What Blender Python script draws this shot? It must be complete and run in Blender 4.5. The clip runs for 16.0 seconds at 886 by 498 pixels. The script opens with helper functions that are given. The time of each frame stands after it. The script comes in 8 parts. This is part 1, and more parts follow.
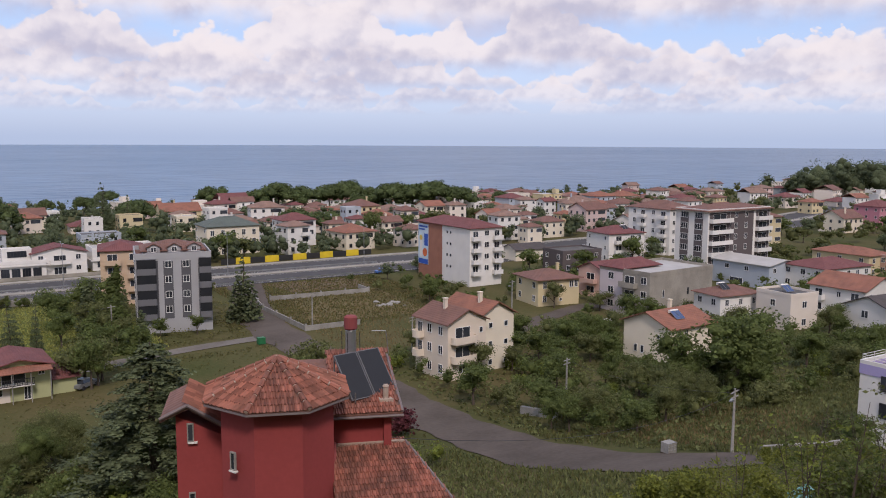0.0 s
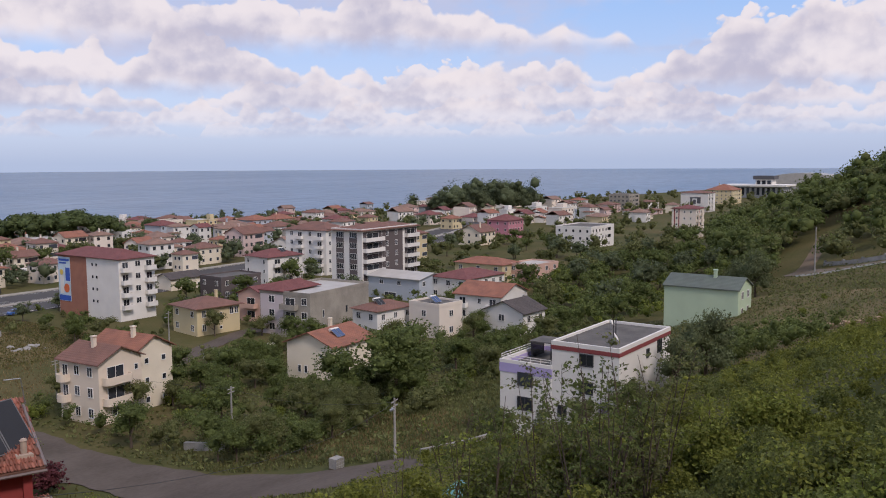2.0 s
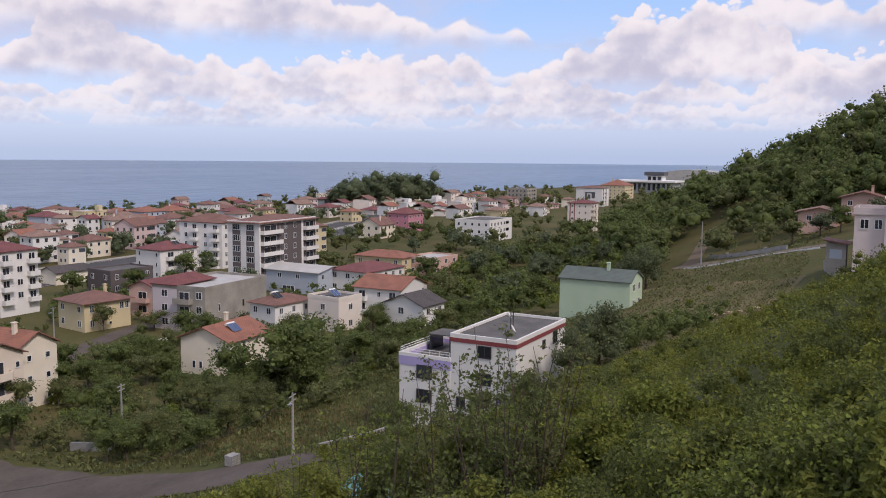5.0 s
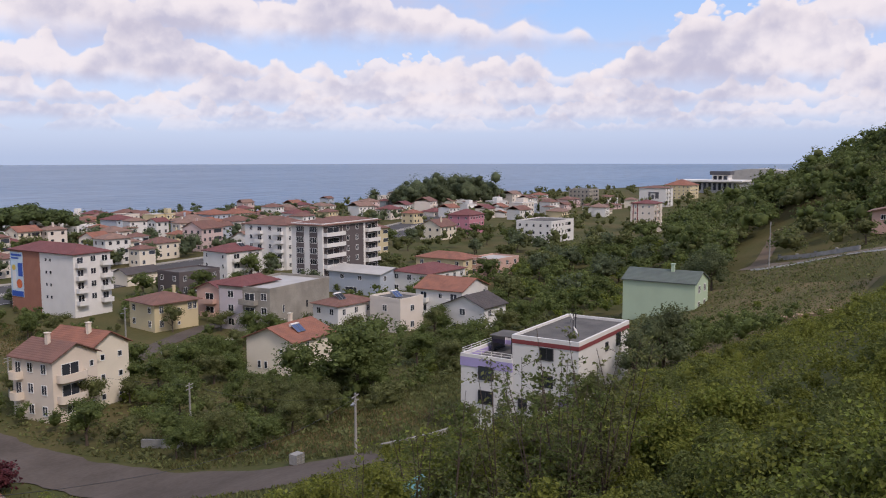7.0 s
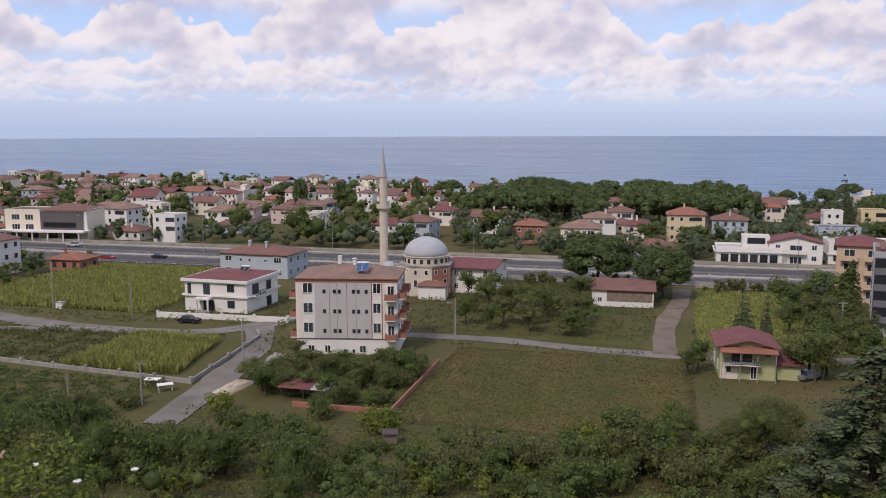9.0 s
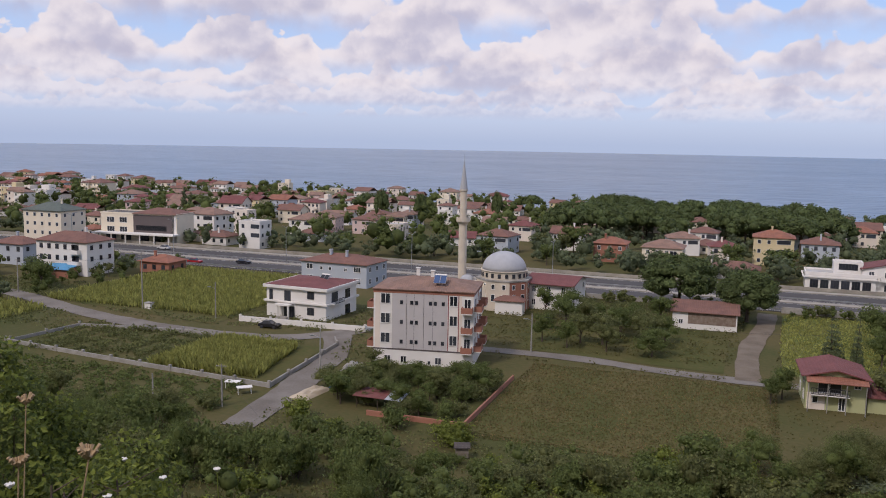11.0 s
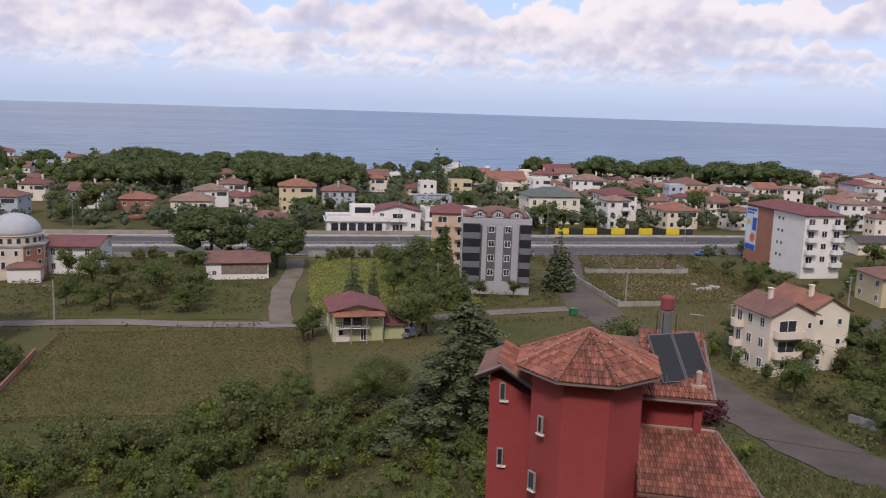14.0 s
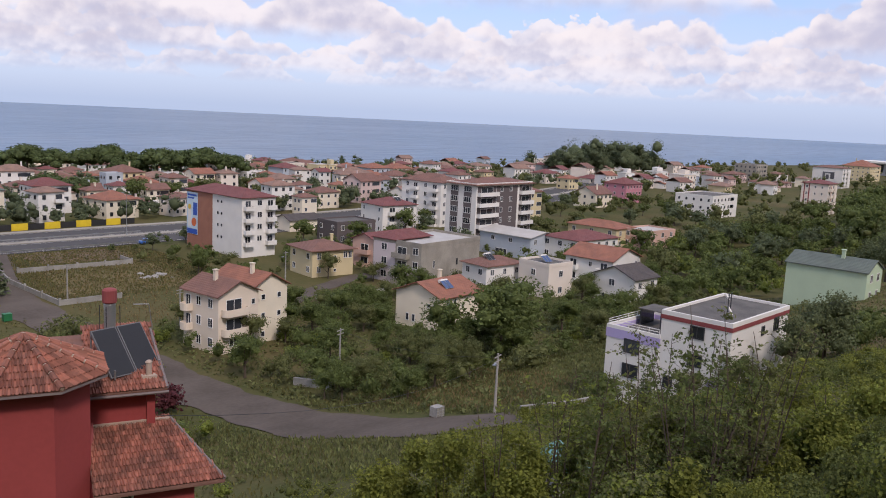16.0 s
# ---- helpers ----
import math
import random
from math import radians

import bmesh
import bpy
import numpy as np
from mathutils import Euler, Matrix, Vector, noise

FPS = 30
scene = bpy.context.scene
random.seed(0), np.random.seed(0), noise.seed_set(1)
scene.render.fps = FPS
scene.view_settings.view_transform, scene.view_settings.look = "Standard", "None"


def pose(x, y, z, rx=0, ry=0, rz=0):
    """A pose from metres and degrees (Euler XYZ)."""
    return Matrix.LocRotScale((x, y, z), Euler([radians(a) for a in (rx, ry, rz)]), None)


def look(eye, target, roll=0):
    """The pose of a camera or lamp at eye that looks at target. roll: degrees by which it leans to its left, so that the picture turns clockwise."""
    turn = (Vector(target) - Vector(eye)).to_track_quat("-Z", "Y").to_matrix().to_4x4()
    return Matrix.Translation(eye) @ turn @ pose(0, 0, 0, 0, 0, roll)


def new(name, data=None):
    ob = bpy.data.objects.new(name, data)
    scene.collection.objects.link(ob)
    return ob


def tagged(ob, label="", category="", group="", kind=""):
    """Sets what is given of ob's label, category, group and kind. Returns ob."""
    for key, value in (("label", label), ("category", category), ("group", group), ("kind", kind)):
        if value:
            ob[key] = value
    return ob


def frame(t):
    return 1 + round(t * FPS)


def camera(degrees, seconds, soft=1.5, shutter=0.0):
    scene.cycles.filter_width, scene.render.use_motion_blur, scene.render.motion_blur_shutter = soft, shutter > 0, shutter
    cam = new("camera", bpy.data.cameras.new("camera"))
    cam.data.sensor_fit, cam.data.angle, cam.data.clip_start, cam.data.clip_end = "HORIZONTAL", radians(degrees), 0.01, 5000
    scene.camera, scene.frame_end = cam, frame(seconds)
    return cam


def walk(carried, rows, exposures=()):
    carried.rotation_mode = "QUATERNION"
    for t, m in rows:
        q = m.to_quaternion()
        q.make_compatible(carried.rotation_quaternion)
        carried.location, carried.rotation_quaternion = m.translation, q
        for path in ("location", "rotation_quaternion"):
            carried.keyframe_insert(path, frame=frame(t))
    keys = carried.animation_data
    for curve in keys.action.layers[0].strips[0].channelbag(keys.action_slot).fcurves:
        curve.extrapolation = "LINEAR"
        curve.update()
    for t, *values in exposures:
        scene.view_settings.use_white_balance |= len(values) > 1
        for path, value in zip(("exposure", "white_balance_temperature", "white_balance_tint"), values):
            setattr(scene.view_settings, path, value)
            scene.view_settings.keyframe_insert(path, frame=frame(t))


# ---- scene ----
cam = camera(54.8, 16.0, soft=1.0, shutter=0.06)
# The camera turns on an arm of ARM metres, EYE metres above the sea.
EYE, ARM, TURN = 40.0, 0.4, -32.0
ROWS = [  # seconds, yaw, pitch, roll
    (0.0, -32.00, -7.37, -0.29),
    (0.5, -37.09, -7.08, -0.40),
    (1.0, -42.50, -6.46, -0.26),
    (1.5, -49.14, -6.34, -0.02),
    (2.0, -54.77, -5.81, 0.29),
    (2.5, -58.42, -5.35, -0.11),
    (3.0, -60.08, -5.41, -0.53),
    (3.5, -61.02, -5.74, -0.71),
    (5.8, -61.96, -6.74, -0.22),
    (6.0, -62.65, -6.66, -0.19),
    (6.5, -63.62, -6.43, -0.10),
    (7.0, -57.37, -6.18, 0.06),
    (7.5, -41.17, -6.61, 0.17),
    (7.8, -27.02, -7.30, 0.76),
    (8.0, -18.21, -7.85, 1.13),
    (8.2, -10.16, -8.34, 1.09),
    (8.5, 1.41, -7.98, 1.05),
    (9.0, 14.87, -7.99, 0.19),
    (9.2, 16.13, -8.16, 0.05),
    (11.3, 21.55, -6.74, -1.17),
    (11.5, 22.55, -6.51, -1.22),
    (12.0, 24.38, -6.33, -1.38),
    (12.5, 24.46, -6.41, -1.77),
    (13.0, 16.00, -7.41, -1.89),
    (13.5, 3.35, -8.81, -1.78),
    (14.0, -10.53, -9.52, -1.79),
    (14.5, -23.27, -9.68, -1.72),
    (15.0, -35.61, -9.40, -2.09),
    (15.5, -43.55, -9.05, -2.89),
    (16.0, -46.82, -8.93, -2.73),
]
walk(cam, [(t, pose(-ARM * (math.sin(radians(yaw)) - math.sin(radians(TURN))), ARM * (math.cos(radians(yaw)) - math.cos(radians(TURN))), EYE,
                    90 + pitch, roll, yaw)) for t, yaw, pitch, roll in ROWS], exposures=[(t, e, 6500, 20.0) for t, e in ((0.0, 0.0), (1.5, -0.07), (3.0, -0.03), (6.5, 0.07), (7.5, -0.06), (8.0, -0.08), (9.0, 0.03), (11.5, -0.08), (12.5, -0.07), (13.5, 0.04), (15.0, 0.1), (16.0, 0.1))])

# ---- sky and sun ----
SUN_EL, SUN_AZ = 48.0, 200.0
world = bpy.data.worlds.new("world")
scene.world = world
world.use_nodes = True


def build_sky():
    """Clear air with a haze over the sea, and rows of cumulus: each row has a level base and heaped tops; near rows hang in front of far ones."""
    t = world.node_tree
    t.nodes.clear()
    L = t.links.new

    def plug(socket, v):
        if isinstance(v, (int, float)):
            socket.default_value = v
        else:
            L(v, socket)

    def calc(op, a, b_=0.0, c=0.0):
        n = t.nodes.new("ShaderNodeMath")
        n.operation = op
        for sock, v in zip(n.inputs, (a, b_, c)):
            plug(sock, v)
        return n.outputs[0]

    def ramp(v, lo, hi, to=(0.0, 1.0), smooth=True):
        n = t.nodes.new("ShaderNodeMapRange")
        n.interpolation_type = "SMOOTHSTEP" if smooth else "LINEAR"
        for key, q in (("Value", v), ("From Min", lo), ("From Max", hi), ("To Min", to[0]), ("To Max", to[1])):
            plug(n.inputs[key], q)
        return n.outputs[0]

    def blend(f, a, b_):
        n = t.nodes.new("ShaderNodeMix")
        n.data_type = "RGBA"
        plug(n.inputs["Factor"], f)
        for key, v in (("A", a), ("B", b_)):
            if isinstance(v, tuple):
                n.inputs[key].default_value = (*v, 1)
            else:
                L(v, n.inputs[key])
        return n.outputs["Result"]

    def vec(x, y):
        n = t.nodes.new("ShaderNodeCombineXYZ")
        plug(n.inputs[0], x); plug(n.inputs[1], y)
        return n.outputs[0]

    def clouds(v, scale, detail, rough=0.5):
        n = t.nodes.new("ShaderNodeTexNoise")
        n.noise_dimensions = "2D"
        n.inputs["Scale"].default_value, n.inputs["Detail"].default_value, n.inputs["Roughness"].default_value = scale, detail, rough
        L(v, n.inputs["Vector"])
        return n.outputs["Fac"]

    def puffs(v, scale, detail):
        """Rounded cauliflower heads: 1 in the middle of a head, 0 in the creases."""
        n = t.nodes.new("ShaderNodeTexVoronoi")
        n.feature, n.voronoi_dimensions, n.normalize = "SMOOTH_F1", "2D", True
        for key, q in (("Scale", scale), ("Detail", detail), ("Roughness", 0.5), ("Lacunarity", 2.2), ("Smoothness", 0.35)):
            n.inputs[key].default_value = q
        L(v, n.inputs["Vector"])
        return calc("SUBTRACT", 1.0, n.outputs["Distance"])

    sky = t.nodes.new("ShaderNodeTexSky")
    sky.sky_type, sky.sun_disc = "NISHITA", False
    sky.sun_elevation, sky.sun_rotation = radians(SUN_EL), radians(SUN_AZ)
    sky.air_density, sky.dust_density, sky.ozone_density = 1.0, 1.2, 1.5
    coord = t.nodes.new("ShaderNodeTexCoord")
    sep = t.nodes.new("ShaderNodeSeparateXYZ")
    L(coord.outputs["Generated"], sep.inputs[0])
    az = calc("MULTIPLY", calc("ARCTAN2", sep.outputs["X"], sep.outputs["Y"]), 57.3)
    el = calc("MULTIPLY", calc("ARCSINE", sep.outputs["Z"]), 57.3)
    # air: pale haze low down, blue above
    air = blend(ramp(el, 0.0, 3.2), (0.40, 0.525, 0.745), (0.44, 0.57, 0.81))
    air = blend(ramp(el, 3.0, 13.0), air, (0.27, 0.50, 0.86))
    skyc = t.nodes.new("ShaderNodeMix"); skyc.data_type = "RGBA"; skyc.blend_type = "ADD"
    skyc.inputs["Factor"].default_value = 0.05
    L(air, skyc.inputs["A"]); L(sky.outputs[0], skyc.inputs["B"])
    col = skyc.outputs["Result"]
    # thin veil over the whole upper sky
    veil = ramp(clouds(vec(az, calc("MULTIPLY", el, 2.2)), 0.07, 5.0, 0.6), 0.45, 0.75, (0.0, 0.6))
    veil = calc("MULTIPLY", veil, ramp(el, 2.0, 7.0))
    col = blend(veil, col, (0.72, 0.71, 0.82))
    warp = clouds(vec(az, el), 0.55, 4.0, 0.55)
    sunny = calc("SUBTRACT", clouds(vec(az, calc("MULTIPLY", el, 1.6)), 0.13, 2.0, 0.5), 0.5)
    rows = ((1.7, 1.2, 0.30, 2.6, 0.40, 0.30), (2.4, 2.0, 0.20, 2.0, 0.70, 0.22), (3.3, 3.3, 0.14, 1.4, 0.85, 0.22), (4.6, 4.8, 0.10, 1.0, 0.94, 0.26), (7.4, 5.2, 0.075, 0.8, 0.95, 0.29),
            (11.0, 6.5, 0.055, 0.55, 1.0, 0.28), (17.0, 9.0, 0.04, 0.4, 1.0, 0.28), (26.0, 13.0, 0.03, 0.3, 1.0, 0.28), (40.0, 18.0, 0.022, 0.22, 1.0, 0.28), (58.0, 30.0, 0.02, 0.15, 1.0, 0.28))
    for k, (base, tall, freq, cell, solid, low) in enumerate(rows):
        # far rows first, so that nearer ones cover them
        here = vec(calc("ADD", az, calc("MULTIPLY_ADD", warp, 1.3 / cell, 37.0 * k)), calc("MULTIPLY_ADD", warp, 0.9 / cell, calc("MULTIPLY", el, 1.25)))
        lumps = puffs(here, 0.42 * cell, 2.2)
        above = t.nodes.new("ShaderNodeVectorMath")
        above.inputs[1].default_value = (-0.25 / cell, 0.6 / cell, 0.0)
        L(here, above.inputs[0])
        lumps_up = puffs(above.outputs[0], 0.42 * cell, 1.2)
        swell = clouds(vec(az, 11.3 * k + 2.7), freq, 3.0, 0.5)
        heap = ramp(swell, low, 0.60, (0.0, tall), False)
        heap = calc("MULTIPLY", heap, calc("MULTIPLY_ADD", lumps, 1.15, 0.12))
        top = calc("SUBTRACT", calc("ADD", heap, base), el)
        floor_ = calc("MULTIPLY_ADD", calc("SUBTRACT", warp, 0.5), 0.9 / cell, base)
        cover = calc("MULTIPLY", ramp(top, 0.0, 0.30 / cell ** 0.5), ramp(calc("SUBTRACT", el, floor_), -0.7 / cell, 0.9 / cell))
        up = ramp(calc("DIVIDE", calc("SUBTRACT", el, base), calc("MAXIMUM", heap, 0.3)), 0.0, 0.95, (0.0, 1.0), False)
        lit = calc("ADD", calc("MULTIPLY", up, 0.55), calc("MULTIPLY", calc("SUBTRACT", lumps, lumps_up), 1.15))
        lit = calc("ADD", lit, calc("MULTIPLY", sunny, 1.35))
        lit = calc("ADD", lit, calc("MULTIPLY", calc("SUBTRACT", warp, 0.5), 0.7))
        tone = blend(ramp(lit, -0.28, 0.62), (0.635, 0.645, 0.765), (1.03, 0.995, 0.985))
        col = blend(calc("MULTIPLY", cover, solid), col, tone)
    bg = t.nodes.new("ShaderNodeBackground")
    bg.inputs["Strength"].default_value = 0.84
    out = t.nodes.new("ShaderNodeOutputWorld")
    L(col, bg.inputs["Color"]); L(bg.outputs[0], out.inputs["Surface"])


build_sky()
sun = new("sun", bpy.data.lights.new("sun", "SUN"))
sun.data.energy, sun.data.angle, sun.data.color = 2.1, radians(9), (1.0, 0.93, 0.83)
sun.matrix_world = look((0, 0, 0), (-math.sin(radians(SUN_AZ)) * math.cos(radians(SUN_EL)), -math.cos(radians(SUN_AZ)) * math.cos(radians(SUN_EL)), -math.sin(radians(SUN_EL))))

# ---- materials ----
MATS = {}


def surface(name, color, color2=None, rough=0.8, scale=0.6, fine=14.0, bump=0.15, metal=0.0, stain=0.25, spec=0.4, island=0.0, per_object=0.0, trans=0.0, relief=0.05):
    """A painted or natural surface: two colours mixed by broad stains and fine grain, with slight relief."""
    if name in MATS:
        return MATS[name]
    m = bpy.data.materials.new(name)
    m.use_nodes = True
    t = m.node_tree
    L = t.links.new
    b = t.nodes["Principled BSDF"]
    b.inputs["Roughness"].default_value, b.inputs["Metallic"].default_value = rough, metal
    b.inputs["Specular IOR Level"].default_value = spec
    color2 = color2 or tuple(c * 0.72 for c in color)
    coord = t.nodes.new("ShaderNodeNewGeometry")
    def field(sc, det):
        n = t.nodes.new("ShaderNodeTexNoise")
        n.inputs["Scale"].default_value, n.inputs["Detail"].default_value = sc, det
        L(coord.outputs["Position"], n.inputs["Vector"])
        return n
    broad, grain = field(scale, 5.0), field(fine, 3.0)
    mx = t.nodes.new("ShaderNodeMath"); mx.operation = "MULTIPLY_ADD"; mx.inputs[1].default_value = 0.45
    L(grain.outputs["Fac"], mx.inputs[0]); L(broad.outputs["Fac"], mx.inputs[2])
    rg = t.nodes.new("ShaderNodeMapRange")
    rg.inputs["From Min"].default_value, rg.inputs["From Max"].default_value = 0.55, 0.95
    rg.inputs["To Max"].default_value = min(1.0, stain * 2.5)
    L(mx.outputs[0], rg.inputs["Value"])
    mix = t.nodes.new("ShaderNodeMix"); mix.data_type = "RGBA"
    mix.inputs["A"].default_value, mix.inputs["B"].default_value = (*color, 1), (*color2, 1)
    L(rg.outputs[0], mix.inputs["Factor"])
    last = mix.outputs["Result"]
    if island or per_object:
        hv = t.nodes.new("ShaderNodeHueSaturation")
        src = coord.outputs["Random Per Island"] if island else t.nodes.new("ShaderNodeObjectInfo").outputs["Random"]
        vr = t.nodes.new("ShaderNodeMapRange")
        amount = island or per_object
        vr.inputs["To Min"].default_value, vr.inputs["To Max"].default_value = 1 - amount, 1 + amount
        L(src, vr.inputs["Value"]); L(vr.outputs[0], hv.inputs["Value"]); L(last, hv.inputs["Color"])
        last = hv.outputs["Color"]
    L(last, b.inputs["Base Color"])
    if bump:
        bp = t.nodes.new("ShaderNodeBump")
        bp.inputs["Strength"].default_value, bp.inputs["Distance"].default_value = bump, relief
        L(grain.outputs["Fac"], bp.inputs["Height"]); L(bp.outputs[0], b.inputs["Normal"])
    if trans:
        b.inputs["Transmission Weight"].default_value = 0.0
        tl = t.nodes.new("ShaderNodeBsdfTranslucent")
        L(last, tl.inputs["Color"])
        ms = t.nodes.new("ShaderNodeMixShader"); ms.inputs[0].default_value = trans
        L(b.outputs[0], ms.inputs[1]); L(tl.outputs[0], ms.inputs[2])
        L(ms.outputs[0], t.nodes["Material Output"].inputs["Surface"])
    MATS[name] = m
    return m


def tiles_material(name, color, color2):
    """Clay roof tiles seen from afar: courses and rolls as relief along the roof."""
    m = surface(name, color, color2, rough=0.85, scale=0.5, fine=3.0, bump=0.0, stain=0.35)
    t = m.node_tree
    L = t.links.new
    uv = t.nodes.new("ShaderNodeTexCoord")
    total = None
    for direction, size in (("X", 22.0), ("Y", 18.0)):
        wv = t.nodes.new("ShaderNodeTexWave")
        wv.bands_direction = direction
        wv.inputs["Scale"].default_value, wv.inputs["Distortion"].default_value = size / 20.0 * 0.75, 0.4
        L(uv.outputs["UV"], wv.inputs["Vector"])
        if total is None:
            total = wv.outputs["Fac"]
        else:
            ad = t.nodes.new("ShaderNodeMath"); ad.operation = "ADD"
            L(total, ad.inputs[0]); L(wv.outputs["Fac"], ad.inputs[1])
            total = ad.outputs[0]
    bp = t.nodes.new("ShaderNodeBump")
    bp.inputs["Strength"].default_value, bp.inputs["Distance"].default_value = 0.6, 0.06
    L(total, bp.inputs["Height"]); L(bp.outputs[0], t.nodes["Principled BSDF"].inputs["Normal"])
    return m


def ground_material():
    m = surface("ground_grass", (0.064, 0.072, 0.024), (0.118, 0.094, 0.043), rough=0.95, scale=0.045, fine=1.4, bump=0.9, stain=0.4, spec=0.1)
    return m


def water_material():
    m = bpy.data.materials.new("sea_water")
    m.use_nodes = True
    t = m.node_tree
    L = t.links.new
    b = t.nodes["Principled BSDF"]
    b.inputs["Roughness"].default_value = 0.32
    b.inputs["IOR"].default_value = 1.33
    b.inputs["Specular IOR Level"].default_value = 0.3
    geo = t.nodes.new("ShaderNodeNewGeometry")
    mp = t.nodes.new("ShaderNodeMapping"); mp.inputs["Scale"].default_value = (0.22, 1.0, 1.0)
    L(geo.outputs["Position"], mp.inputs["Vector"])
    n1 = t.nodes.new("ShaderNodeTexNoise"); n1.inputs["Scale"].default_value = 0.0035; n1.inputs["Detail"].default_value = 6.0
    n2 = t.nodes.new("ShaderNodeTexNoise"); n2.inputs["Scale"].default_value = 0.07; n2.inputs["Detail"].default_value = 6.0
    for n in (n1, n2):
        L(mp.outputs[0], n.inputs["Vector"])
    rg = t.nodes.new("ShaderNodeMapRange"); rg.inputs["From Min"].default_value, rg.inputs["From Max"].default_value = 0.35, 0.68
    L(n1.outputs["Fac"], rg.inputs["Value"])
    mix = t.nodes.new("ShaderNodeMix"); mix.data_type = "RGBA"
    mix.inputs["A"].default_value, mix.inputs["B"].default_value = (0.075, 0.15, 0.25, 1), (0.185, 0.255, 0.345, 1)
    # paler towards the west: the sky's reflection put into the water colour
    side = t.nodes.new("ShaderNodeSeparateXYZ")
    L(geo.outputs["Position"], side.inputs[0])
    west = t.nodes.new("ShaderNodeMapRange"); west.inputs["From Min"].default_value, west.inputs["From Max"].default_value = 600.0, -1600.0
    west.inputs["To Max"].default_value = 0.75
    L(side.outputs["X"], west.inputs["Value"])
    sheen = t.nodes.new("ShaderNodeMath"); sheen.operation = "MULTIPLY_ADD"; sheen.inputs[1].default_value = 0.6; sheen.use_clamp = True
    L(rg.outputs[0], sheen.inputs[0]); L(west.outputs[0], sheen.inputs[2])
    L(sheen.outputs[0], mix.inputs["Factor"])
    # wave sparkle and dark streaks, put into the colour
    rip = t.nodes.new("ShaderNodeMapRange"); rip.inputs["From Min"].default_value, rip.inputs["From Max"].default_value = 0.36, 0.66
    L(n2.outputs["Fac"], rip.inputs["Value"])
    mix2 = t.nodes.new("ShaderNodeMix"); mix2.data_type = "RGBA"; mix2.blend_type = "MULTIPLY"; mix2.inputs["Factor"].default_value = 1.0
    tone = t.nodes.new("ShaderNodeMix"); tone.data_type = "RGBA"
    tone.inputs["A"].default_value, tone.inputs["B"].default_value = (0.62, 0.66, 0.70, 1), (1.25, 1.2, 1.15, 1)
    L(rip.outputs[0], tone.inputs["Factor"]); L(mix.outputs["Result"], mix2.inputs["A"]); L(tone.outputs["Result"], mix2.inputs["B"])
    L(mix2.outputs["Result"], b.inputs["Base Color"])
    bp = t.nodes.new("ShaderNodeBump"); bp.inputs["Strength"].default_value, bp.inputs["Distance"].default_value = 1.0, 2.5
    L(n2.outputs["Fac"], bp.inputs["Height"]); L(bp.outputs[0], b.inputs["Normal"])
    return m


def glass_material():
    m = surface("window_glass", (0.03, 0.035, 0.045), (0.06, 0.065, 0.075), rough=0.08, scale=0.4, fine=2.0, bump=0.0, spec=0.6, per_object=0.5)
    return m


def paint(name, c, stain=0.15):
    return surface("paint_" + name, c, tuple(v * 0.78 for v in c), rough=0.85, scale=0.35, fine=5.0, bump=0.12, stain=stain)


WHITE = paint("white", (0.74, 0.715, 0.675))
CREAM = paint("cream", (0.75, 0.67, 0.535))
PALE = paint("pale", (0.73, 0.65, 0.565))
YELLOW = paint("yellow", (0.62, 0.52, 0.32))
PINK = paint("pink", (0.50, 0.21, 0.26))
SALMON = paint("salmon", (0.58, 0.38, 0.31))
GREYP = paint("grey", (0.38, 0.38, 0.39))
MIDG = paint("mid_grey", (0.15, 0.15, 0.16))
DARK_PANE = surface("tinted_glass", (0.02, 0.022, 0.026), (0.035, 0.036, 0.04), rough=0.35, bump=0.0, spec=0.25)
BLUSH = paint("blush", (0.71, 0.61, 0.50))
DARKG = paint("dark_grey", (0.10, 0.10, 0.11))
BROWNG = paint("brown_grey", (0.12, 0.10, 0.10))
BLUEG = paint("blue_grey", (0.42, 0.46, 0.51))
BLUEP = paint("blue", (0.34, 0.40, 0.52))
MINT = paint("mint", (0.46, 0.57, 0.41))
LIME = paint("lime", (0.42, 0.43, 0.23))
TAN = paint("tan", (0.55, 0.41, 0.29))
LILAC = paint("lilac", (0.42, 0.36, 0.60))
REDP = paint("red", (0.30, 0.052, 0.05), 0.3)
MAROONP = paint("maroon", (0.25, 0.06, 0.06))
CONCRETE = surface("bare_concrete", (0.36, 0.33, 0.28), (0.24, 0.22, 0.19), rough=0.92, scale=0.3, fine=4.0, bump=0.25, stain=0.4)
KERB = surface("kerb_concrete", (0.34, 0.325, 0.30), (0.22, 0.21, 0.19), rough=0.9, scale=0.5, fine=6.0, stain=0.4)
BRICK = surface("red_brick_paint", (0.35, 0.155, 0.105), (0.26, 0.115, 0.08), rough=0.9, scale=0.6, fine=8.0, bump=0.3)
TILE_O = tiles_material("orange_roof_tiles", (0.30, 0.125, 0.08), (0.19, 0.085, 0.06))
TILE_B = tiles_material("brown_roof_tiles", (0.21, 0.105, 0.08), (0.14, 0.075, 0.06))
TILE_M = tiles_material("maroon_roof_sheets", (0.19, 0.068, 0.064), (0.135, 0.05, 0.047))
TILE_N = tiles_material("faded_roof_tiles", (0.27, 0.165, 0.125), (0.17, 0.11, 0.085))
TILE_D = tiles_material("dark_roof_tiles", (0.09, 0.075, 0.07), (0.06, 0.052, 0.05))
ROOF_W = surface("white_sheet_roof", (0.46, 0.44, 0.41), (0.33, 0.31, 0.28), rough=0.6, scale=0.3)
ROOF_G = tiles_material("green_roof_sheets", (0.115, 0.14, 0.12), (0.085, 0.10, 0.09))
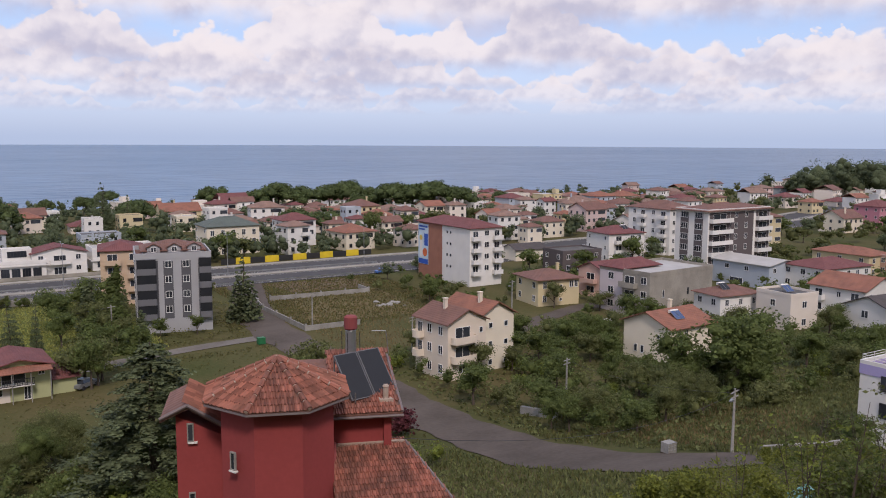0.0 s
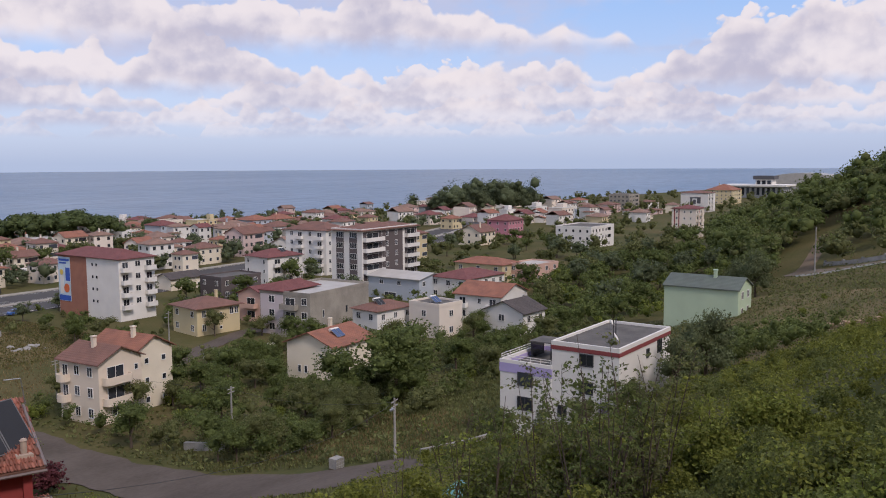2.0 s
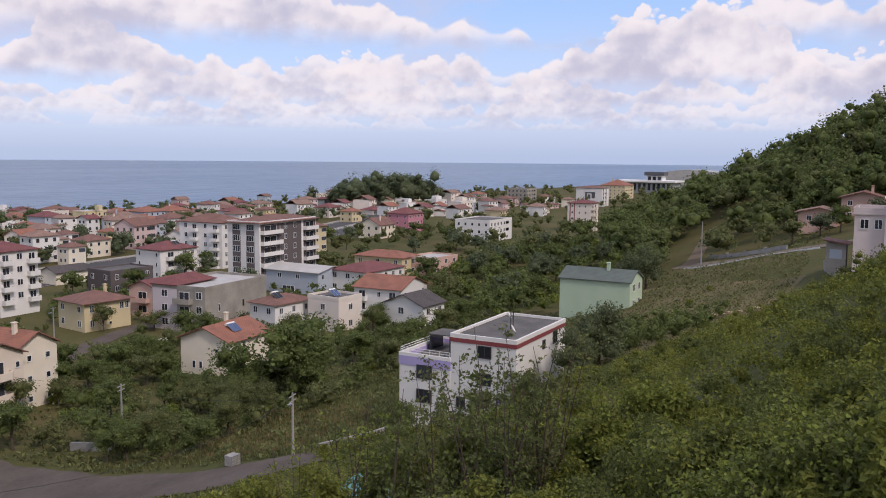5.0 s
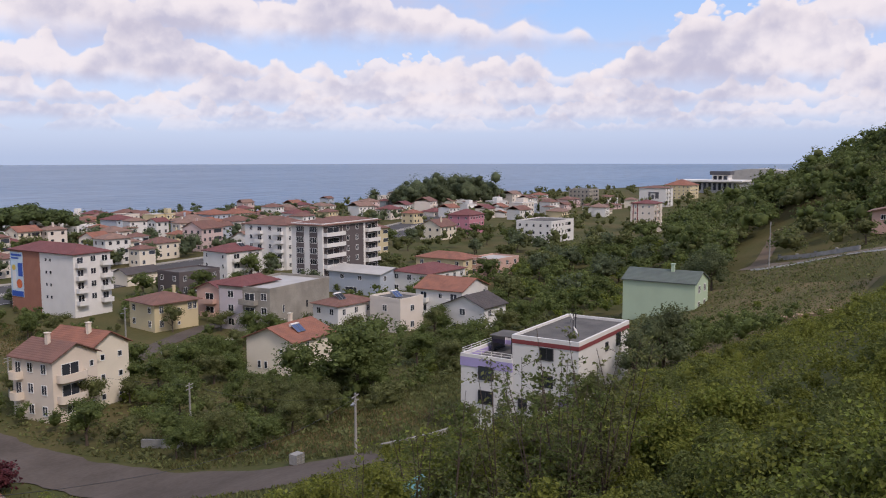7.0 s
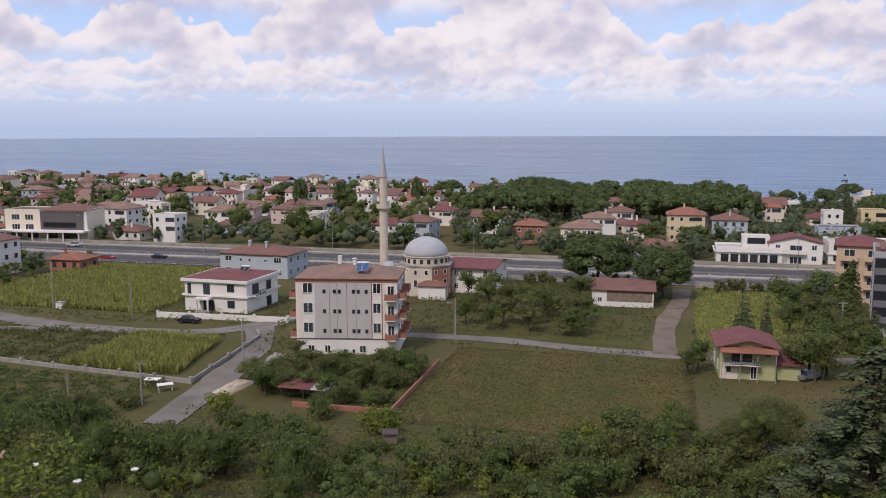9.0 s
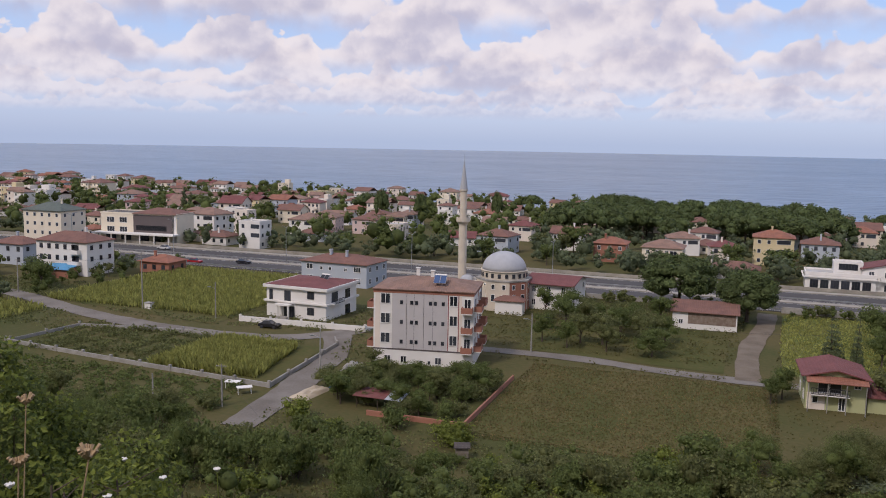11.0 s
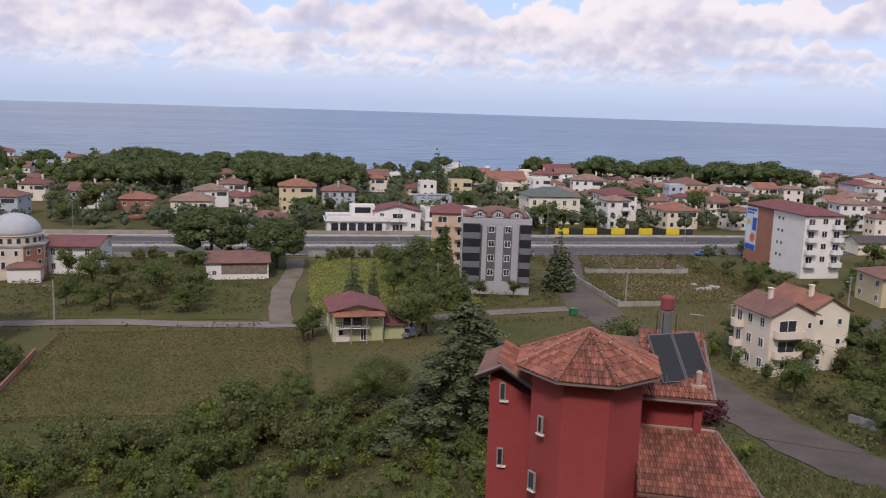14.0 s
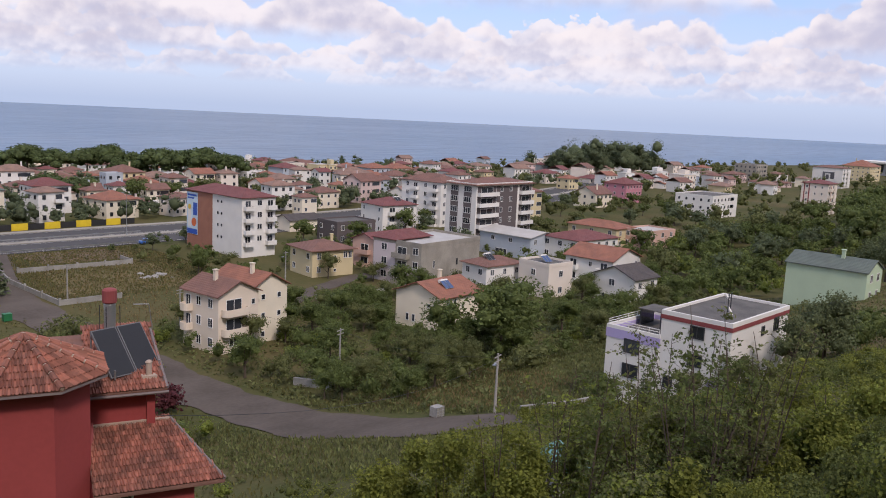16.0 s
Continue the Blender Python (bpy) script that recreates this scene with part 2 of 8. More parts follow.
ROOF_F = surface("flat_roof_felt", (0.085, 0.08, 0.075), (0.14, 0.13, 0.12), rough=0.95, scale=0.5, stain=0.4)
GLASS = glass_material()
FRAME_W = surface("white_plastic_frame", (0.75, 0.74, 0.72), rough=0.5, bump=0.0, stain=0.1)
FRAME_D = surface("dark_metal", (0.035, 0.035, 0.04), rough=0.5, bump=0.0, stain=0.1)
STEEL = surface("galvanised_steel", (0.45, 0.46, 0.47), rough=0.4, metal=0.8, bump=0.05)
PANEL = surface("solar_glass", (0.022, 0.023, 0.027), (0.03, 0.032, 0.037), rough=0.5, bump=0.0, spec=0.3)
PANEL_B = surface("solar_glass_blue", (0.05, 0.09, 0.2), (0.04, 0.07, 0.15), rough=0.15, bump=0.0, spec=0.6)
ASPHALT = surface("asphalt", (0.09, 0.086, 0.086), (0.075, 0.072, 0.072), rough=0.95, scale=0.12, fine=3.0, bump=0.3, stain=0.4, spec=0.15)
OLDROAD = surface("worn_asphalt", (0.125, 0.103, 0.088), (0.084, 0.069, 0.058), rough=0.95, scale=0.16, fine=2.0, bump=0.4, stain=0.4, spec=0.1)
GRAVEL = surface("gravel", (0.20, 0.165, 0.13), (0.135, 0.11, 0.08), rough=0.95, scale=0.3, fine=5.0, bump=0.5, stain=0.4, spec=0.1)
PALE_LANE = surface("pale_lane_concrete", (0.215, 0.195, 0.172), (0.145, 0.128, 0.11), rough=0.95, scale=0.2, fine=3.0, bump=0.4, stain=0.4, spec=0.1)
EARTH = surface("bare_earth", (0.17, 0.115, 0.075), (0.11, 0.085, 0.05), rough=0.95, scale=0.3, fine=4.0, bump=0.5, stain=0.4)
GROUND = ground_material()
FIELD_DRY = surface("mown_dry_grass", (0.175, 0.135, 0.07), (0.105, 0.095, 0.043), rough=0.95, scale=0.09, fine=1.5, bump=0.8, stain=0.4, spec=0.1)
FIELD_GREEN = surface("green_meadow", (0.10, 0.125, 0.032), (0.14, 0.135, 0.045), rough=0.95, scale=0.1, fine=1.5, bump=0.8, stain=0.35, spec=0.1)
FIELD_MID = surface("olive_meadow", (0.07, 0.079, 0.025), (0.115, 0.095, 0.04), rough=0.95, scale=0.1, fine=1.5, bump=0.8, stain=0.4, spec=0.1)
SAND = surface("beach_sand", (0.3, 0.26, 0.2), rough=0.95, scale=0.1)
BARK = surface("bark", (0.10, 0.075, 0.055), (0.06, 0.045, 0.035), rough=0.95, scale=2.0, fine=12.0, bump=0.5)


def leaf(name, c, trans=0.45):
    return surface("leaf_" + name, c, tuple(v * 0.55 for v in c), rough=0.65, scale=0.45, fine=2.6, bump=0.25, relief=0.2, stain=0.34, spec=0.2, island=0.32, trans=trans)


LEAF_A = leaf("oak", (0.150, 0.188, 0.058))
LEAF_B = leaf("fresh", (0.211, 0.250, 0.051))
LEAF_C = leaf("dull", (0.178, 0.194, 0.073))
LEAF_S = leaf("bramble", (0.215, 0.235, 0.046))
LEAF_T = leaf("bramble_dark", (0.147, 0.171, 0.049))
LEAF_G = leaf("meadow", (0.165, 0.155, 0.055))
LEAF_P = leaf("pine", (0.110, 0.146, 0.053), 0.3)
LEAF_D = leaf("cedar", (0.145, 0.172, 0.085), 0.35)
# far foliage: distance haze put into a paler, bluer leaf colour
LEAF_HAZE = leaf("shore", (0.154, 0.188, 0.099))
LEAF_W = leaf("willow", (0.16, 0.19, 0.09))
LEAF_Y = leaf("maize", (0.35, 0.355, 0.105))
LEAF_R = leaf("blossom", (0.16, 0.05, 0.06))
LEAF_DRY = leaf("dry", (0.27, 0.2, 0.095))
WATER = water_material()

# ---- mesh helpers ----


class Build:
    """Collects faces for one mesh; faces carry a material slot."""

    def __init__(self):
        self.v, self.f, self.s = [], [], []

    def face(self, pts, slot=0):
        n = len(self.v)
        self.v += [tuple(p) for p in pts]
        self.f.append(tuple(range(n, n + len(pts))))
        self.s.append(slot)

    def box(self, x, y, z, sx, sy, sz, slot=0, yaw=0.0):
        """x, y: centre; z: underside."""
        n = len(self.v)
        c, s = math.cos(radians(yaw)), math.sin(radians(yaw))
        for dz in (0, sz):
            for dx, dy in ((-1, -1), (1, -1), (1, 1), (-1, 1)):
                a, b = dx * sx / 2, dy * sy / 2
                self.v.append((x + a * c - b * s, y + a * s + b * c, z + dz))
        for q in ((3, 2, 1, 0), (4, 5, 6, 7), (0, 1, 5, 4), (1, 2, 6, 5), (2, 3, 7, 6), (3, 0, 4, 7)):
            self.f.append(tuple(n + i for i in q))
            self.s.append(slot)

    def solid(self, low, high, slot=0):
        """A closed prism between two rings of points of equal length."""
        n, k = len(self.v), len(low)
        self.v += [tuple(p) for p in low] + [tuple(p) for p in high]
        self.f.append(tuple(n + i for i in reversed(range(k)))); self.s.append(slot)
        self.f.append(tuple(n + k + i for i in range(k))); self.s.append(slot)
        for i in range(k):
            j = (i + 1) % k
            self.f.append((n + i, n + j, n + k + j, n + k + i)); self.s.append(slot)

    def tube(self, a, b, ra, rb, sides=8, slot=0):
        a, b = Vector(a), Vector(b)
        q = (b - a).to_track_quat("Z", "Y")
        ring = [Vector((math.cos(2 * math.pi * i / sides), math.sin(2 * math.pi * i / sides), 0)) for i in range(sides)]
        self.solid([a + q @ (r * ra) for r in ring], [b + q @ (r * max(rb, 0.002)) for r in ring], slot)

    def path(self, pts, radii, sides=6, slot=0):
        """One round bar along a line of points."""
        n = len(self.v)
        for i, p in enumerate(pts):
            d = (Vector(pts[min(i + 1, len(pts) - 1)]) - Vector(pts[max(i - 1, 0)])).to_track_quat("Z", "Y")
            for k in range(sides):
                a = 2 * math.pi * k / sides
                self.v.append(tuple(Vector(p) + d @ Vector((radii[i] * math.cos(a), radii[i] * math.sin(a), 0))))
        for i in range(len(pts) - 1):
            for k in range(sides):
                j = (k + 1) % sides
                self.f.append((n + i * sides + k, n + i * sides + j, n + (i + 1) * sides + j, n + (i + 1) * sides + k)); self.s.append(slot)
        for e in (0, len(pts) - 1):
            self.f.append(tuple(n + e * sides + k for k in range(sides))); self.s.append(slot)

    def lathe(self, x, y, profile, sides=16, slot=0):
        """profile: (radius, z) from the bottom up."""
        n = len(self.v)
        for r, z in profile:
            for i in range(sides):
                a = 2 * math.pi * i / sides
                self.v.append((x + r * math.cos(a), y + r * math.sin(a), z))
        for k in range(len(profile) - 1):
            for i in range(sides):
                j = (i + 1) % sides
                self.f.append((n + k * sides + i, n + k * sides + j, n + (k + 1) * sides + j, n + (k + 1) * sides + i)); self.s.append(slot)
        self.f.append(tuple(n + i for i in reversed(range(sides)))); self.s.append(slot)
        self.f.append(tuple(n + (len(profile) - 1) * sides + i for i in range(sides))); self.s.append(slot)

    def mesh(self, name, mats, smooth=False):
        me = bpy.data.meshes.new(name)
        me.from_pydata(self.v, [], self.f)
        for m in (mats if isinstance(mats, (list, tuple)) else [mats]):
            me.materials.append(m)
        me.polygons.foreach_set("material_index", self.s)
        if smooth:
            me.polygons.foreach_set("use_smooth", [True] * len(self.f))
        uv = me.uv_layers.new(name="UVMap")
        coords = np.zeros((len(me.loops), 2), dtype=np.float32)
        for p in me.polygons:
            nrm = p.normal
            side = Vector((-nrm.y, nrm.x, 0))
            side = side.normalized() if side.length > 0.01 else Vector((1, 0, 0))
            up = nrm.cross(side)
            for li in p.loop_indices:
                co = me.vertices[me.loops[li].vertex_index].co
                coords[li] = (co.dot(side), co.dot(up))
        uv.data.foreach_set("uv", coords.ravel())
        return me


def part(name, b, material, parent, label="", smooth=False):
    """One mesh object under a thing or a part. b: a Build or a ready mesh."""
    me = b.mesh(name, material, smooth) if isinstance(b, Build) else b
    ob = new(name, me)
    ob.parent = parent
    if label:
        tagged(ob, label)
    return ob


def thing(name, m, label, category, group="", kind=""):
    e = new(name)
    e.empty_display_size = 0.3
    e.matrix_world = m
    return tagged(e, label, category, group, kind)


def solo(name, b, material, label, category, group="", kind="", smooth=False, m=None):
    ob = new(name, b.mesh(name, material, smooth) if isinstance(b, Build) else b)
    if m is not None:
        ob.matrix_world = m
    return tagged(ob, label, category, group, kind)


# ---- terrain ----
def step(a, b, v):
    u = np.clip((v - a) / (b - a), 0.0, 1.0)
    return u * u * (3 - 2 * u)


def coast(x):
    return 505.0 - 0.12 * x


def height(x, y):
    """The hillside falls from the camera to a flat plain, which slopes gently to the sea; a wooded hill stands to the east."""
    x, y = np.asarray(x, float), np.asarray(y, float)
    e = step(5.0, 125.0, x)
    k, foot = 0.0036 - 0.0019 * e, 95.0 + 20.0 * e
    rise = np.clip(foot - y, 0.0, None)
    rise = np.where(rise < 135.0, rise, 135.0 + 40 * (1 - np.exp(-(rise - 135.0) / 40)))
    z = 3.5 + k * rise ** 2
    z = z + 2.2 * np.exp(-(x ** 2 + (y + 1) ** 2) / 60.0)
    z = z + 25.0 * np.exp(-((x - 300) / 70.0) ** 2 - ((y - 5) / 85.0) ** 2) + 24.0 * np.exp(-((x - 420) / 160.0) ** 2 - ((y + 90) / 90.0) ** 2)
    z = z + 2.0 * np.exp(-((x - 168) / 24.0) ** 2 - ((y - 24) / 20.0) ** 2)
    z = z - 3.0 * np.exp(-((x - 78) / 13.0) ** 2 - ((y - 39) / 11.0) ** 2)
    z = z - 2.0 * step(240.0, 480.0, y)
    z = z - 5.0 * step(-14.0, 40.0, y - coast(x))
    return z


def ground_z(x, y):
    return float(height(x, y))


def axis(spans):
    out = [spans[0][0]]
    for a, b, s in spans:
        n = max(1, int(round((b - a) / s)))
        out += [a + (b - a) * (i + 1) / n for i in range(n)]
    return np.array(out)


def sheet(name, xs, ys, lift, material, label, category, smooth=True):
    X, Y = np.meshgrid(xs, ys)
    Z = height(X, Y) + lift
    me = bpy.data.meshes.new(name)
    nx, ny = len(xs), len(ys)
    verts = np.stack([X.ravel(), Y.ravel(), Z.ravel()], 1)
    idx = np.arange(nx * ny).reshape(ny, nx)
    faces = np.stack([idx[:-1, :-1].ravel(), idx[:-1, 1:].ravel(), idx[1:, 1:].ravel(), idx[1:, :-1].ravel()], 1)
    me.from_pydata(verts.tolist(), [], faces.tolist())
    me.materials.append(material)
    if smooth:
        me.polygons.foreach_set("use_smooth", [True] * len(me.polygons))
    return tagged(new(name, me), label, category, kind="structure")


sheet("ground", axis([(-1500, -260, 40), (-260, -90, 8), (-90, 150, 2), (150, 420, 6), (420, 1600, 40)]),
      axis([(-700, -80, 30), (-80, 130, 2), (130, 260, 6), (260, 460, 15), (460, 700, 8), (700, 760, 30)]), 0.0, GROUND,
      "rough green and dry grass over the hillside and coastal plain", "ground")
b = Build()
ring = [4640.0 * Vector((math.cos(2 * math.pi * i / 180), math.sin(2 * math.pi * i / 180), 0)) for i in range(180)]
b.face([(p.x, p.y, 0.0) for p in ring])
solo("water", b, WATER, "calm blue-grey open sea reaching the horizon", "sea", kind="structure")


def strip(name, pts, width, lift, material, label, category, kind="structure", thick=0.0, spacing=2.0):
    """A road or band laid over the terrain along a line of plan points."""
    line = [Vector((*p, 0)) for p in pts]
    dense = []
    for k in range(len(line) - 1):
        p0, p1, p2, p3 = line[max(k - 1, 0)], line[k], line[k + 1], line[min(k + 2, len(line) - 1)]
        n = max(2, int((p2 - p1).length / spacing))
        for i in range(n):
            u = i / n
            dense.append(0.5 * (2 * p1 + (p2 - p0) * u + (2 * p0 - 5 * p1 + 4 * p2 - p3) * u * u + (3 * p1 - p0 - 3 * p2 + p3) * u ** 3))
    dense.append(line[-1])
    across = max(2, int(width / 2.0) + 1)
    verts, faces = [], []
    rnd = random.Random(len(dense))
    for i, p in enumerate(dense):
        d = (dense[min(i + 1, len(dense) - 1)] - dense[max(i - 1, 0)]).normalized()
        side = Vector((-d.y, d.x, 0))
        wob = 1.0 if thick else 1 + rnd.uniform(-0.06, 0.06) + 0.10 * math.sin(i * 0.7) * math.sin(i * 0.23 + 1)
        for j in range(across):
            q = p + side * width * wob * (j / (across - 1) - 0.5)
            verts.append((q.x, q.y, ground_z(q.x, q.y) + lift))
    for i in range(len(dense) - 1):
        for j in range(across - 1):
            a = i * across + j
            faces.append((a + across, a + across + 1, a + 1, a))
    me = bpy.data.meshes.new(name)
    if thick:
        n = len(verts)
        verts = verts + [(x, y, z - thick) for x, y, z in verts]
        for i in range(len(dense) - 1):
            for j in (0, across - 1):
                a = i * across + j
                q = (a, a + across, a + across + n, a + n)
                faces.append(q if j == 0 else tuple(reversed(q)))
        for i in (0, len(dense) - 1):
            for j in range(across - 1):
                a = i * across + j
                q = (a, a + 1, a + 1 + n, a + n)
                faces.append(tuple(reversed(q)) if i == 0 else q)
    me.from_pydata(verts, [], faces)
    me.materials.append(material)
    return tagged(new(name, me), label, category, kind=kind)


def patch(name, corners, lift, material, label, category="field"):
    """A field with straight edges laid over the terrain; corners run round it, four of them."""
    a, b_, c, d = [np.array(p, float) for p in corners]
    n, m = 24, 24
    verts, faces = [], []
    for j in range(m + 1):
        for i in range(n + 1):
            u, v = i / n, j / m
            p = (a * (1 - u) + b_ * u) * (1 - v) + (d * (1 - u) + c * u) * v
            verts.append((p[0], p[1], ground_z(p[0], p[1]) + lift))
    for j in range(m):
        for i in range(n):
            k = j * (n + 1) + i
            faces.append((k, k + 1, k + n + 2, k + n + 1))
    me = bpy.data.meshes.new(name)
    me.from_pydata(verts, [], faces)
    me.materials.append(material)
    return tagged(new(name, me), label, category, kind="structure")


def bend(x):
    """The highway runs east-west, straight, then swings away to the sea side."""
    return 0.0006 * max(0.0, x - 130.0) ** 2


HWY = [(x, bend(x)) for x in range(-700, 460, 20)]
strip("road", [(x, 210.5 + o) for x, o in HWY], 12.5, 0.14, ASPHALT, "dark asphalt carriageway of the coastal highway", "road", thick=0.3, spacing=10)
strip("road", [(x, 227.0 + o) for x, o in HWY], 13.0, 0.14, ASPHALT, "dark asphalt carriageway of the coastal highway", "road", thick=0.3, spacing=10)
strip("kerb", [(x, 218.6 + o) for x, o in HWY], 3.0, 0.24, CONCRETE, "raised concrete median between the carriageways", "median", thick=0.4, spacing=10)
strip("pavement", [(x, 235.6 + o) for x, o in HWY], 3.0, 0.22, CONCRETE, "pale concrete pavement along the highway", "pavement", thick=0.4, spacing=10)
for off in (205.2, 215.9, 221.4, 232.6):
    strip("road_marking", [(x, off + o) for x, o in HWY], 0.13, 0.16, WHITE, "white painted edge line on the highway", "marking", spacing=10)
strip("road", [(70, 206), (66, 190), (60, 172), (57, 150), (57, 130), (57, 110), (56, 96), (55.8, 82), (54.8, 70), (55.5, 60), (58, 51), (62, 46)], 8.5, 0.10, OLDROAD,
      "worn grey asphalt lane winding down the hill", "road")
strip("road", [(-60, 142), (-30, 143), (-14, 140.5), (2, 139.5), (20, 141), (40, 146), (57, 148)], 3.6, 0.09, PALE_LANE, "narrow grey concrete lane between fields", "road")
strip("road", [(3, 200), (2.5, 185), (0, 165), (-0.5, 150), (0, 140)], 3.9, 0.13, GRAVEL, "pale gravel track to the highway", "road")
strip("road", [(-230, 165), (-164, 150), (-138, 141), (-113, 134.5), (-86, 134), (-74, 143), (-70, 152)], 5.0, 0.10, PALE_LANE, "worn grey lane past the maize fields", "road")
strip("road", [(-74, 143), (-67, 128), (-64, 112), (-61, 90)], 5.0, 0.13, PALE_LANE, "worn grey lane between the field and the flats", "road")
strip("road", [(95, 128), (112, 136), (128, 140), (150, 134)], 4.5, 0.10, OLDROAD, "grey lane in front of the yellow house", "road")
patch("field", [(-33, 100), (4, 98), (2, 136), (-33, 136)], 0.06, FIELD_MID, "mown olive-green meadow beside the flats")
patch("field", [(-40, 146), (-4, 143), (-4, 168), (-40, 168)], 0.06, FIELD_MID, "small grazed meadow by the gravel track")
patch("field", [(5, 146), (36, 148), (38, 200), (6, 200)], 0.06, FIELD_GREEN, "bright green hay meadow")
patch("field", [(-95, 110), (-68, 108), (-71, 132), (-92, 131)], 0.06, FIELD_MID, "fenced plot of maize and weeds")
patch("field", [(-150, 148), (-100, 140), (-100, 196), (-150, 198)], 0.06, FIELD_MID, "maize plot by the highway")
patch("field", [(66, 155), (92, 152), (96, 184), (74, 186)], 0.06, FIELD_DRY, "dry grass of a walled building plot")
patch("field", [(76, 188), (96, 187), (98, 201), (74, 203)], 0.06, EARTH, "bare dry earth of a walled plot")
patch("field", [(140, 12.5), (152, 26), (173, 46), (143, 46)], 0.05, FIELD_DRY, "dry brown grass beside the hill lane")
patch("field", [(88, 16), (142, 13), (143, 45), (94, 44)], 0.05, FIELD_DRY, "dry brown meadow on the hillside")
patch("field", [(66, 57), (92, 55), (102, 66), (69, 75)], 0.05, FIELD_MID, "dull green grass bank above the lane")

# ---- buildings ----
CACHE = {}


def cached(key, make):
    if key not in CACHE:
        CACHE[key] = make()
    return CACHE[key]


def lattice(xs, zs, holes, front, back, pane=None):
    """A flat frame of one piece: a grid of bars with openings; holes: cells (column, row) left open. pane: depth at which the openings are glazed."""
    b = Build()
    index = {}
    def at(x, y, z):
        key = (round(x, 4), round(y, 4), round(z, 4))
        if key not in index:
            index[key] = len(b.v)
            b.v.append(key)
        return index[key]
    def put(pts, slot=0):
        b.f.append(tuple(at(*p) for p in pts)); b.s.append(slot)
    nx, nz = len(xs) - 1, len(zs) - 1
    solid_ = lambda i, k: 0 <= i < nx and 0 <= k < nz and (i, k) not in holes
    for i in range(nx):
        for k in range(nz):
            x0, x1, z0, z1 = xs[i], xs[i + 1], zs[k], zs[k + 1]
            if solid_(i, k):
                put([(x0, front, z0), (x1, front, z0), (x1, front, z1), (x0, front, z1)])
                for di, dk, e in ((-1, 0, ((x0, z1), (x0, z0))), (1, 0, ((x1, z0), (x1, z1))), (0, -1, ((x0, z0), (x1, z0))), (0, 1, ((x1, z1), (x0, z1)))):
                    if not solid_(i + di, k + dk):
                        deep = pane if pane is not None and 0 <= i + di < nx and 0 <= k + dk < nz else back
                        (xa, za), (xb, zb) = e
                        put([(xa, front, za), (xa, deep, za), (xb, deep, zb), (xb, front, zb)])
            elif pane is not None:
                put([(x0, pane, z0), (x1, pane, z0), (x1, pane, z1), (x0, pane, z1)], 1)
    return b


def window_meshes(w, h, frame_mat, cols, glazed):
    def make():
        t = 0.08 if w > 0.6 else 0.045
        xs = [-w / 2]
        for i in range(cols):
            lo, hi = -w / 2 + t + (w - t) * i / cols, -w / 2 + (w - t) * (i + 1) / cols
            xs += [lo, hi]
        xs.append(w / 2)
        holes = {(2 * i + 1, 1) for i in range(cols)}
        zs = [-0.04, t, h - t, h]
        if glazed:
            return lattice(xs, zs, holes, -0.08, 0.0, -0.06).mesh("window", [frame_mat, GLASS]), None
        pane = Build()
        pane.box(0, -0.055, t, w - 2 * t, 0.02, h - 2 * t)
        return lattice(xs, zs, holes, -0.09, 0.0).mesh("window", frame_mat), pane.mesh("pane", GLASS)
    return cached(("win", round(w, 2), round(h, 2), frame_mat.name, cols, glazed), make)


def add_window(root, m, w, h, frame_mat=FRAME_W, cols=2, fine=True):
    fr, pane = window_meshes(w, h, frame_mat, cols, not fine)
    ob = part("window", fr, None, root)
    ob.matrix_local = m
    if pane:
        part("pane", pane, None, ob)
    return ob


def balcony_meshes(w, depth, rail, mat, railmat):
    def make():
        s, r = Build(), Build()
        s.box(0, -depth / 2, -0.16, w, depth, 0.16)
        ring = [(-w / 2, -depth), (w / 2, -depth), (w / 2, 0), (-w / 2, 0)]
        inner = [(-w / 2 + 0.1, -depth + 0.1), (w / 2 - 0.1, -depth + 0.1), (w / 2 - 0.1, 0), (-w / 2 + 0.1, 0)]
        if rail == "round":
            k = min(0.7, depth * 0.6)
            bow = lambda e: [(-w / 2 + e + k - k * math.cos(a), -depth + e + k - k * math.sin(a)) for a in np.linspace(0, math.pi / 2, 5)]
            left, leftin = bow(0.0), bow(0.12)
            o = [(-w / 2, 0)] + left + [(-x, y) for x, y in reversed(left)] + [(w / 2, 0)]
            q = [(-w / 2 + 0.12, 0)] + leftin + [(-x, y) for x, y in reversed(leftin)] + [(w / 2 - 0.12, 0)]
            low = [(x, y, -0.05) for x, y in o + q[::-1]]
            r.solid(low, [(x, y, 0.9) for x, y, z in low])
            s = Build()
            s.solid([(x, y, -0.2) for x, y in o], [(x, y, -0.04) for x, y in o])
        elif rail == "solid":
            o, q = ring, inner
            low = [(*o[3], 0), (*o[0], 0), (*o[1], 0), (*o[2], 0), (*q[2], 0), (*q[1], 0), (*q[0], 0), (*q[3], 0)]
            r.solid(low, [(x, y, 0.95) for x, y, z in low])
        else:
            n = max(3, int(w / 0.3))
            xs = [-w / 2]
            for i in range(n):
                c = -w / 2 + w * (i + 0.5) / n
                xs += [c - 0.5 * w / n + 0.03, c + 0.5 * w / n - 0.03]
            xs.append(w / 2)
            r = lattice(xs, [0.0, 0.1, 0.86, 0.95], {(2 * i + 1, 1) for i in range(n)}, -depth, -depth + 0.05)
        return s.mesh("balcony", mat), r.mesh("railing", railmat)
    return cached(("bal", round(w, 2), depth, rail, mat.name, railmat.name), make)


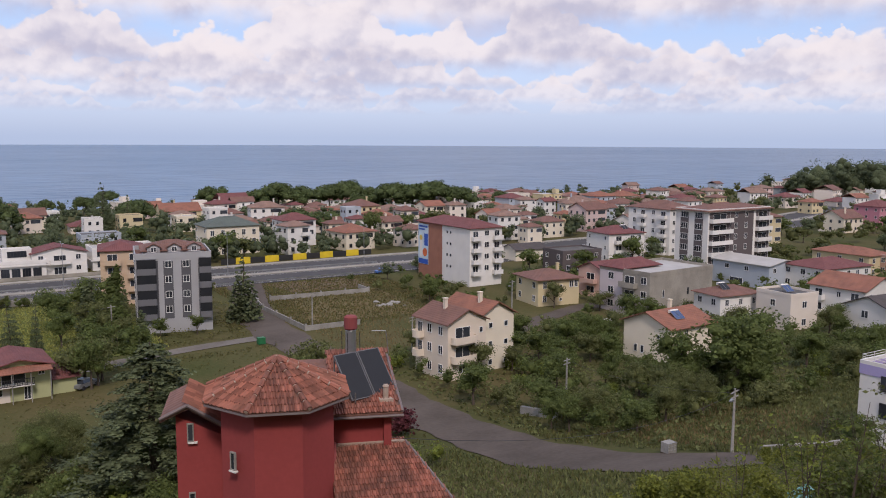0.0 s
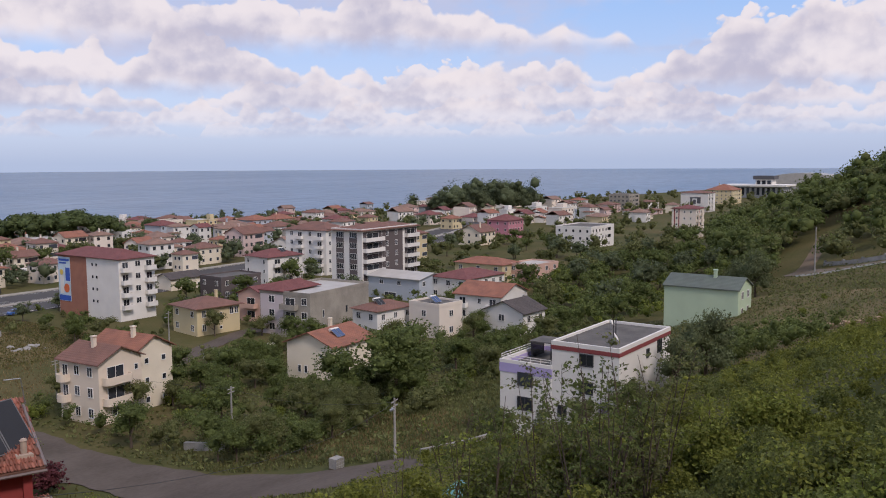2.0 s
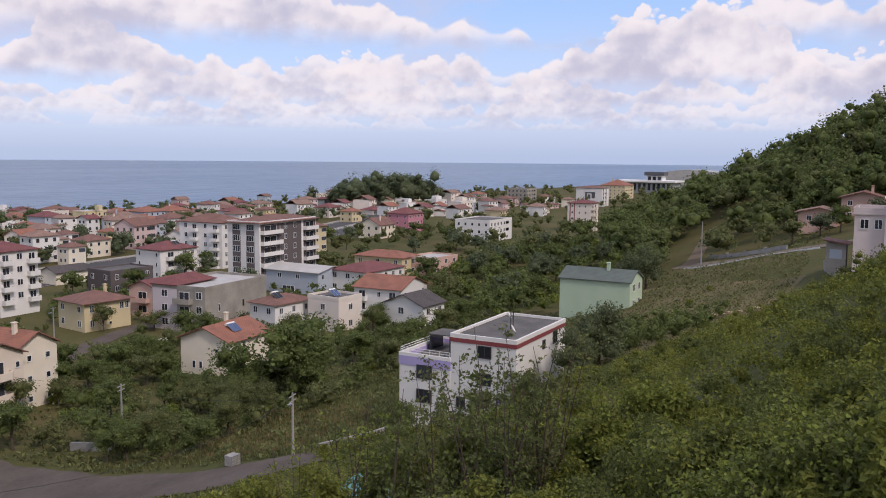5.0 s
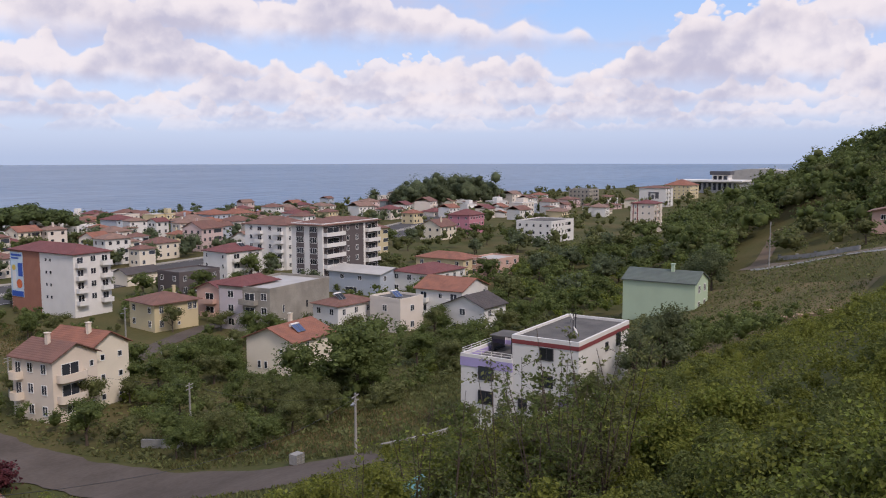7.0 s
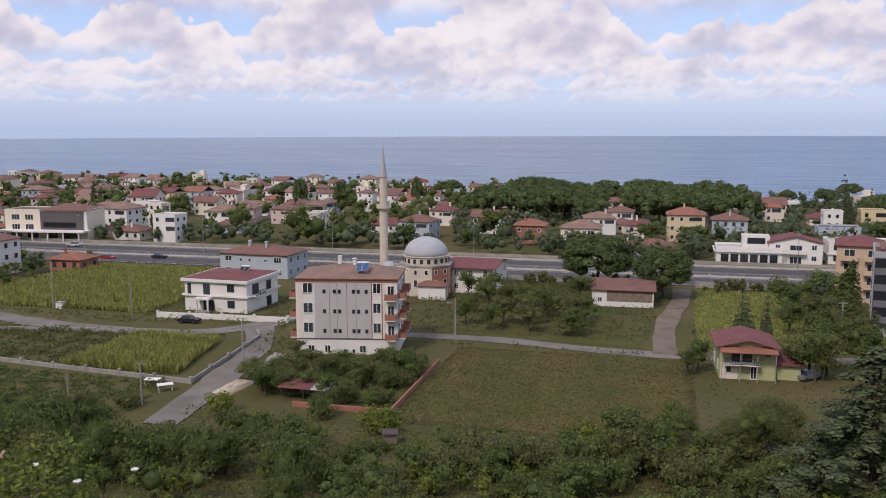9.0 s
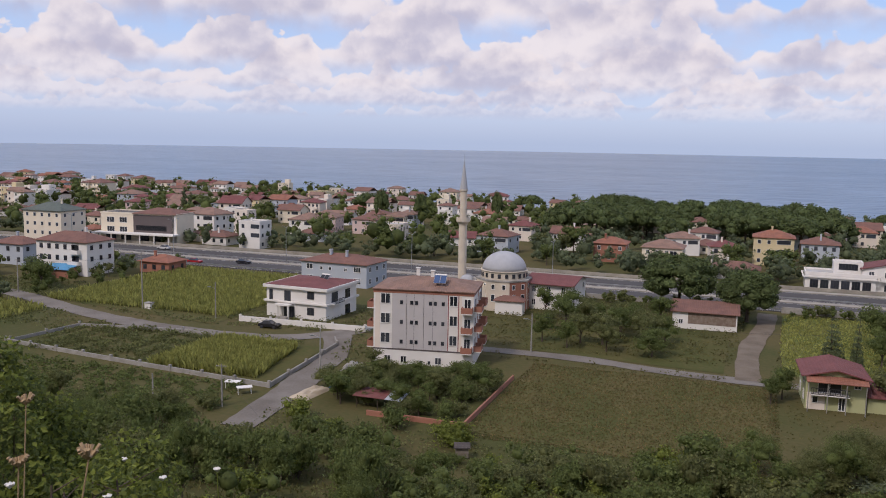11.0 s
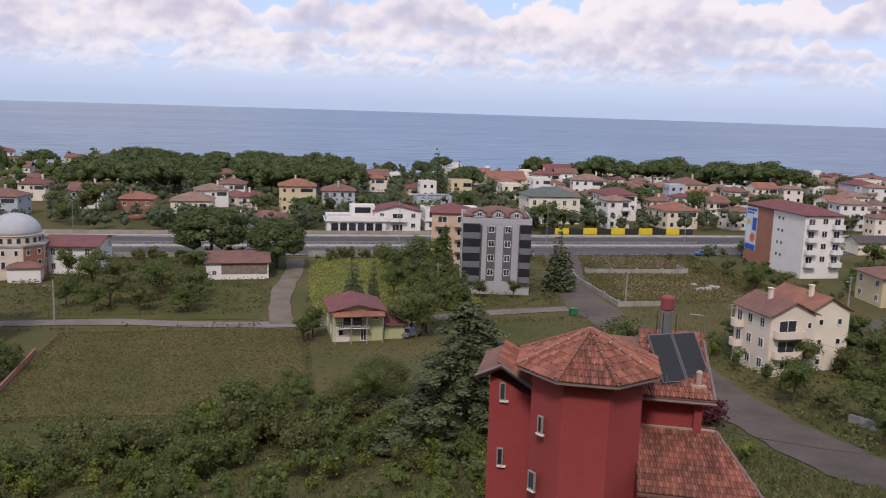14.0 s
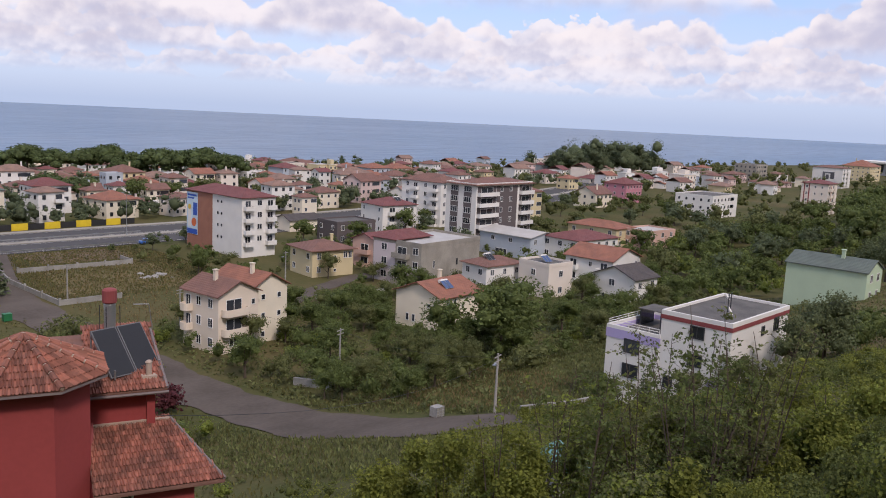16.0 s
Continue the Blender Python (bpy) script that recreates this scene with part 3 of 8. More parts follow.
def add_balcony(root, m, w, depth=1.3, rail="solid", mat=None, railmat=None):
    s, r = balcony_meshes(w, depth, rail, mat or WHITE, railmat or mat or WHITE)
    ob = part("balcony", s, None, root)
    ob.matrix_local = m
    part("railing", r, None, ob)


def roof_build(kind, w, d, h, over, rise, ridge="x"):
    """A roof above walls of w by d at height h."""
    b = Build()
    W, D = w / 2 + over, d / 2 + over
    z0 = h - 0.02
    t = 0.16
    if kind == "hip":
        r = min(W, D)
        a, c = (W - r, 0) if W > D else (0, D - r)
        top = [(-a, -c, z0 + rise), (a, -c, z0 + rise), (a, c, z0 + rise), (-a, c, z0 + rise)]
        base = [(-W, -D, z0), (W, -D, z0), (W, D, z0), (-W, D, z0)]
        low = [(x, y, z - t) for x, y, z in base]
        b.solid(low, base)
        b.f.pop(1); b.s.pop(1)
        up = [(x, y, z) for x, y, z in base]
        if W > D:
            A, B = (-a, 0, z0 + rise), (a, 0, z0 + rise)
            b.face([up[0], up[1], B, A]); b.face([up[1], up[2], B]); b.face([up[2], up[3], A, B]); b.face([up[3], up[0], A])
        else:
            A, B = (0, -c, z0 + rise), (0, c, z0 + rise)
            b.face([up[0], up[1], A]); b.face([up[1], up[2], B, A]); b.face([up[2], up[3], B]); b.face([up[3], up[0], A, B])
    elif kind in ("gable", "shed"):
        flip = ridge == "y"
        P = (lambda x, y, z: (-y, x, z)) if flip else (lambda x, y, z: (x, y, z))
        if flip:
            W, D = D, W
        pk = 0 if kind == "gable" else D
        prof = [(-D, 0), (pk, rise), (D, 0)] if kind == "gable" else [(-D, 0), (D, rise)]
        for (y0, a0), (y1, a1) in zip(prof, prof[1:]):
            b.solid([P(-W, y0, z0 + a0 - t), P(W, y0, z0 + a0 - t), P(W, y1, z0 + a1 - t), P(-W, y1, z0 + a1 - t)],
                    [P(-W, y0, z0 + a0), P(W, y0, z0 + a0), P(W, y1, z0 + a1), P(-W, y1, z0 + a1)])
    return b


def face_matrix(side, w, d, u, z):
    """Local pose on a face: side f, b, l or r; u metres along the face from its middle, seen from outside."""
    if side == "f":
        return pose(u, -d / 2, z)
    if side == "b":
        return pose(-u, d / 2, z, 0, 0, 180)
    if side == "l":
        return pose(-w / 2, -u, z, 0, 0, -90)
    return pose(w / 2, u, z, 0, 0, 90)


def building(name, label, x, y, w, d, floors, wall, roof="hip", roofmat=None, yaw=0.0, storey=2.95, z=None, sides=None, frame_mat=None, over=0.5, rise=None,
             ridge="x", parapet=0.5, fine=True, plinth=0.0, category="house", bands=(), chimney=0, group="", clad=()):
    """sides: {face: [(u, kind, width, height, first floor, last floor)]}; kind w window, b balcony with door, r railed balcony, d door."""
    base = ground_z(x, y) if z is None else z
    root = thing(name, pose(x, y, base, 0, 0, yaw), label, category, group)
    h = floors * storey + plinth
    fm = frame_mat or FRAME_W
    b = Build()
    if roof == "gable":
        rise = rise or 0.28 * (d if ridge == "x" else w)
        if ridge == "x":
            low = [(-w / 2, -d / 2), (w / 2, -d / 2), (w / 2, d / 2), (-w / 2, d / 2)]
            b.box(0, 0, -2.0, w, d, h + 2.0)
            for s in (-1, 1):
                X0, X1 = sorted((s * w / 2, s * (w / 2 - 0.25)))
                b.solid([(X0, -d / 2, h), (X1, -d / 2, h), (X1, d / 2, h), (X0, d / 2, h)], [(X0, -0.05, h + rise - 0.2), (X1, -0.05, h + rise - 0.2), (X1, 0.05, h + rise - 0.2), (X0, 0.05, h + rise - 0.2)])
        else:
            b.box(0, 0, -2.0, w, d, h + 2.0)
            for s in (-1, 1):
                Y0, Y1 = sorted((s * d / 2, s * (d / 2 - 0.25)))
                b.solid([(-w / 2, Y0, h), (w / 2, Y0, h), (w / 2, Y1, h), (-w / 2, Y1, h)], [(-0.05, Y0, h + rise - 0.2), (0.05, Y0, h + rise - 0.2), (0.05, Y1, h + rise - 0.2), (-0.05, Y1, h + rise - 0.2)])
    else:
        b.box(0, 0, -2.0, w, d, h + 2.0)
    part("wall", b, wall, root)
    if roof == "flat":
        p = Build()
        for sx, sy, lx, ly in ((0, -1, w + 0.1, 0.22), (0, 1, w + 0.1, 0.22), (-1, 0, 0.22, d - 0.34), (1, 0, 0.22, d - 0.34)):
            p.box(sx * (w / 2 - 0.06), sy * (d / 2 - 0.06), h - 0.25, lx, ly, parapet + 0.25)
        part("parapet", p, wall, root)
        q = Build()
        q.box(0, 0, h, w - 0.3, d - 0.3, 0.08)
        part("roof", q, roofmat or ROOF_F, root)
    else:
        rise = rise or (0.22 * min(w, d) if roof == "hip" else 0.28 * (d if ridge == "x" else w))
        part("roof", roof_build(roof, w, d, h + (0.12 if roof == "hip" else 0.0), over, rise, ridge), roofmat or TILE_O, root)
    for side, u, cw, z0, z1, cm in clad:
        q = Build()
        q.box(0, -0.01, 0, cw, 0.06, z1 - z0)
        ob = part("cladding", q, cm, root)
        ob.matrix_local = face_matrix(side, w, d, u, z0)
    for bz, bh, bm_, *out in bands:
        q = Build()
        bw, bd = w / 2 + 0.06 + sum(out) / 2, d / 2 + 0.06 + sum(out) / 2
        for sx, sy, lx, ly in ((0, -1, 2 * bw, 0.3), (0, 1, 2 * bw, 0.3), (-1, 0, 0.3, 2 * bd - 0.6), (1, 0, 0.3, 2 * bd - 0.6)):
            q.box(sx * (bw - 0.15), sy * (bd - 0.15), bz, lx + (sum(out) if sx else 0) * 0, ly, bh)
        part("band", q, bm_, root)
    far = []
    for side, cols in (sides or {}).items():
        for u, kind, ww, hh, f0, f1 in cols:
            for fl in range(f0, min(f1, floors - 1) + 1):
                z0 = plinth + fl * storey
                if fine is None:
                    far.append((face_matrix(side, w, d, u, z0 + 0.95), ww, min(hh, 1.4)))
                elif kind == "w":
                    add_window(root, face_matrix(side, w, d, u, z0 + (0.95 if hh < 1.8 else 0.1)), ww, hh, FRAME_D if ww < 0.6 else fm, 1 if ww < 0.9 else 2 if ww < 2 else 3, fine)
                elif kind in "brko":
                    add_window(root, face_matrix(side, w, d, u, z0 + 0.08), ww * 0.62, 2.15, fm, 2, fine)
                    add_balcony(root, face_matrix(side, w, d, u, z0 + 0.02), ww, 1.25, "bars" if kind == "r" else "round" if kind == "o" else "solid", wall if kind in "bo" else WHITE, wall if kind in "bo" else BRICK if kind == "k" else FRAME_D)
                elif kind == "G":
                    gz, pr = Build(), Build()
                    gz.box(0, -0.5, 1.0, ww - 0.12, 0.96, storey - 1.2)
                    bow = [(-ww / 2, 0.0), (-ww / 2, -0.75), (-ww / 2 + 0.1, -0.95), (-ww / 2 + 0.35, -1.05), (ww / 2 - 0.35, -1.05), (ww / 2 - 0.1, -0.95), (ww / 2, -0.75), (ww / 2, 0.0)]
                    pr.solid([(x_, y_, -0.2) for x_, y_ in bow], [(x_, y_, 1.0) for x_, y_ in bow])
                    ob = part("balcony", pr, MIDG, root)
                    ob.matrix_local = face_matrix(side, w, d, u, z0)
                    part("glazing", gz, DARK_PANE, ob)
                elif kind == "g":
                    add_window(root, face_matrix(side, w, d, u, z0 + 0.3), ww, hh, FRAME_D, 4, fine)
    if far:
        q = Build()
        for m, ww, hh in far:
            n = len(q.v)
            q.box(0, -0.01, 0, ww, 0.06, hh, 0)
            q.box(0, -0.03, 0.08, ww - 0.16, 0.06, hh - 0.16, 1)
            q.v[n:] = [tuple(m @ Vector(v)) for v in q.v[n:]]
        tagged(part("glazing", q, [fm, GLASS], root), kind="stuff")
    rnd = random.Random(int(x * 13 + y * 7))
    for i in range(chimney):
        q = Build()
        cx, cy = rnd.uniform(-0.25, 0.25) * w, rnd.uniform(-0.25, 0.25) * d
        q.box(cx, cy, h - 0.2, 0.55, 0.55, 1.2 + (rise or 0)); q.box(cx, cy, h + 1.0 + (rise or 0), 0.75, 0.75, 0.12)
        part("chimney", q, wall, root)
    return root


def even(n, width, kind="w", ww=1.2, hh=1.3, f0=0, f1=9, margin=1.2):
    """n openings spread evenly along a face."""
    if n == 1:
        return [(0.0, kind, ww, hh, f0, f1)]
    return [(-width / 2 + margin + ww / 2 + (width - 2 * margin - ww) * i / (n - 1), kind, ww, hh, f0, f1) for i in range(n)]


def solar_heater(x, y, z, yaw, tilt=35.0, panels=2, tank=True, material=None, upright=False):
    """A roof water heater: glazed collectors on a frame, and a tank behind them."""
    root = thing("solar_heater", pose(x, y, z, 0, 0, yaw), "rooftop solar water heater with dark glazed collectors", "solar heater", "solar heaters")
    for i in range(panels):
        fr, gl = Build(), Build()
        fr.box(0, 0, 0, 0.98, 1.9, 0.08)
        gl.box(0, 0, 0.075, 0.9, 1.82, 0.02)
        c = part("collector", fr, STEEL, root)
        c.matrix_local = pose((i - (panels - 1) / 2) * 1.03, 0, 0.75, tilt)
        part("glazing", gl, material or PANEL, c)
    s = Build()
    for sx in (-0.9, 0.9):
        s.tube((sx, 0.7, 0), (sx, 0.7, 1.35), 0.03, 0.03, 6)
        s.tube((sx, -0.7, 0), (sx, -0.7, 0.35), 0.03, 0.03, 6)
    part("stand", s, STEEL, root)
    if tank:
        k = Build()
        k.tube((-0.95, 1.0, 1.25), (0.95, 1.0, 1.25), 0.28, 0.28, 14)
        part("tank", k, WHITE, root)
    return root

# ---- the flats and houses on the plain ----
def W_(n, width, ww=1.2, hh=1.35, f0=0, f1=9):
    return even(n, width, "w", ww, hh, f0, f1)


grey = building("apartment_block", "dark grey and white five-storey flats with glazed balconies", 42.4, 167.0, 13.6, 13.0, 5, GREYP, "flat", TILE_B, yaw=-11, storey=2.85, parapet=0.9,
         category="apartment block", sides={"f": [(-1.0, "w", 1.2, 1.3, 1, 4), (2.2, "w", 1.2, 1.3, 1, 4), (-4.9, "G", 3.5, 2.2, 1, 4), (5.6, "G", 2.3, 2.2, 1, 4)], "l": [(-3.5, "w", 1.0, 1.3, 1, 4), (2.5, "w", 1.0, 1.3, 1, 4)]},
         clad=(("f", -1.0, 1.7, 2.7, 13.6, DARKG), ("f", 2.2, 1.7, 2.7, 13.6, DARKG), ("f", -4.7, 3.8, 2.7, 13.7, DARKG), ("f", 5.6, 2.4, 2.7, 13.7, DARKG), ("l", -3.5, 2.0, 2.7, 13.6, DARKG), ("l", 2.5, 2.0, 2.7, 13.6, DARKG)))
att = Build(); att.box(0.2, 0.6, 14.2, 11.0, 9.4, 1.15)
part("attic_wall", att, GREYP, grey)
ob = part("attic_roof", roof_build("hip", 11.0, 9.4, 15.4, 0.5, 1.5), TILE_B, grey, "brown tiled attic roof"); ob.matrix_local = pose(0.2, 0.6, 0)
for du in (-3.4, 0.3, 3.9):
    dm = Build(); dm.box(0, 0, 0, 2.3, 2.4, 1.0)
    dm.solid([(-1.15, -1.2, 1.0), (1.15, -1.2, 1.0), (1.15, 1.2, 1.0), (-1.15, 1.2, 1.0)], [(-0.05, -1.2, 1.6), (0.05, -1.2, 1.6), (0.05, 1.2, 1.6), (-0.05, 1.2, 1.6)])
    dormer = part("dormer", dm, GREYP, grey); dormer.matrix_local = pose(du, -3.4, 15.0)
    ob = part("dormer_roof", roof_build("gable", 2.3, 2.4, 1.05, 0.25, 0.75, "y"), TILE_B, dormer)
    add_window(dormer, pose(0, -1.2, 0.1), 1.0, 0.95, FRAME_W, 2, False)
building("apartment_block", "tan four-storey flats with a maroon hipped roof", 39.8, 200.4, 9.0, 12.0, 4, TAN, "hip", TILE_M, yaw=-10, storey=2.95, rise=1.6, category="apartment block",
         sides={"f": [(-2.0, "b", 3.4, 2.2, 0, 3), (2.4, "b", 3.0, 2.2, 0, 3)]})
building("apartment_block", "white five-storey flats with a maroon roof and brick-red side", 121.0, 185.6, 9.8, 24.2, 5, WHITE, "hip", TILE_M, yaw=1, storey=2.9, rise=1.8, category="apartment block",
         sides={"f": [(-3.2, "b", 2.6, 2.2, 1, 4), (0.2, "w", 1.4, 1.4, 1, 4), (3.3, "b", 2.6, 2.2, 1, 4), (0.0, "d", 2, 2, 0, 0)], "l": [(2.0, "w", 0.5, 0.6, 1, 4), (3.6, "w", 0.5, 0.6, 1, 4)]},
         clad=(("l", -6.2, 11.6, 0.0, 14.4, BRICK),))
building("house", "pale pink three-storey house with balconies and tiled gables", 70.6, 110.5, 7.4, 8.4, 3, BLUSH, "gable", TILE_B, yaw=5, ridge="y", rise=2.0,
         sides={"f": [(-0.9, "o", 4.6, 2.2, 1, 2), (-0.9, "w", 1.6, 1.3, 0, 0), (2.7, "w", 0.7, 0.9, 0, 2)], "l": [(-2.9, "o", 1.9, 2.2, 1, 2), (-0.4, "w", 1.1, 1.4, 0, 2), (2.4, "w", 1.1, 1.4, 0, 2)]}, chimney=1)
building("house", "pale white three-storey house under an orange tiled roof", 77.5, 113.2, 7.0, 10.0, 3, CREAM, "gable", TILE_O, yaw=5, ridge="y", rise=2.2,
         sides={"f": [(-1.4, "w", 0.8, 0.9, 0, 2), (1.8, "w", 0.8, 0.9, 0, 2)], "r": W_(2, 9)}, chimney=1)
building("house", "pale yellow two-storey house with a brown hipped roof", 121.2, 149.1, 10.5, 9.8, 2, YELLOW, "hip", TILE_B, yaw=-8, rise=1.7, over=0.8,
         sides={"f": [(-3.6, "w", 1.0, 1.5, 0, 1), (0.5, "w", 0.7, 0.7, 0, 1), (3.2, "w", 1.0, 1.5, 1, 1), (4.4, "w", 0.9, 1.5, 1, 1)], "l": W_(2, 9.8)}, chimney=1)
building("house", "unfinished three-storey house, pale mauve and bare concrete", 136.9, 131.2, 20.5, 13.9, 3, CONCRETE, "flat", ROOF_W, yaw=4, storey=2.97, parapet=0.6,
         sides={"f": [(-6.0, "w", 0.6, 1.6, 0, 1), (2.0, "w", 0.5, 1.4, 0, 1)], "l": [(5.4, "w", 1.5, 1.5, 1, 2), (1.6, "b", 4.2, 2.2, 0, 2), (-3.6, "w", 1.6, 1.5, 0, 2)]},
         clad=(("l", -3.6, 6.4, 0.0, 9.4, paint("mauve", (0.56, 0.49, 0.50))),))
mauve = next(o for o in scene.objects if o.type == "EMPTY" and str(o.get("label", "")).startswith("unfinished"))
ob = part("mauve_roof", roof_build("hip", 12.0, 6.4, 9.5, 0.4, 1.5), TILE_M, mauve, "maroon hipped roof over the mauve half")
ob.matrix_local = pose(-4.2, 3.7, 0)
building("house", "cream house with a tiled gable roof and blue collector", 107.3, 99.7, 10.8, 9.9, 2, CREAM, "gable", TILE_O, yaw=4, ridge="x", rise=2.2, over=0.6,
         sides={"f": [(-3.4, "w", 0.9, 1.5, 0, 1), (-1.6, "w", 0.9, 1.5, 1, 1)], "l": [(-2.2, "w", 0.7, 1.3, 0, 0), (-0.8, "w", 0.7, 1.3, 0, 0), (2.5, "w", 0.7, 0.7, 1, 1)]}, chimney=1)
building("house", "white two-storey house with a brown roof and solar tank", 139.6, 114.3, 10.6, 7.4, 2, WHITE, "hip", TILE_B, yaw=-6, rise=1.4,
         sides={"f": W_(3, 10.6, 1.0, 1.3), "l": W_(2, 7.4)})
building("house", "narrow beige house with a brown side and flat roof", 144.6, 104.0, 7.3, 8.5, 2, PALE, "flat", ROOF_F, yaw=-6, storey=3.4, sides={"f": W_(1, 7), "l": W_(1, 8)})
building("house", "blue-grey two-storey house with a low white roof", 183.0, 141.1, 12.5, 17.3, 2, BLUEG, "gable", ROOF_W, yaw=0, ridge="y", rise=1.2,
         sides={"l": [(-4.0, "w", 1.3, 1.2, 1, 1), (2.0, "w", 1.3, 1.2, 1, 1), (-1.0, "w", 4.0, 1.8, 0, 0)], "f": W_(2, 12)})
building("house", "white two-storey house with a maroon hipped roof", 191.2, 126.9, 16.6, 12.5, 2, WHITE, "hip", TILE_M, yaw=-4, rise=1.8,
         sides={"l": W_(3, 12.5, 1.4, 1.4), "f": W_(5, 16.6)})
building("house", "white two-storey house with an orange tiled gable roof", 168.6, 105.2, 12.6, 12.3, 2, WHITE, "gable", TILE_O, yaw=2, ridge="y", rise=2.4,
         sides={"l": [(-4.0, "b", 2.8, 2.2, 0, 1), (0.5, "w", 0.9, 1.2, 0, 1), (4.0, "b", 2.8, 2.2, 0, 1)], "f": W_(2, 12, 1.0, 1.2)})
building("house", "small white two-storey house with a dark tiled roof", 151.5, 88.8, 8.2, 9.6, 2, WHITE, "gable", TILE_D, yaw=-3, ridge="x", rise=2.2, z=3.8,
         sides={"l": [(-0.5, "w", 1.4, 1.4, 1, 1), (-2.0, "w", 1.6, 1.2, 0, 0)], "f": W_(2, 8)})
building("house", "yellow two-storey house with an orange-brown roof", 216.8, 136.9, 9.7, 16.7, 2, YELLOW, "hip", TILE_O, yaw=0, rise=1.6, sides={"l": W_(3, 16), "f": W_(2, 9)})
building("house", "salmon flat-roofed two-storey house", 222.9, 124.4, 12.4, 9.6, 2, SALMON, "flat", ROOF_W, yaw=-6, storey=2.6, sides={"l": W_(2, 9), "f": W_(3, 12)})
building("apartment_block", "modern six-storey flats, white and charcoal, with dark railings", 190.4, 158.4, 25.6, 11.1, 6, WHITE, "hip", TILE_B, yaw=1, storey=2.95, rise=1.3, over=0.9, category="apartment block",
         sides={"f": [(-8.2, "b", 8.4, 2.2, 1, 5), (-1.6, "w", 1.2, 1.5, 1, 5), (2.6, "w", 1.2, 1.5, 1, 5), (9.6, "b", 6.0, 2.2, 1, 5), (-8.0, "g", 5, 2.4, 0, 0), (2.0, "g", 5, 2.4, 0, 0)],
                "l": [(-2.4, "w", 2.4, 1.6, 1, 5), (2.4, "w", 2.4, 1.6, 1, 5)]},
         clad=(("f", 0.9, 9.6, 3.0, 17.4, BROWNG), ("f", -8.2, 8.2, 3.0, 17.4, BROWNG), ("f", 9.6, 5.8, 3.0, 17.4, BROWNG), ("l", -2.4, 2.8, 3.2, 17.2, BROWNG), ("l", 2.4, 2.8, 3.2, 17.2, BROWNG)), bands=((17.3, 0.9, WHITE),))
building("apartment_block", "grey and white five-storey flats with a brown roof", 208.6, 198.6, 12.2, 17.4, 5, WHITE, "hip", TILE_B, yaw=3, storey=2.9, rise=2.4, category="apartment block",
         sides={"l": [(-6.0, "w", 1.2, 1.5, 0, 4), (-2.4, "b", 2.8, 2.2, 0, 4), (2.0, "w", 1.2, 1.5, 0, 4), (6.0, "b", 3.0, 2.2, 0, 4)], "f": W_(3, 12, 1.1, 1.4)})
building("house", "white and maroon three-storey house with a maroon roof", 182.2, 192.0, 13.1, 11.2, 3, WHITE, "hip", TILE_M, yaw=-6, storey=2.85, rise=2.0,
         sides={"f": [(-3.0, "b", 3.4, 2.2, 0, 2), (2.0, "w", 1.3, 1.4, 0, 2), (4.8, "w", 1.0, 1.4, 0, 2)], "l": W_(2, 11, 0.8, 1.2)})
building("house", "grey-brown flat-roofed two-storey house", 156.4, 181.8, 13.2, 9.4, 2, BROWNG, "flat", ROOF_F, yaw=-4, sides={"f": W_(4, 13, 1.1, 1.4), "l": W_(2, 9)})
building("house", "red-walled house with a maroon sheet roof", 143.5, 150.7, 17.0, 8.0, 2, SALMON, "gable", TILE_M, yaw=4, ridge="x", rise=1.8, storey=3.1, sides={"l": [(0, "b", 4, 2.2, 0, 1)], "f": W_(4, 17)})
building("house", "low beige house with a brown tiled roof", 158.9, 207.0, 11.0, 7.0, 1, CREAM, "gable", TILE_D, yaw=-2, rise=1.6, storey=3.4, sides={"f": W_(3, 11, 0.7, 0.7)})

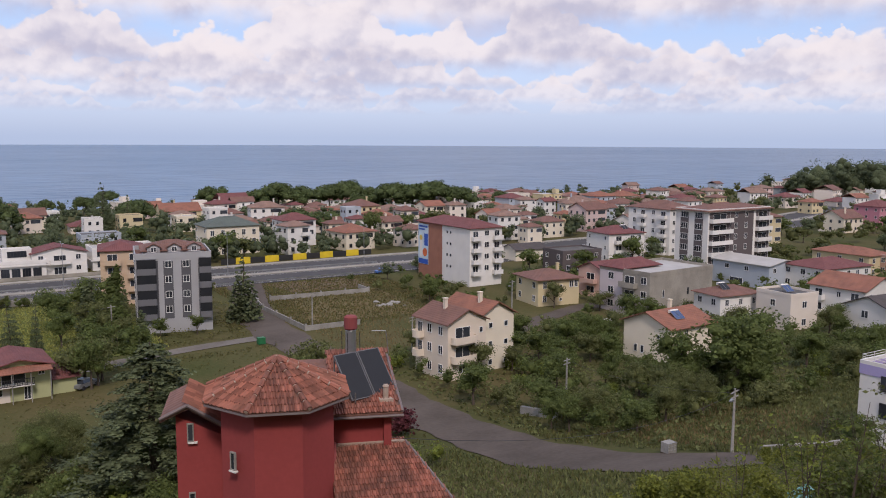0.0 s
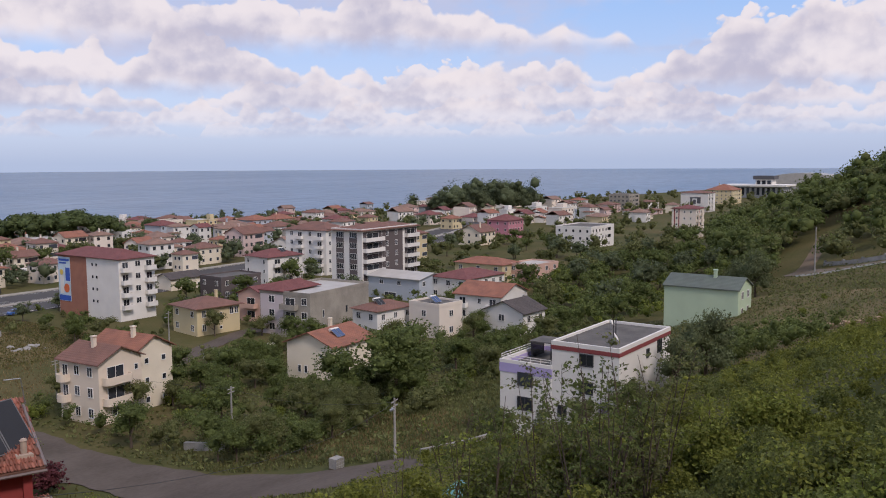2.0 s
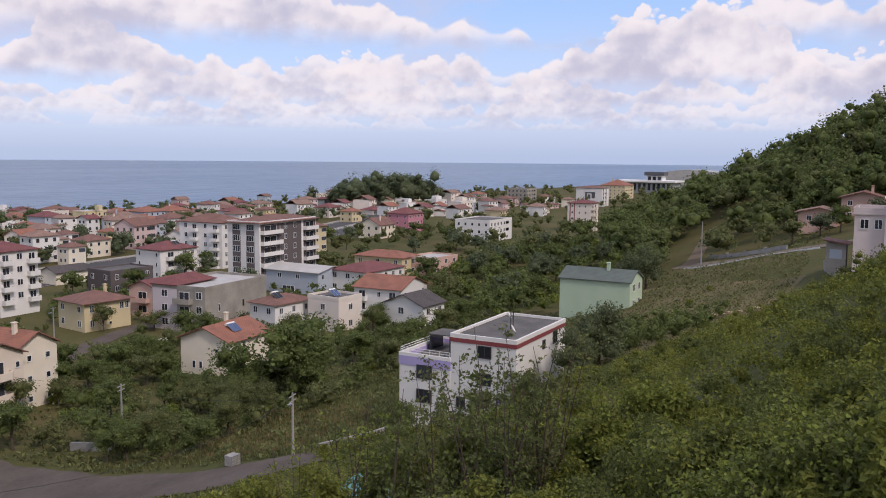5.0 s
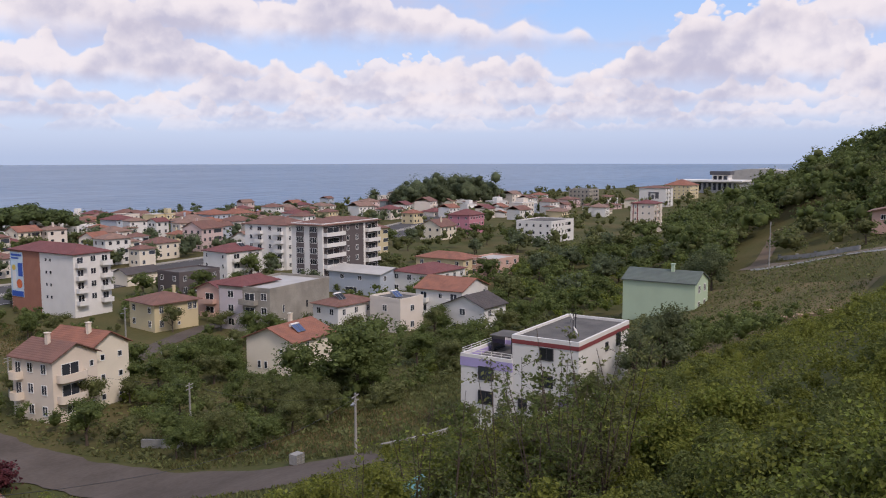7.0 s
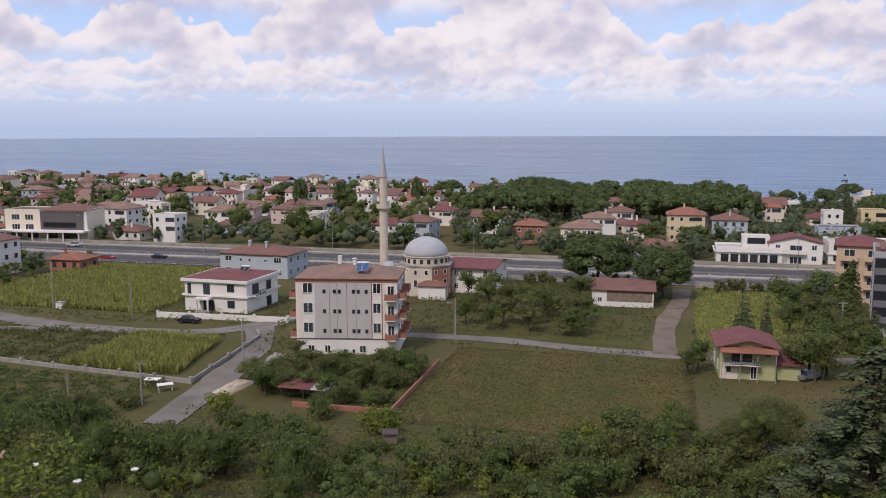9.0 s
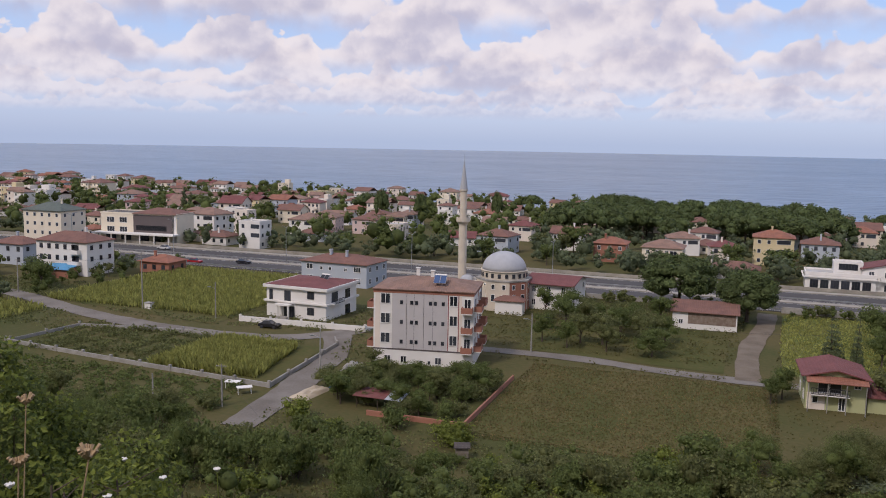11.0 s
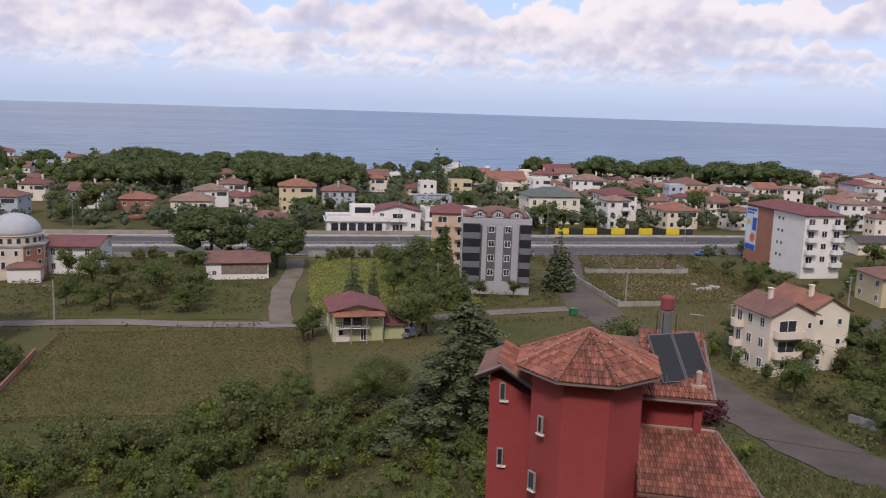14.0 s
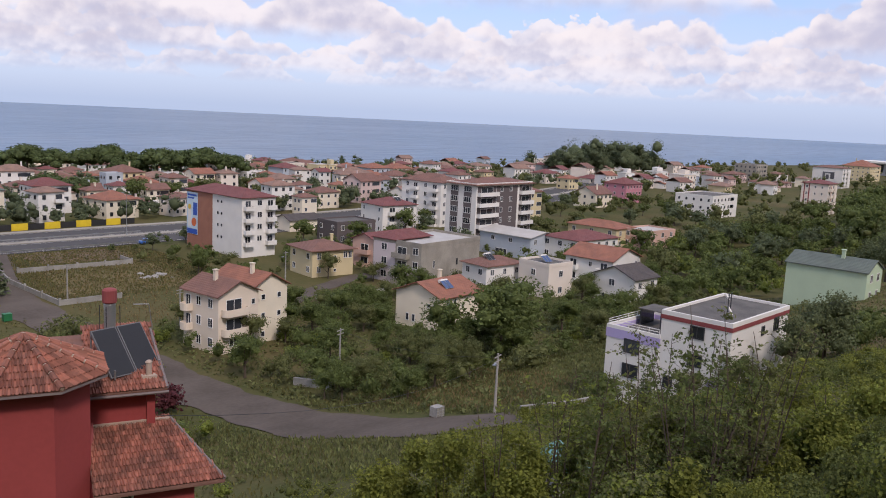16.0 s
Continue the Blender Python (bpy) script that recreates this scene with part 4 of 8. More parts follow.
# towards the mosque
building("apartment_block", "white four-storey flats with brown stripes and brick balconies", -51.6, 133.1, 16.6, 11.1, 4, WHITE, "hip", TILE_N, yaw=11, z=ground_z(-51.6, 133.1) - 0.6, storey=3.28, rise=1.5, over=0.25, category="apartment block",
         sides={"f": [(-6.3, "w", 1.6, 1.7, 1, 3), (5.0, "w", 1.3, 1.7, 1, 3), (7.3, "k", 1.8, 2.2, 1, 3), (-3.6, "w", 0.5, 0.6, 1, 3), (-1.9, "w", 0.5, 0.6, 1, 3), (-1.1, "w", 0.5, 0.6, 1, 3), (1.2, "w", 0.5, 0.6, 1, 3), (2.0, "w", 0.5, 0.6, 1, 3), (3.3, "w", 0.5, 0.6, 1, 3),
                      (-5.9, "w", 1.1, 1.2, 0, 0), (-3.2, "w", 1.0, 1.2, 0, 0), (2.6, "w", 1.1, 1.2, 0, 0), (-0.3, "w", 0.4, 0.5, 0, 0), (1.1, "w", 0.4, 0.5, 0, 0)],
                "r": [(-3.6, "k", 2.6, 2.2, 1, 3), (2.4, "k", 3.0, 2.2, 1, 3)], "l": [(3.4, "k", 3.0, 2.2, 1, 3)]}, chimney=2,
         clad=(("f", -7.6, 0.8, 3.3, 13.0, PALE), ("f", 4.15, 0.14, 3.3, 13.0, MAROONP), ("f", 5.85, 0.14, 3.3, 13.0, MAROONP), ("f", 6.15, 0.45, 3.3, 13.0, PALE), ("f", -0.6, 9.2, 3.35, 12.95, paint("lilac_grey", (0.50, 0.475, 0.47))),
               ("f", -2.75, 0.08, 3.35, 13.0, MIDG), ("f", -1.5, 0.06, 3.35, 13.0, MIDG), ("f", 0.1, 0.08, 3.35, 13.0, MIDG), ("f", 1.6, 0.06, 3.35, 13.0, MIDG), ("r", 0.0, 0.6, 3.3, 13.1, BRICK), ("r", 4.6, 0.8, 3.3, 13.1, BROWNG)),
         bands=((3.1, 0.2, BROWNG), (12.55, 0.5, BRICK)))
villa = building("villa", "white modern two-storey villa with a maroon roof", -88.2, 158.8, 14.2, 13.0, 2, WHITE, "hip", TILE_M, yaw=-2, storey=3.3, rise=0.9, over=0.2, frame_mat=FRAME_D,
         sides={"f": [(-6.0, "w", 0.8, 2.2, 1, 1), (-2.0, "w", 1.5, 2.2, 1, 1), (3.5, "w", 1.6, 1.5, 0, 1), (-1.0, "w", 1.3, 2.2, 0, 0)], "r": [(-3.0, "r", 4.0, 2.2, 1, 1), (2.5, "w", 2.0, 2.0, 0, 1)]},
         bands=((3.1, 0.35, WHITE, 0.8), (6.05, 0.6, WHITE, 1.0)))
pc = Build()
for sx in (-3.6, -1.0):
    pc.box(sx, -7.9, -0.5, 0.3, 0.3, 3.1)
pc.box(-2.3, -7.2, 2.6, 3.4, 1.9, 0.35)
part("porch", pc, WHITE, villa)
st = Build()
for k in range(3):
    st.box(-2.3, -8.2 - 0.35 * k, -0.3, 2.6, 0.5, 0.75 - 0.18 * k)
part("step", st, KERB, villa)
add_window(villa, pose(-2.3, -6.5, 0.2), 1.1, 2.2, FRAME_D, 1)
col = Build(); col.box(6.85, -6.25, 3.3, 0.35, 0.35, 2.9)
part("column", col, WHITE, villa)
building("house", "blue-grey two-storey house with a brown hipped roof", -99.7, 196.5, 18.9, 11.0, 2, BLUEG, "hip", TILE_B, yaw=-3, rise=1.7, sides={"f": [(-7.0, "w", 1.9, 1.4, 0, 1), (-3.5, "w", 0.8, 0.9, 0, 1), (-1.0, "w", 0.8, 0.9, 0, 1), (3.5, "w", 0.9, 0.9, 0, 1), (6.8, "w", 2.0, 1.4, 0, 1)], "r": W_(3, 11)}, chimney=3)
building("house", "white two-storey house with a maroon sheet roof", -42.4, 190.0, 10.2, 13.0, 2, WHITE, "gable", TILE_M, yaw=-3, ridge="x", rise=1.3, over=0.9, sides={"f": W_(3, 10, 0.9, 1.4, 0, 1), "r": W_(2, 12)})
building("shed", "white farm shed with rusty boards and a brown roof", -9.2, 180.3, 12.5, 7.0, 1, WHITE, "shed", TILE_B, yaw=2, storey=3.6, rise=1.2, category="shed", sides={"f": [(-4.6, "w", 0.9, 1.0, 0, 0)]},
         clad=(("f", 1.4, 9.2, 1.1, 3.5, surface("rusty_boards", (0.17, 0.12, 0.09), (0.26, 0.21, 0.17), rough=0.9, scale=1.5, fine=6.0, stain=0.4)),))
building("farmhouse", "lime-green two-storey farmhouse with a maroon roof", 11.2, 133.0, 7.8, 8.5, 2, LIME, "gable", TILE_M, yaw=3, ridge="y", storey=2.45, rise=1.15, over=0.7,
         sides={"f": [(-0.8, "r", 5.0, 2.2, 1, 1), (2.8, "w", 0.9, 1.2, 1, 1), (-2.6, "w", 0.8, 1.0, 0, 0), (0.9, "w", 0.9, 1.9, 0, 0)], "l": W_(2, 8)}, clad=(("f", -2.5, 2.4, 0.0, 2.4, PALE),))
farm = next(o for o in scene.objects if o.type == "EMPTY" and str(o.get("label", "")).startswith("lime-green"))
q = Build(); q.solid([(-4.0, -6.1, 4.3), (4.0, -6.1, 4.3), (4.0, -4.3, 4.85), (-4.0, -4.3, 4.85)], [(-4.0, -6.1, 4.4), (4.0, -6.1, 4.4), (4.0, -4.3, 4.95), (-4.0, -4.3, 4.95)])
part("awning", q, TILE_O, farm, "faded red sheet awning over the porch")
for sx in (-3.7, -1.2, 1.2, 3.7):
    q = Build(); q.tube((sx, -5.9, -0.4), (sx, -5.9, 4.36), 0.07, 0.07, 6); part("post", q, KERB, farm)
building("house", "low farm outbuilding with a maroon lean-to roof", 17.2, 132.0, 3.2, 4.5, 1, LIME, "shed", TILE_M, yaw=3, storey=2.4, rise=0.8)

# on the slope
def pergola_and_rail():
    root = thing("pergola", pose(81.6, 43.6, 18.7), "dark framed glazed pergola on the white house's terrace", "pergola")
    for sx in (-1.4, 1.4):
        for sy in (-1.2, 1.2):
            q = Build(); q.box(sx, sy, 0.0, 0.1, 0.1, 1.9); part("post", q, FRAME_D, root)
    q = Build(); q.box(0, 0, 1.9, 3.2, 2.8, 0.1); part("roof", q, ROOF_F, root)
    q = Build(); q.box(0, 1.2, 0.1, 2.6, 0.06, 1.7); part("glazing", q, GLASS, root)
    root = thing("terrace_railing", pose(79.8, 42.6, 19.6), "white tubular railing above the lilac terrace parapet", "railing")
    for a, c in (((-4.7, -2.9), (-4.7, 2.9)), ((-4.7, 2.9), (4.7, 2.9))):
        q = Build()
        for z in (0.25, 0.5):
            q.tube((*a, z), (*c, z), 0.03, 0.03, 6)
        part("rail", q, WHITE, root)
        for i in range(6):
            u = i / 5
            q = Build(); q.tube((a[0] + (c[0] - a[0]) * u, a[1] + (c[1] - a[1]) * u, -0.05), (a[0] + (c[0] - a[0]) * u, a[1] + (c[1] - a[1]) * u, 0.52), 0.03, 0.03, 6); part("post", q, WHITE, root)


building("villa", "white two-storey house with a red-striped parapet and flat grey roof", 81.8, 36.0, 13.4, 7.2, 3, WHITE, "flat", ROOF_F, z=13.6, storey=2.75, parapet=0.35, frame_mat=FRAME_D, bands=((7.75, 0.42, MAROONP),),
         sides={"l": [(0.2, "w", 1.5, 1.2, 1, 2), (-2.4, "w", 1.0, 1.2, 0, 0)], "f": [(-3.6, "w", 0.9, 1.3, 0, 1), (3.6, "w", 1.2, 1.4, 2, 2), (0.4, "w", 0.7, 0.9, 2, 2)]}, clad=(("l", 2.2, 1.3, 0.0, 3.0, LILAC),))
pergola_and_rail()
building("house_wing", "white wing with a lilac terrace parapet", 79.8, 42.6, 9.6, 6.0, 2, WHITE, "flat", ROOF_F, z=13.6, storey=2.55, parapet=0.9, frame_mat=FRAME_D, bands=((4.7, 0.95, LILAC),), category="house",
         sides={"l": [(0.0, "w", 1.8, 1.4, 0, 1)], "f": W_(2, 9)})
building("house", "mint-green gabled house with a dark grey-green roof", 152.2, 49.0, 8.0, 13.2, 2, MINT, "gable", ROOF_G, z=12.1, ridge="y", rise=1.8, storey=2.85, over=0.3, sides={"f": W_(2, 7)}, chimney=1)
HILLP = paint("pinkish", (0.66, 0.56, 0.53))
building("house", "pale pink flat-roofed hill house with a taller stair block", 133.0, 0.2, 8.0, 4.4, 3, HILLP, "flat", ROOF_F, z=25.9, storey=2.95, parapet=0.25,
         sides={"l": [(-0.2, "w", 1.3, 1.35, 1, 2), (0.9, "w", 0.9, 2.0, 0, 0)], "f": W_(2, 8)}, bands=((8.85, 0.2, WHITE, 0.3),))
building("house_wing", "pale pink lower wing with a corner window and white parapet", 134.2, 4.3, 9.0, 3.7, 2, HILLP, "flat", ROOF_F, z=26.6, storey=3.0, parapet=0.85, category="house",
         sides={"l": [(-0.6, "w", 1.1, 1.35, 1, 1), (1.1, "w", 1.0, 1.35, 1, 1)], "f": W_(2, 8), "b": W_(2, 8)}, bands=((5.9, 0.95, HILLP, 0.25),))
building("shed", "grey garden shed with a blue sheet beside the hill house", 134.0, 8.4, 4.0, 2.6, 1, CONCRETE, "shed", TILE_B, z=26.0, storey=2.2, rise=0.5, category="shed", clad=(("l", 0.0, 1.6, 0.0, 1.3, BLUEG),))
building("house", "terracotta house with an orange roof among trees", 206.0, 8.2, 9.0, 8.4, 2, SALMON, "gable", TILE_B, z=26.6, ridge="x", storey=2.6, rise=1.5, over=0.8, sides={"l": W_(2, 8.4, 1.0, 1.1)}, chimney=1)
building("house_wing", "low terracotta wing with a white terrace and tiled roof", 204.0, 16.5, 8.0, 8.4, 1, SALMON, "gable", TILE_N, z=25.8, ridge="x", storey=2.7, rise=1.2, over=0.8, category="house", sides={"l": [(-2.0, "w", 1.0, 1.1, 0, 0), (2.4, "b", 2.6, 2.2, 0, 0)]})

# beyond the highway, facing the road
building("shop", "white flat-roofed restaurant with a glazed front", 21.0, 248.0, 17.0, 9.0, 1, WHITE, "flat", ROOF_W, storey=4.0, category="restaurant", frame_mat=FRAME_D, bands=((3.1, 0.3, WHITE, 1.2),), sides={"f": even(6, 17.0, "w", 2.0, 2.4, 0, 0)})
building("shop", "small white glazed room on the restaurant's roof", 23.0, 249.5, 7.0, 5.0, 1, WHITE, "flat", ROOF_W, z=7.6, storey=2.6, category="restaurant", frame_mat=FRAME_D, sides={"f": even(3, 7.0, "w", 1.6, 1.6, 0, 0)})
building("house", "white gabled house with a maroon roof beside the highway", 33.0, 250.0, 13.5, 10.0, 2, WHITE, "gable", TILE_M, ridge="y", rise=1.7, sides={"f": [(-4.6, "w", 1.3, 1.4, 0, 1), (0.0, "b", 5.0, 2.2, 1, 1), (0.0, "w", 3.0, 1.9, 0, 0), (4.6, "w", 1.3, 1.4, 0, 1)]})
building("house", "long white flat-roofed house beside the highway", 50.0, 252.0, 17.0, 10.0, 2, WHITE, "flat", ROOF_W, bands=((2.7, 0.3, WHITE, 0.9),), frame_mat=FRAME_D, sides={"f": [(-6.4, "w", 1.7, 1.6, 0, 1), (-3.0, "r", 3.0, 2.2, 1, 1), (-3.0, "w", 2.4, 1.7, 0, 0), (0.6, "w", 1.5, 1.5, 0, 1), (3.6, "r", 2.6, 2.2, 1, 1), (3.6, "w", 2.2, 1.7, 0, 0), (6.8, "w", 1.5, 1.5, 0, 1)]})
building("hotel", "cream three-storey hotel with purple window bands", 86.0, 268.0, 17.0, 12.0, 3, CREAM, "hip", ROOF_G, sides={"f": W_(5, 17, 1.2, 1.8), "l": W_(2, 12)}, category="hotel")

# ---- the coastal strip: streets of smaller houses ----
FAR_WALLS = [WHITE, WHITE, WHITE, WHITE, CREAM, CREAM, PALE, PALE, paint("rose", (0.6, 0.46, 0.43)), YELLOW, BLUEG]
FAR_ROOFS = [TILE_O, TILE_B, TILE_B, TILE_B, TILE_N, TILE_N, TILE_M, ROOF_W]
COLOUR = {id(WHITE): "white", id(CREAM): "cream", id(PALE): "pale beige", id(YELLOW): "yellow", id(BLUEG): "blue-grey", id(SALMON): "salmon", id(PINK): "deep pink", id(LIME): "lime",
          id(BLUEP): "blue", id(BRICK): "brick-red", id(BROWNG): "dark brown", id(CONCRETE): "bare concrete"}
ROOFNAME = {id(TILE_N): "faded brown tiled", id(TILE_O): "orange tiled", id(TILE_B): "brown tiled", id(TILE_M): "maroon", id(ROOF_F): "flat grey", id(ROOF_W): "flat white", id(ROOF_G): "green", id(TILE_D): "dark"}
TAKEN = []


def far_house(x, y, w, d, floors, wall, roofmat, roof="hip", yaw=0.0, rnd=None, group="coastal houses", hid=""):
    rnd = rnd or random.Random(int(x * 31 + y * 17))
    label = "%s %s house with a %s roof" % (COLOUR.get(id(wall), "pale rose"), ("one-storey", "two-storey", "three-storey", "four-storey", "five-storey")[floors - 1], ROOFNAME[id(roofmat)])
    nf, ns = max(2, int(w / 2.8)), max(2, int(d / 3.2))
    west = "l" if x > 0 else "r"
    sides = {"f": W_(nf, w, 1.1, 1.3), west: W_(ns, d, 1.0, 1.2)}
    if floors > 1 and rnd.random() < 0.6:
        sides["f"] = sides["f"][:-1] + [(w * 0.28, "b", min(3.4, w * 0.4), 2.2, 1, floors - 1)]
    TAKEN.append((x, y, max(w, d) * 0.62))
    return building("house", label, x, y, w, d, floors, wall, roof, roofmat, yaw=yaw, fine=None if math.hypot(x, y) > 285 else False, sides=sides, rise=None if roof != "gable" else None, chimney=1 if rnd.random() < 0.5 else 0, group=group, frame_mat=rnd.choice((FRAME_W, FRAME_D)))


FIRST_ROW = [  # x, y, width, depth, storeys
    (50.6, 288, 12, 8.6, 2), (53, 313, 6, 6, 3), (67, 321, 8, 7, 3), (49, 397, 9.5, 8, 2), (100, 380, 17, 12, 2), (112, 276, 12, 10, 3),
    (141, 335, 11, 9.4, 2), (157, 346, 8, 7, 2), (131, 284, 7, 6, 2), (147, 298, 7, 6, 2), (152, 282, 8.5, 7, 2), (139, 270, 8, 6.5, 1),
    (239, 349, 11, 9, 2), (270, 362, 14, 10, 3), (204, 252, 10, 8.4, 2), (231, 274, 7, 6, 2)]
for i, (x, y, w, d, fl) in enumerate(FIRST_ROW):
    far_house(x, y, w, d, fl, (BLUEG, WHITE, YELLOW, WHITE, YELLOW, WHITE, CREAM, WHITE, CREAM, WHITE, CREAM, PALE, WHITE, PALE, CREAM, YELLOW)[i],
              (ROOF_F, ROOF_F, ROOF_F, ROOF_W, TILE_O, TILE_M, TILE_B, TILE_O, TILE_B, TILE_M, TILE_B, TILE_B, ROOF_W, ROOF_F, TILE_B, TILE_O)[i],
              ("flat", "flat", "flat", "flat", "gable", "hip", "hip", "hip", "hip", "hip", "gable", "hip", "flat", "flat", "hip", "hip")[i])
EAST_ROW = [
    (186, 239, 6.5, 5.5, 2), (294, 345, 8, 7, 2), (344, 358, 15, 12, 2), (351.6, 211.7, 14, 11.8, 3), (325.8, 157.2, 22, 16, 3), (318, 206, 13, 11, 2),
    (410, 300, 12.5, 10.6, 2), (386, 267, 9.2, 8, 2), (236, 179.4, 7, 7, 4), (600, 258, 19, 16, 4), (737, 226, 26, 22, 4)]
for i, (x, y, w, d, fl) in enumerate(EAST_ROW):
    far_house(x, y, w, d, fl, (CREAM, WHITE, CREAM, PINK, WHITE, CREAM, PALE, YELLOW, YELLOW, CONCRETE, YELLOW)[i],
              (TILE_B, TILE_O, TILE_O, TILE_M, ROOF_F, TILE_B, TILE_M, TILE_O, TILE_B, ROOF_F, TILE_O)[i],
              ("hip", "hip", "hip", "hip", "flat", "gable", "hip", "hip", "hip", "flat", "hip")[i])
building("apartment_block", "pale pink five-storey flats with maroon stripes and roof", 400.0, 139.4, 13.0, 11.6, 5, PALE, "hip", TILE_M, yaw=3, z=2.6, storey=3.0, rise=1.6, over=0.5, category="apartment block", fine=False,
         sides={"l": [(3.2, "w", 0.8, 1.0, 1, 4), (0.2, "w", 0.8, 1.0, 1, 4), (-3.4, "w", 0.9, 1.2, 1, 4), (1.5, "d", 1, 2, 0, 0)], "f": [(-4.6, "b", 3.0, 2.2, 1, 4), (1.0, "b", 3.0, 2.2, 1, 4)]},
         clad=(("l", -2.4, 0.5, 2.8, 14.8, MAROONP), ("l", -4.5, 0.5, 2.8, 14.8, MAROONP), ("f", -1.8, 0.7, 2.8, 14.8, MAROONP)))
banner = building("apartment_block", "white four-storey flats with a large banner on the side", 614.0, 207.0, 16.0, 20.0, 5, WHITE, "hip", TILE_B, z=2.5, storey=2.9, rise=1.6, category="apartment block", fine=False,
                  sides={"f": [(-5.0, "b", 3.4, 2.2, 1, 4), (1.0, "b", 3.4, 2.2, 1, 4)]})
for u, z, w, h, mt in ((1.0, 5.5, 12.0, 8.5, WHITE), (3.4, 7.0, 2.6, 4.6, DARKG), (0.2, 6.6, 2.0, 3.2, DARKG), (-2.2, 6.6, 1.8, 5.0, MIDG), (0.4, 10.6, 4.2, 1.0, MIDG)):
    q = Build(); q.box(0, -0.06 if mt is WHITE else -0.12, 0, w, 0.1, h)
    ob = part("banner_panel", q, mt, banner); ob.matrix_local = face_matrix("l", 16.0, 20.0, u, z)
hall = thing("hotel", pose(868, 236, 2.5, 0, 0, 0), "white modern hall with a glazed front and a roof pavilion", "hotel")
q = Build(); q.box(10, 0, -1, 34, 58, 13.2); part("wall", q, GREYP, hall)
q = Build(); q.box(9, 0, 12.2, 40, 64, 1.6); part("roof", q, WHITE, hall, "broad white roof slab")
for k in range(11):
    q = Build(); q.box(-7.2, -24.5 + 4.9 * k, 4.0, 0.4, 2.6, 7.0); part("window", q, GLASS, hall)
q = Build(); q.box(4, -9, 13.8, 14, 16, 5.2); part("pavilion_wall", q, WHITE, hall)
for k in range(3):
    q = Build(); q.box(-3.1, -14 + 5 * k, 14.4, 0.3, 3.4, 3.6); part("window", q, GLASS, hall)
q = Build(); q.box(4, -9, 19.0, 17, 20, 3.6); part("sign_band", q, DARKG, hall, "dark band round the pavilion roof")
big = thing("sports_hall", pose(985, 214, 2.5), "large pale hall with a low curved roof", "hall")
q = Build(); prof = [(-40, -1), (40, -1), (40, 14)] + [(40 * math.cos(a), 14 + 10 * math.sin(a)) for a in np.linspace(0.2, 2.94, 9)] + [(-40, 14)]
q.solid([(-20, u, z) for u, z in prof], [(20, u, z) for u, z in prof]); part("roof", q, ROOF_W, big)
WEST_ROW = [
    (-246.9, 198, 13, 14, 5), (-222.5, 224.2, 16, 11, 4), (-221, 268, 21, 10, 1), (-198.8, 186.7, 11, 8, 2), (-172, 180, 17, 10, 3),
    (-153, 192, 9.5, 7.5, 1), (-191, 163, 10, 8, 2), (-186, 256, 7, 6, 1), (-238, 440, 12, 10, 3), (-43.6, 274, 10, 8.2, 2), (-27, 271, 12, 10, 2), (-5.4, 254, 13, 8, 1), (5, 292, 12, 10, 3), (-117, 375, 10.6, 9, 2)]
for i, (x, y, w, d, fl) in enumerate(WEST_ROW):
    far_house(x, y, w, d, fl, (BLUEP, CREAM, WHITE, BLUEG, WHITE, BRICK, FAR_WALLS[8], CREAM, YELLOW, BRICK, CREAM, WHITE, YELLOW, WHITE)[i],
              (TILE_M, ROOF_G, ROOF_W, TILE_B, TILE_B, TILE_O, ROOF_W, TILE_B, ROOF_F, TILE_O, TILE_N, TILE_B, TILE_O, TILE_O)[i],
              ("hip", "hip", "flat", "hip", "hip", "hip", "flat", "hip", "flat", "hip", "hip", "hip", "hip", "hip")[i])
shop = building("shop", "cream and brown three-storey shop with a dark glass front and canopy", -203.0, 247.0, 30.0, 11.0, 3, CREAM, "flat", ROOF_F, yaw=6, storey=3.3, parapet=0.4, category="shop", fine=False,
         sides={"f": [(-11.0, "w", 3.0, 1.9, 1, 2), (-6.0, "w", 3.0, 1.9, 1, 2), (-11.0, "g", 4.0, 2.4, 0, 0), (-5.0, "g", 4.0, 2.4, 0, 0), (2.0, "g", 4.0, 2.4, 0, 0), (8.0, "g", 4.0, 2.4, 0, 0)]},
         clad=(("f", 6.0, 16.0, 3.4, 9.6, BROWNG), ("f", 5.0, 12.0, 4.2, 6.0, DARK_PANE), ("f", 13.9, 1.6, 0.2, 9.8, WHITE)))
q = Build(); q.box(0, -7.5, 3.0, 32, 4.5, 0.5); part("canopy", q, WHITE, shop, "white flat canopy over the pavement")
for k in range(6):
    q = Build(); q.box(-14 + 5.6 * k, -9.2, -0.3, 0.35, 0.35, 3.3); part("column", q, WHITE, shop)
ob = part("hip_roof", roof_build("hip", 16.0, 11.0, 10.2, 0.6, 1.8), TILE_B, shop, "dark brown hipped roof over the glazed half"); ob.matrix_local = pose(6.5, 0, 0)
TAKEN.append((-203.0, 247.0, 17.0))


def clear(x, y, r):
    return all((x - a) ** 2 + (y - c) ** 2 > (r + q) ** 2 for a, c, q in TAKEN)


DISTANT = []
SHORE_PINES = ((131, 430, 16, 1.0), (146, 404, 15, 1.1), (155, 401, 17, 1.1), (165, 397, 15, 1.1), (178, 391, 16, 1.0), (186, 387, 18, 0.9), (194, 383, 16, 1.0), (201, 369, 17, 1.1), (210, 364, 18, 1.1), (219, 358, 18, 1.1), (229, 352, 15, 1.1))
TAKEN += [(x, y, 6.5) for x, y, h, wide in SHORE_PINES]


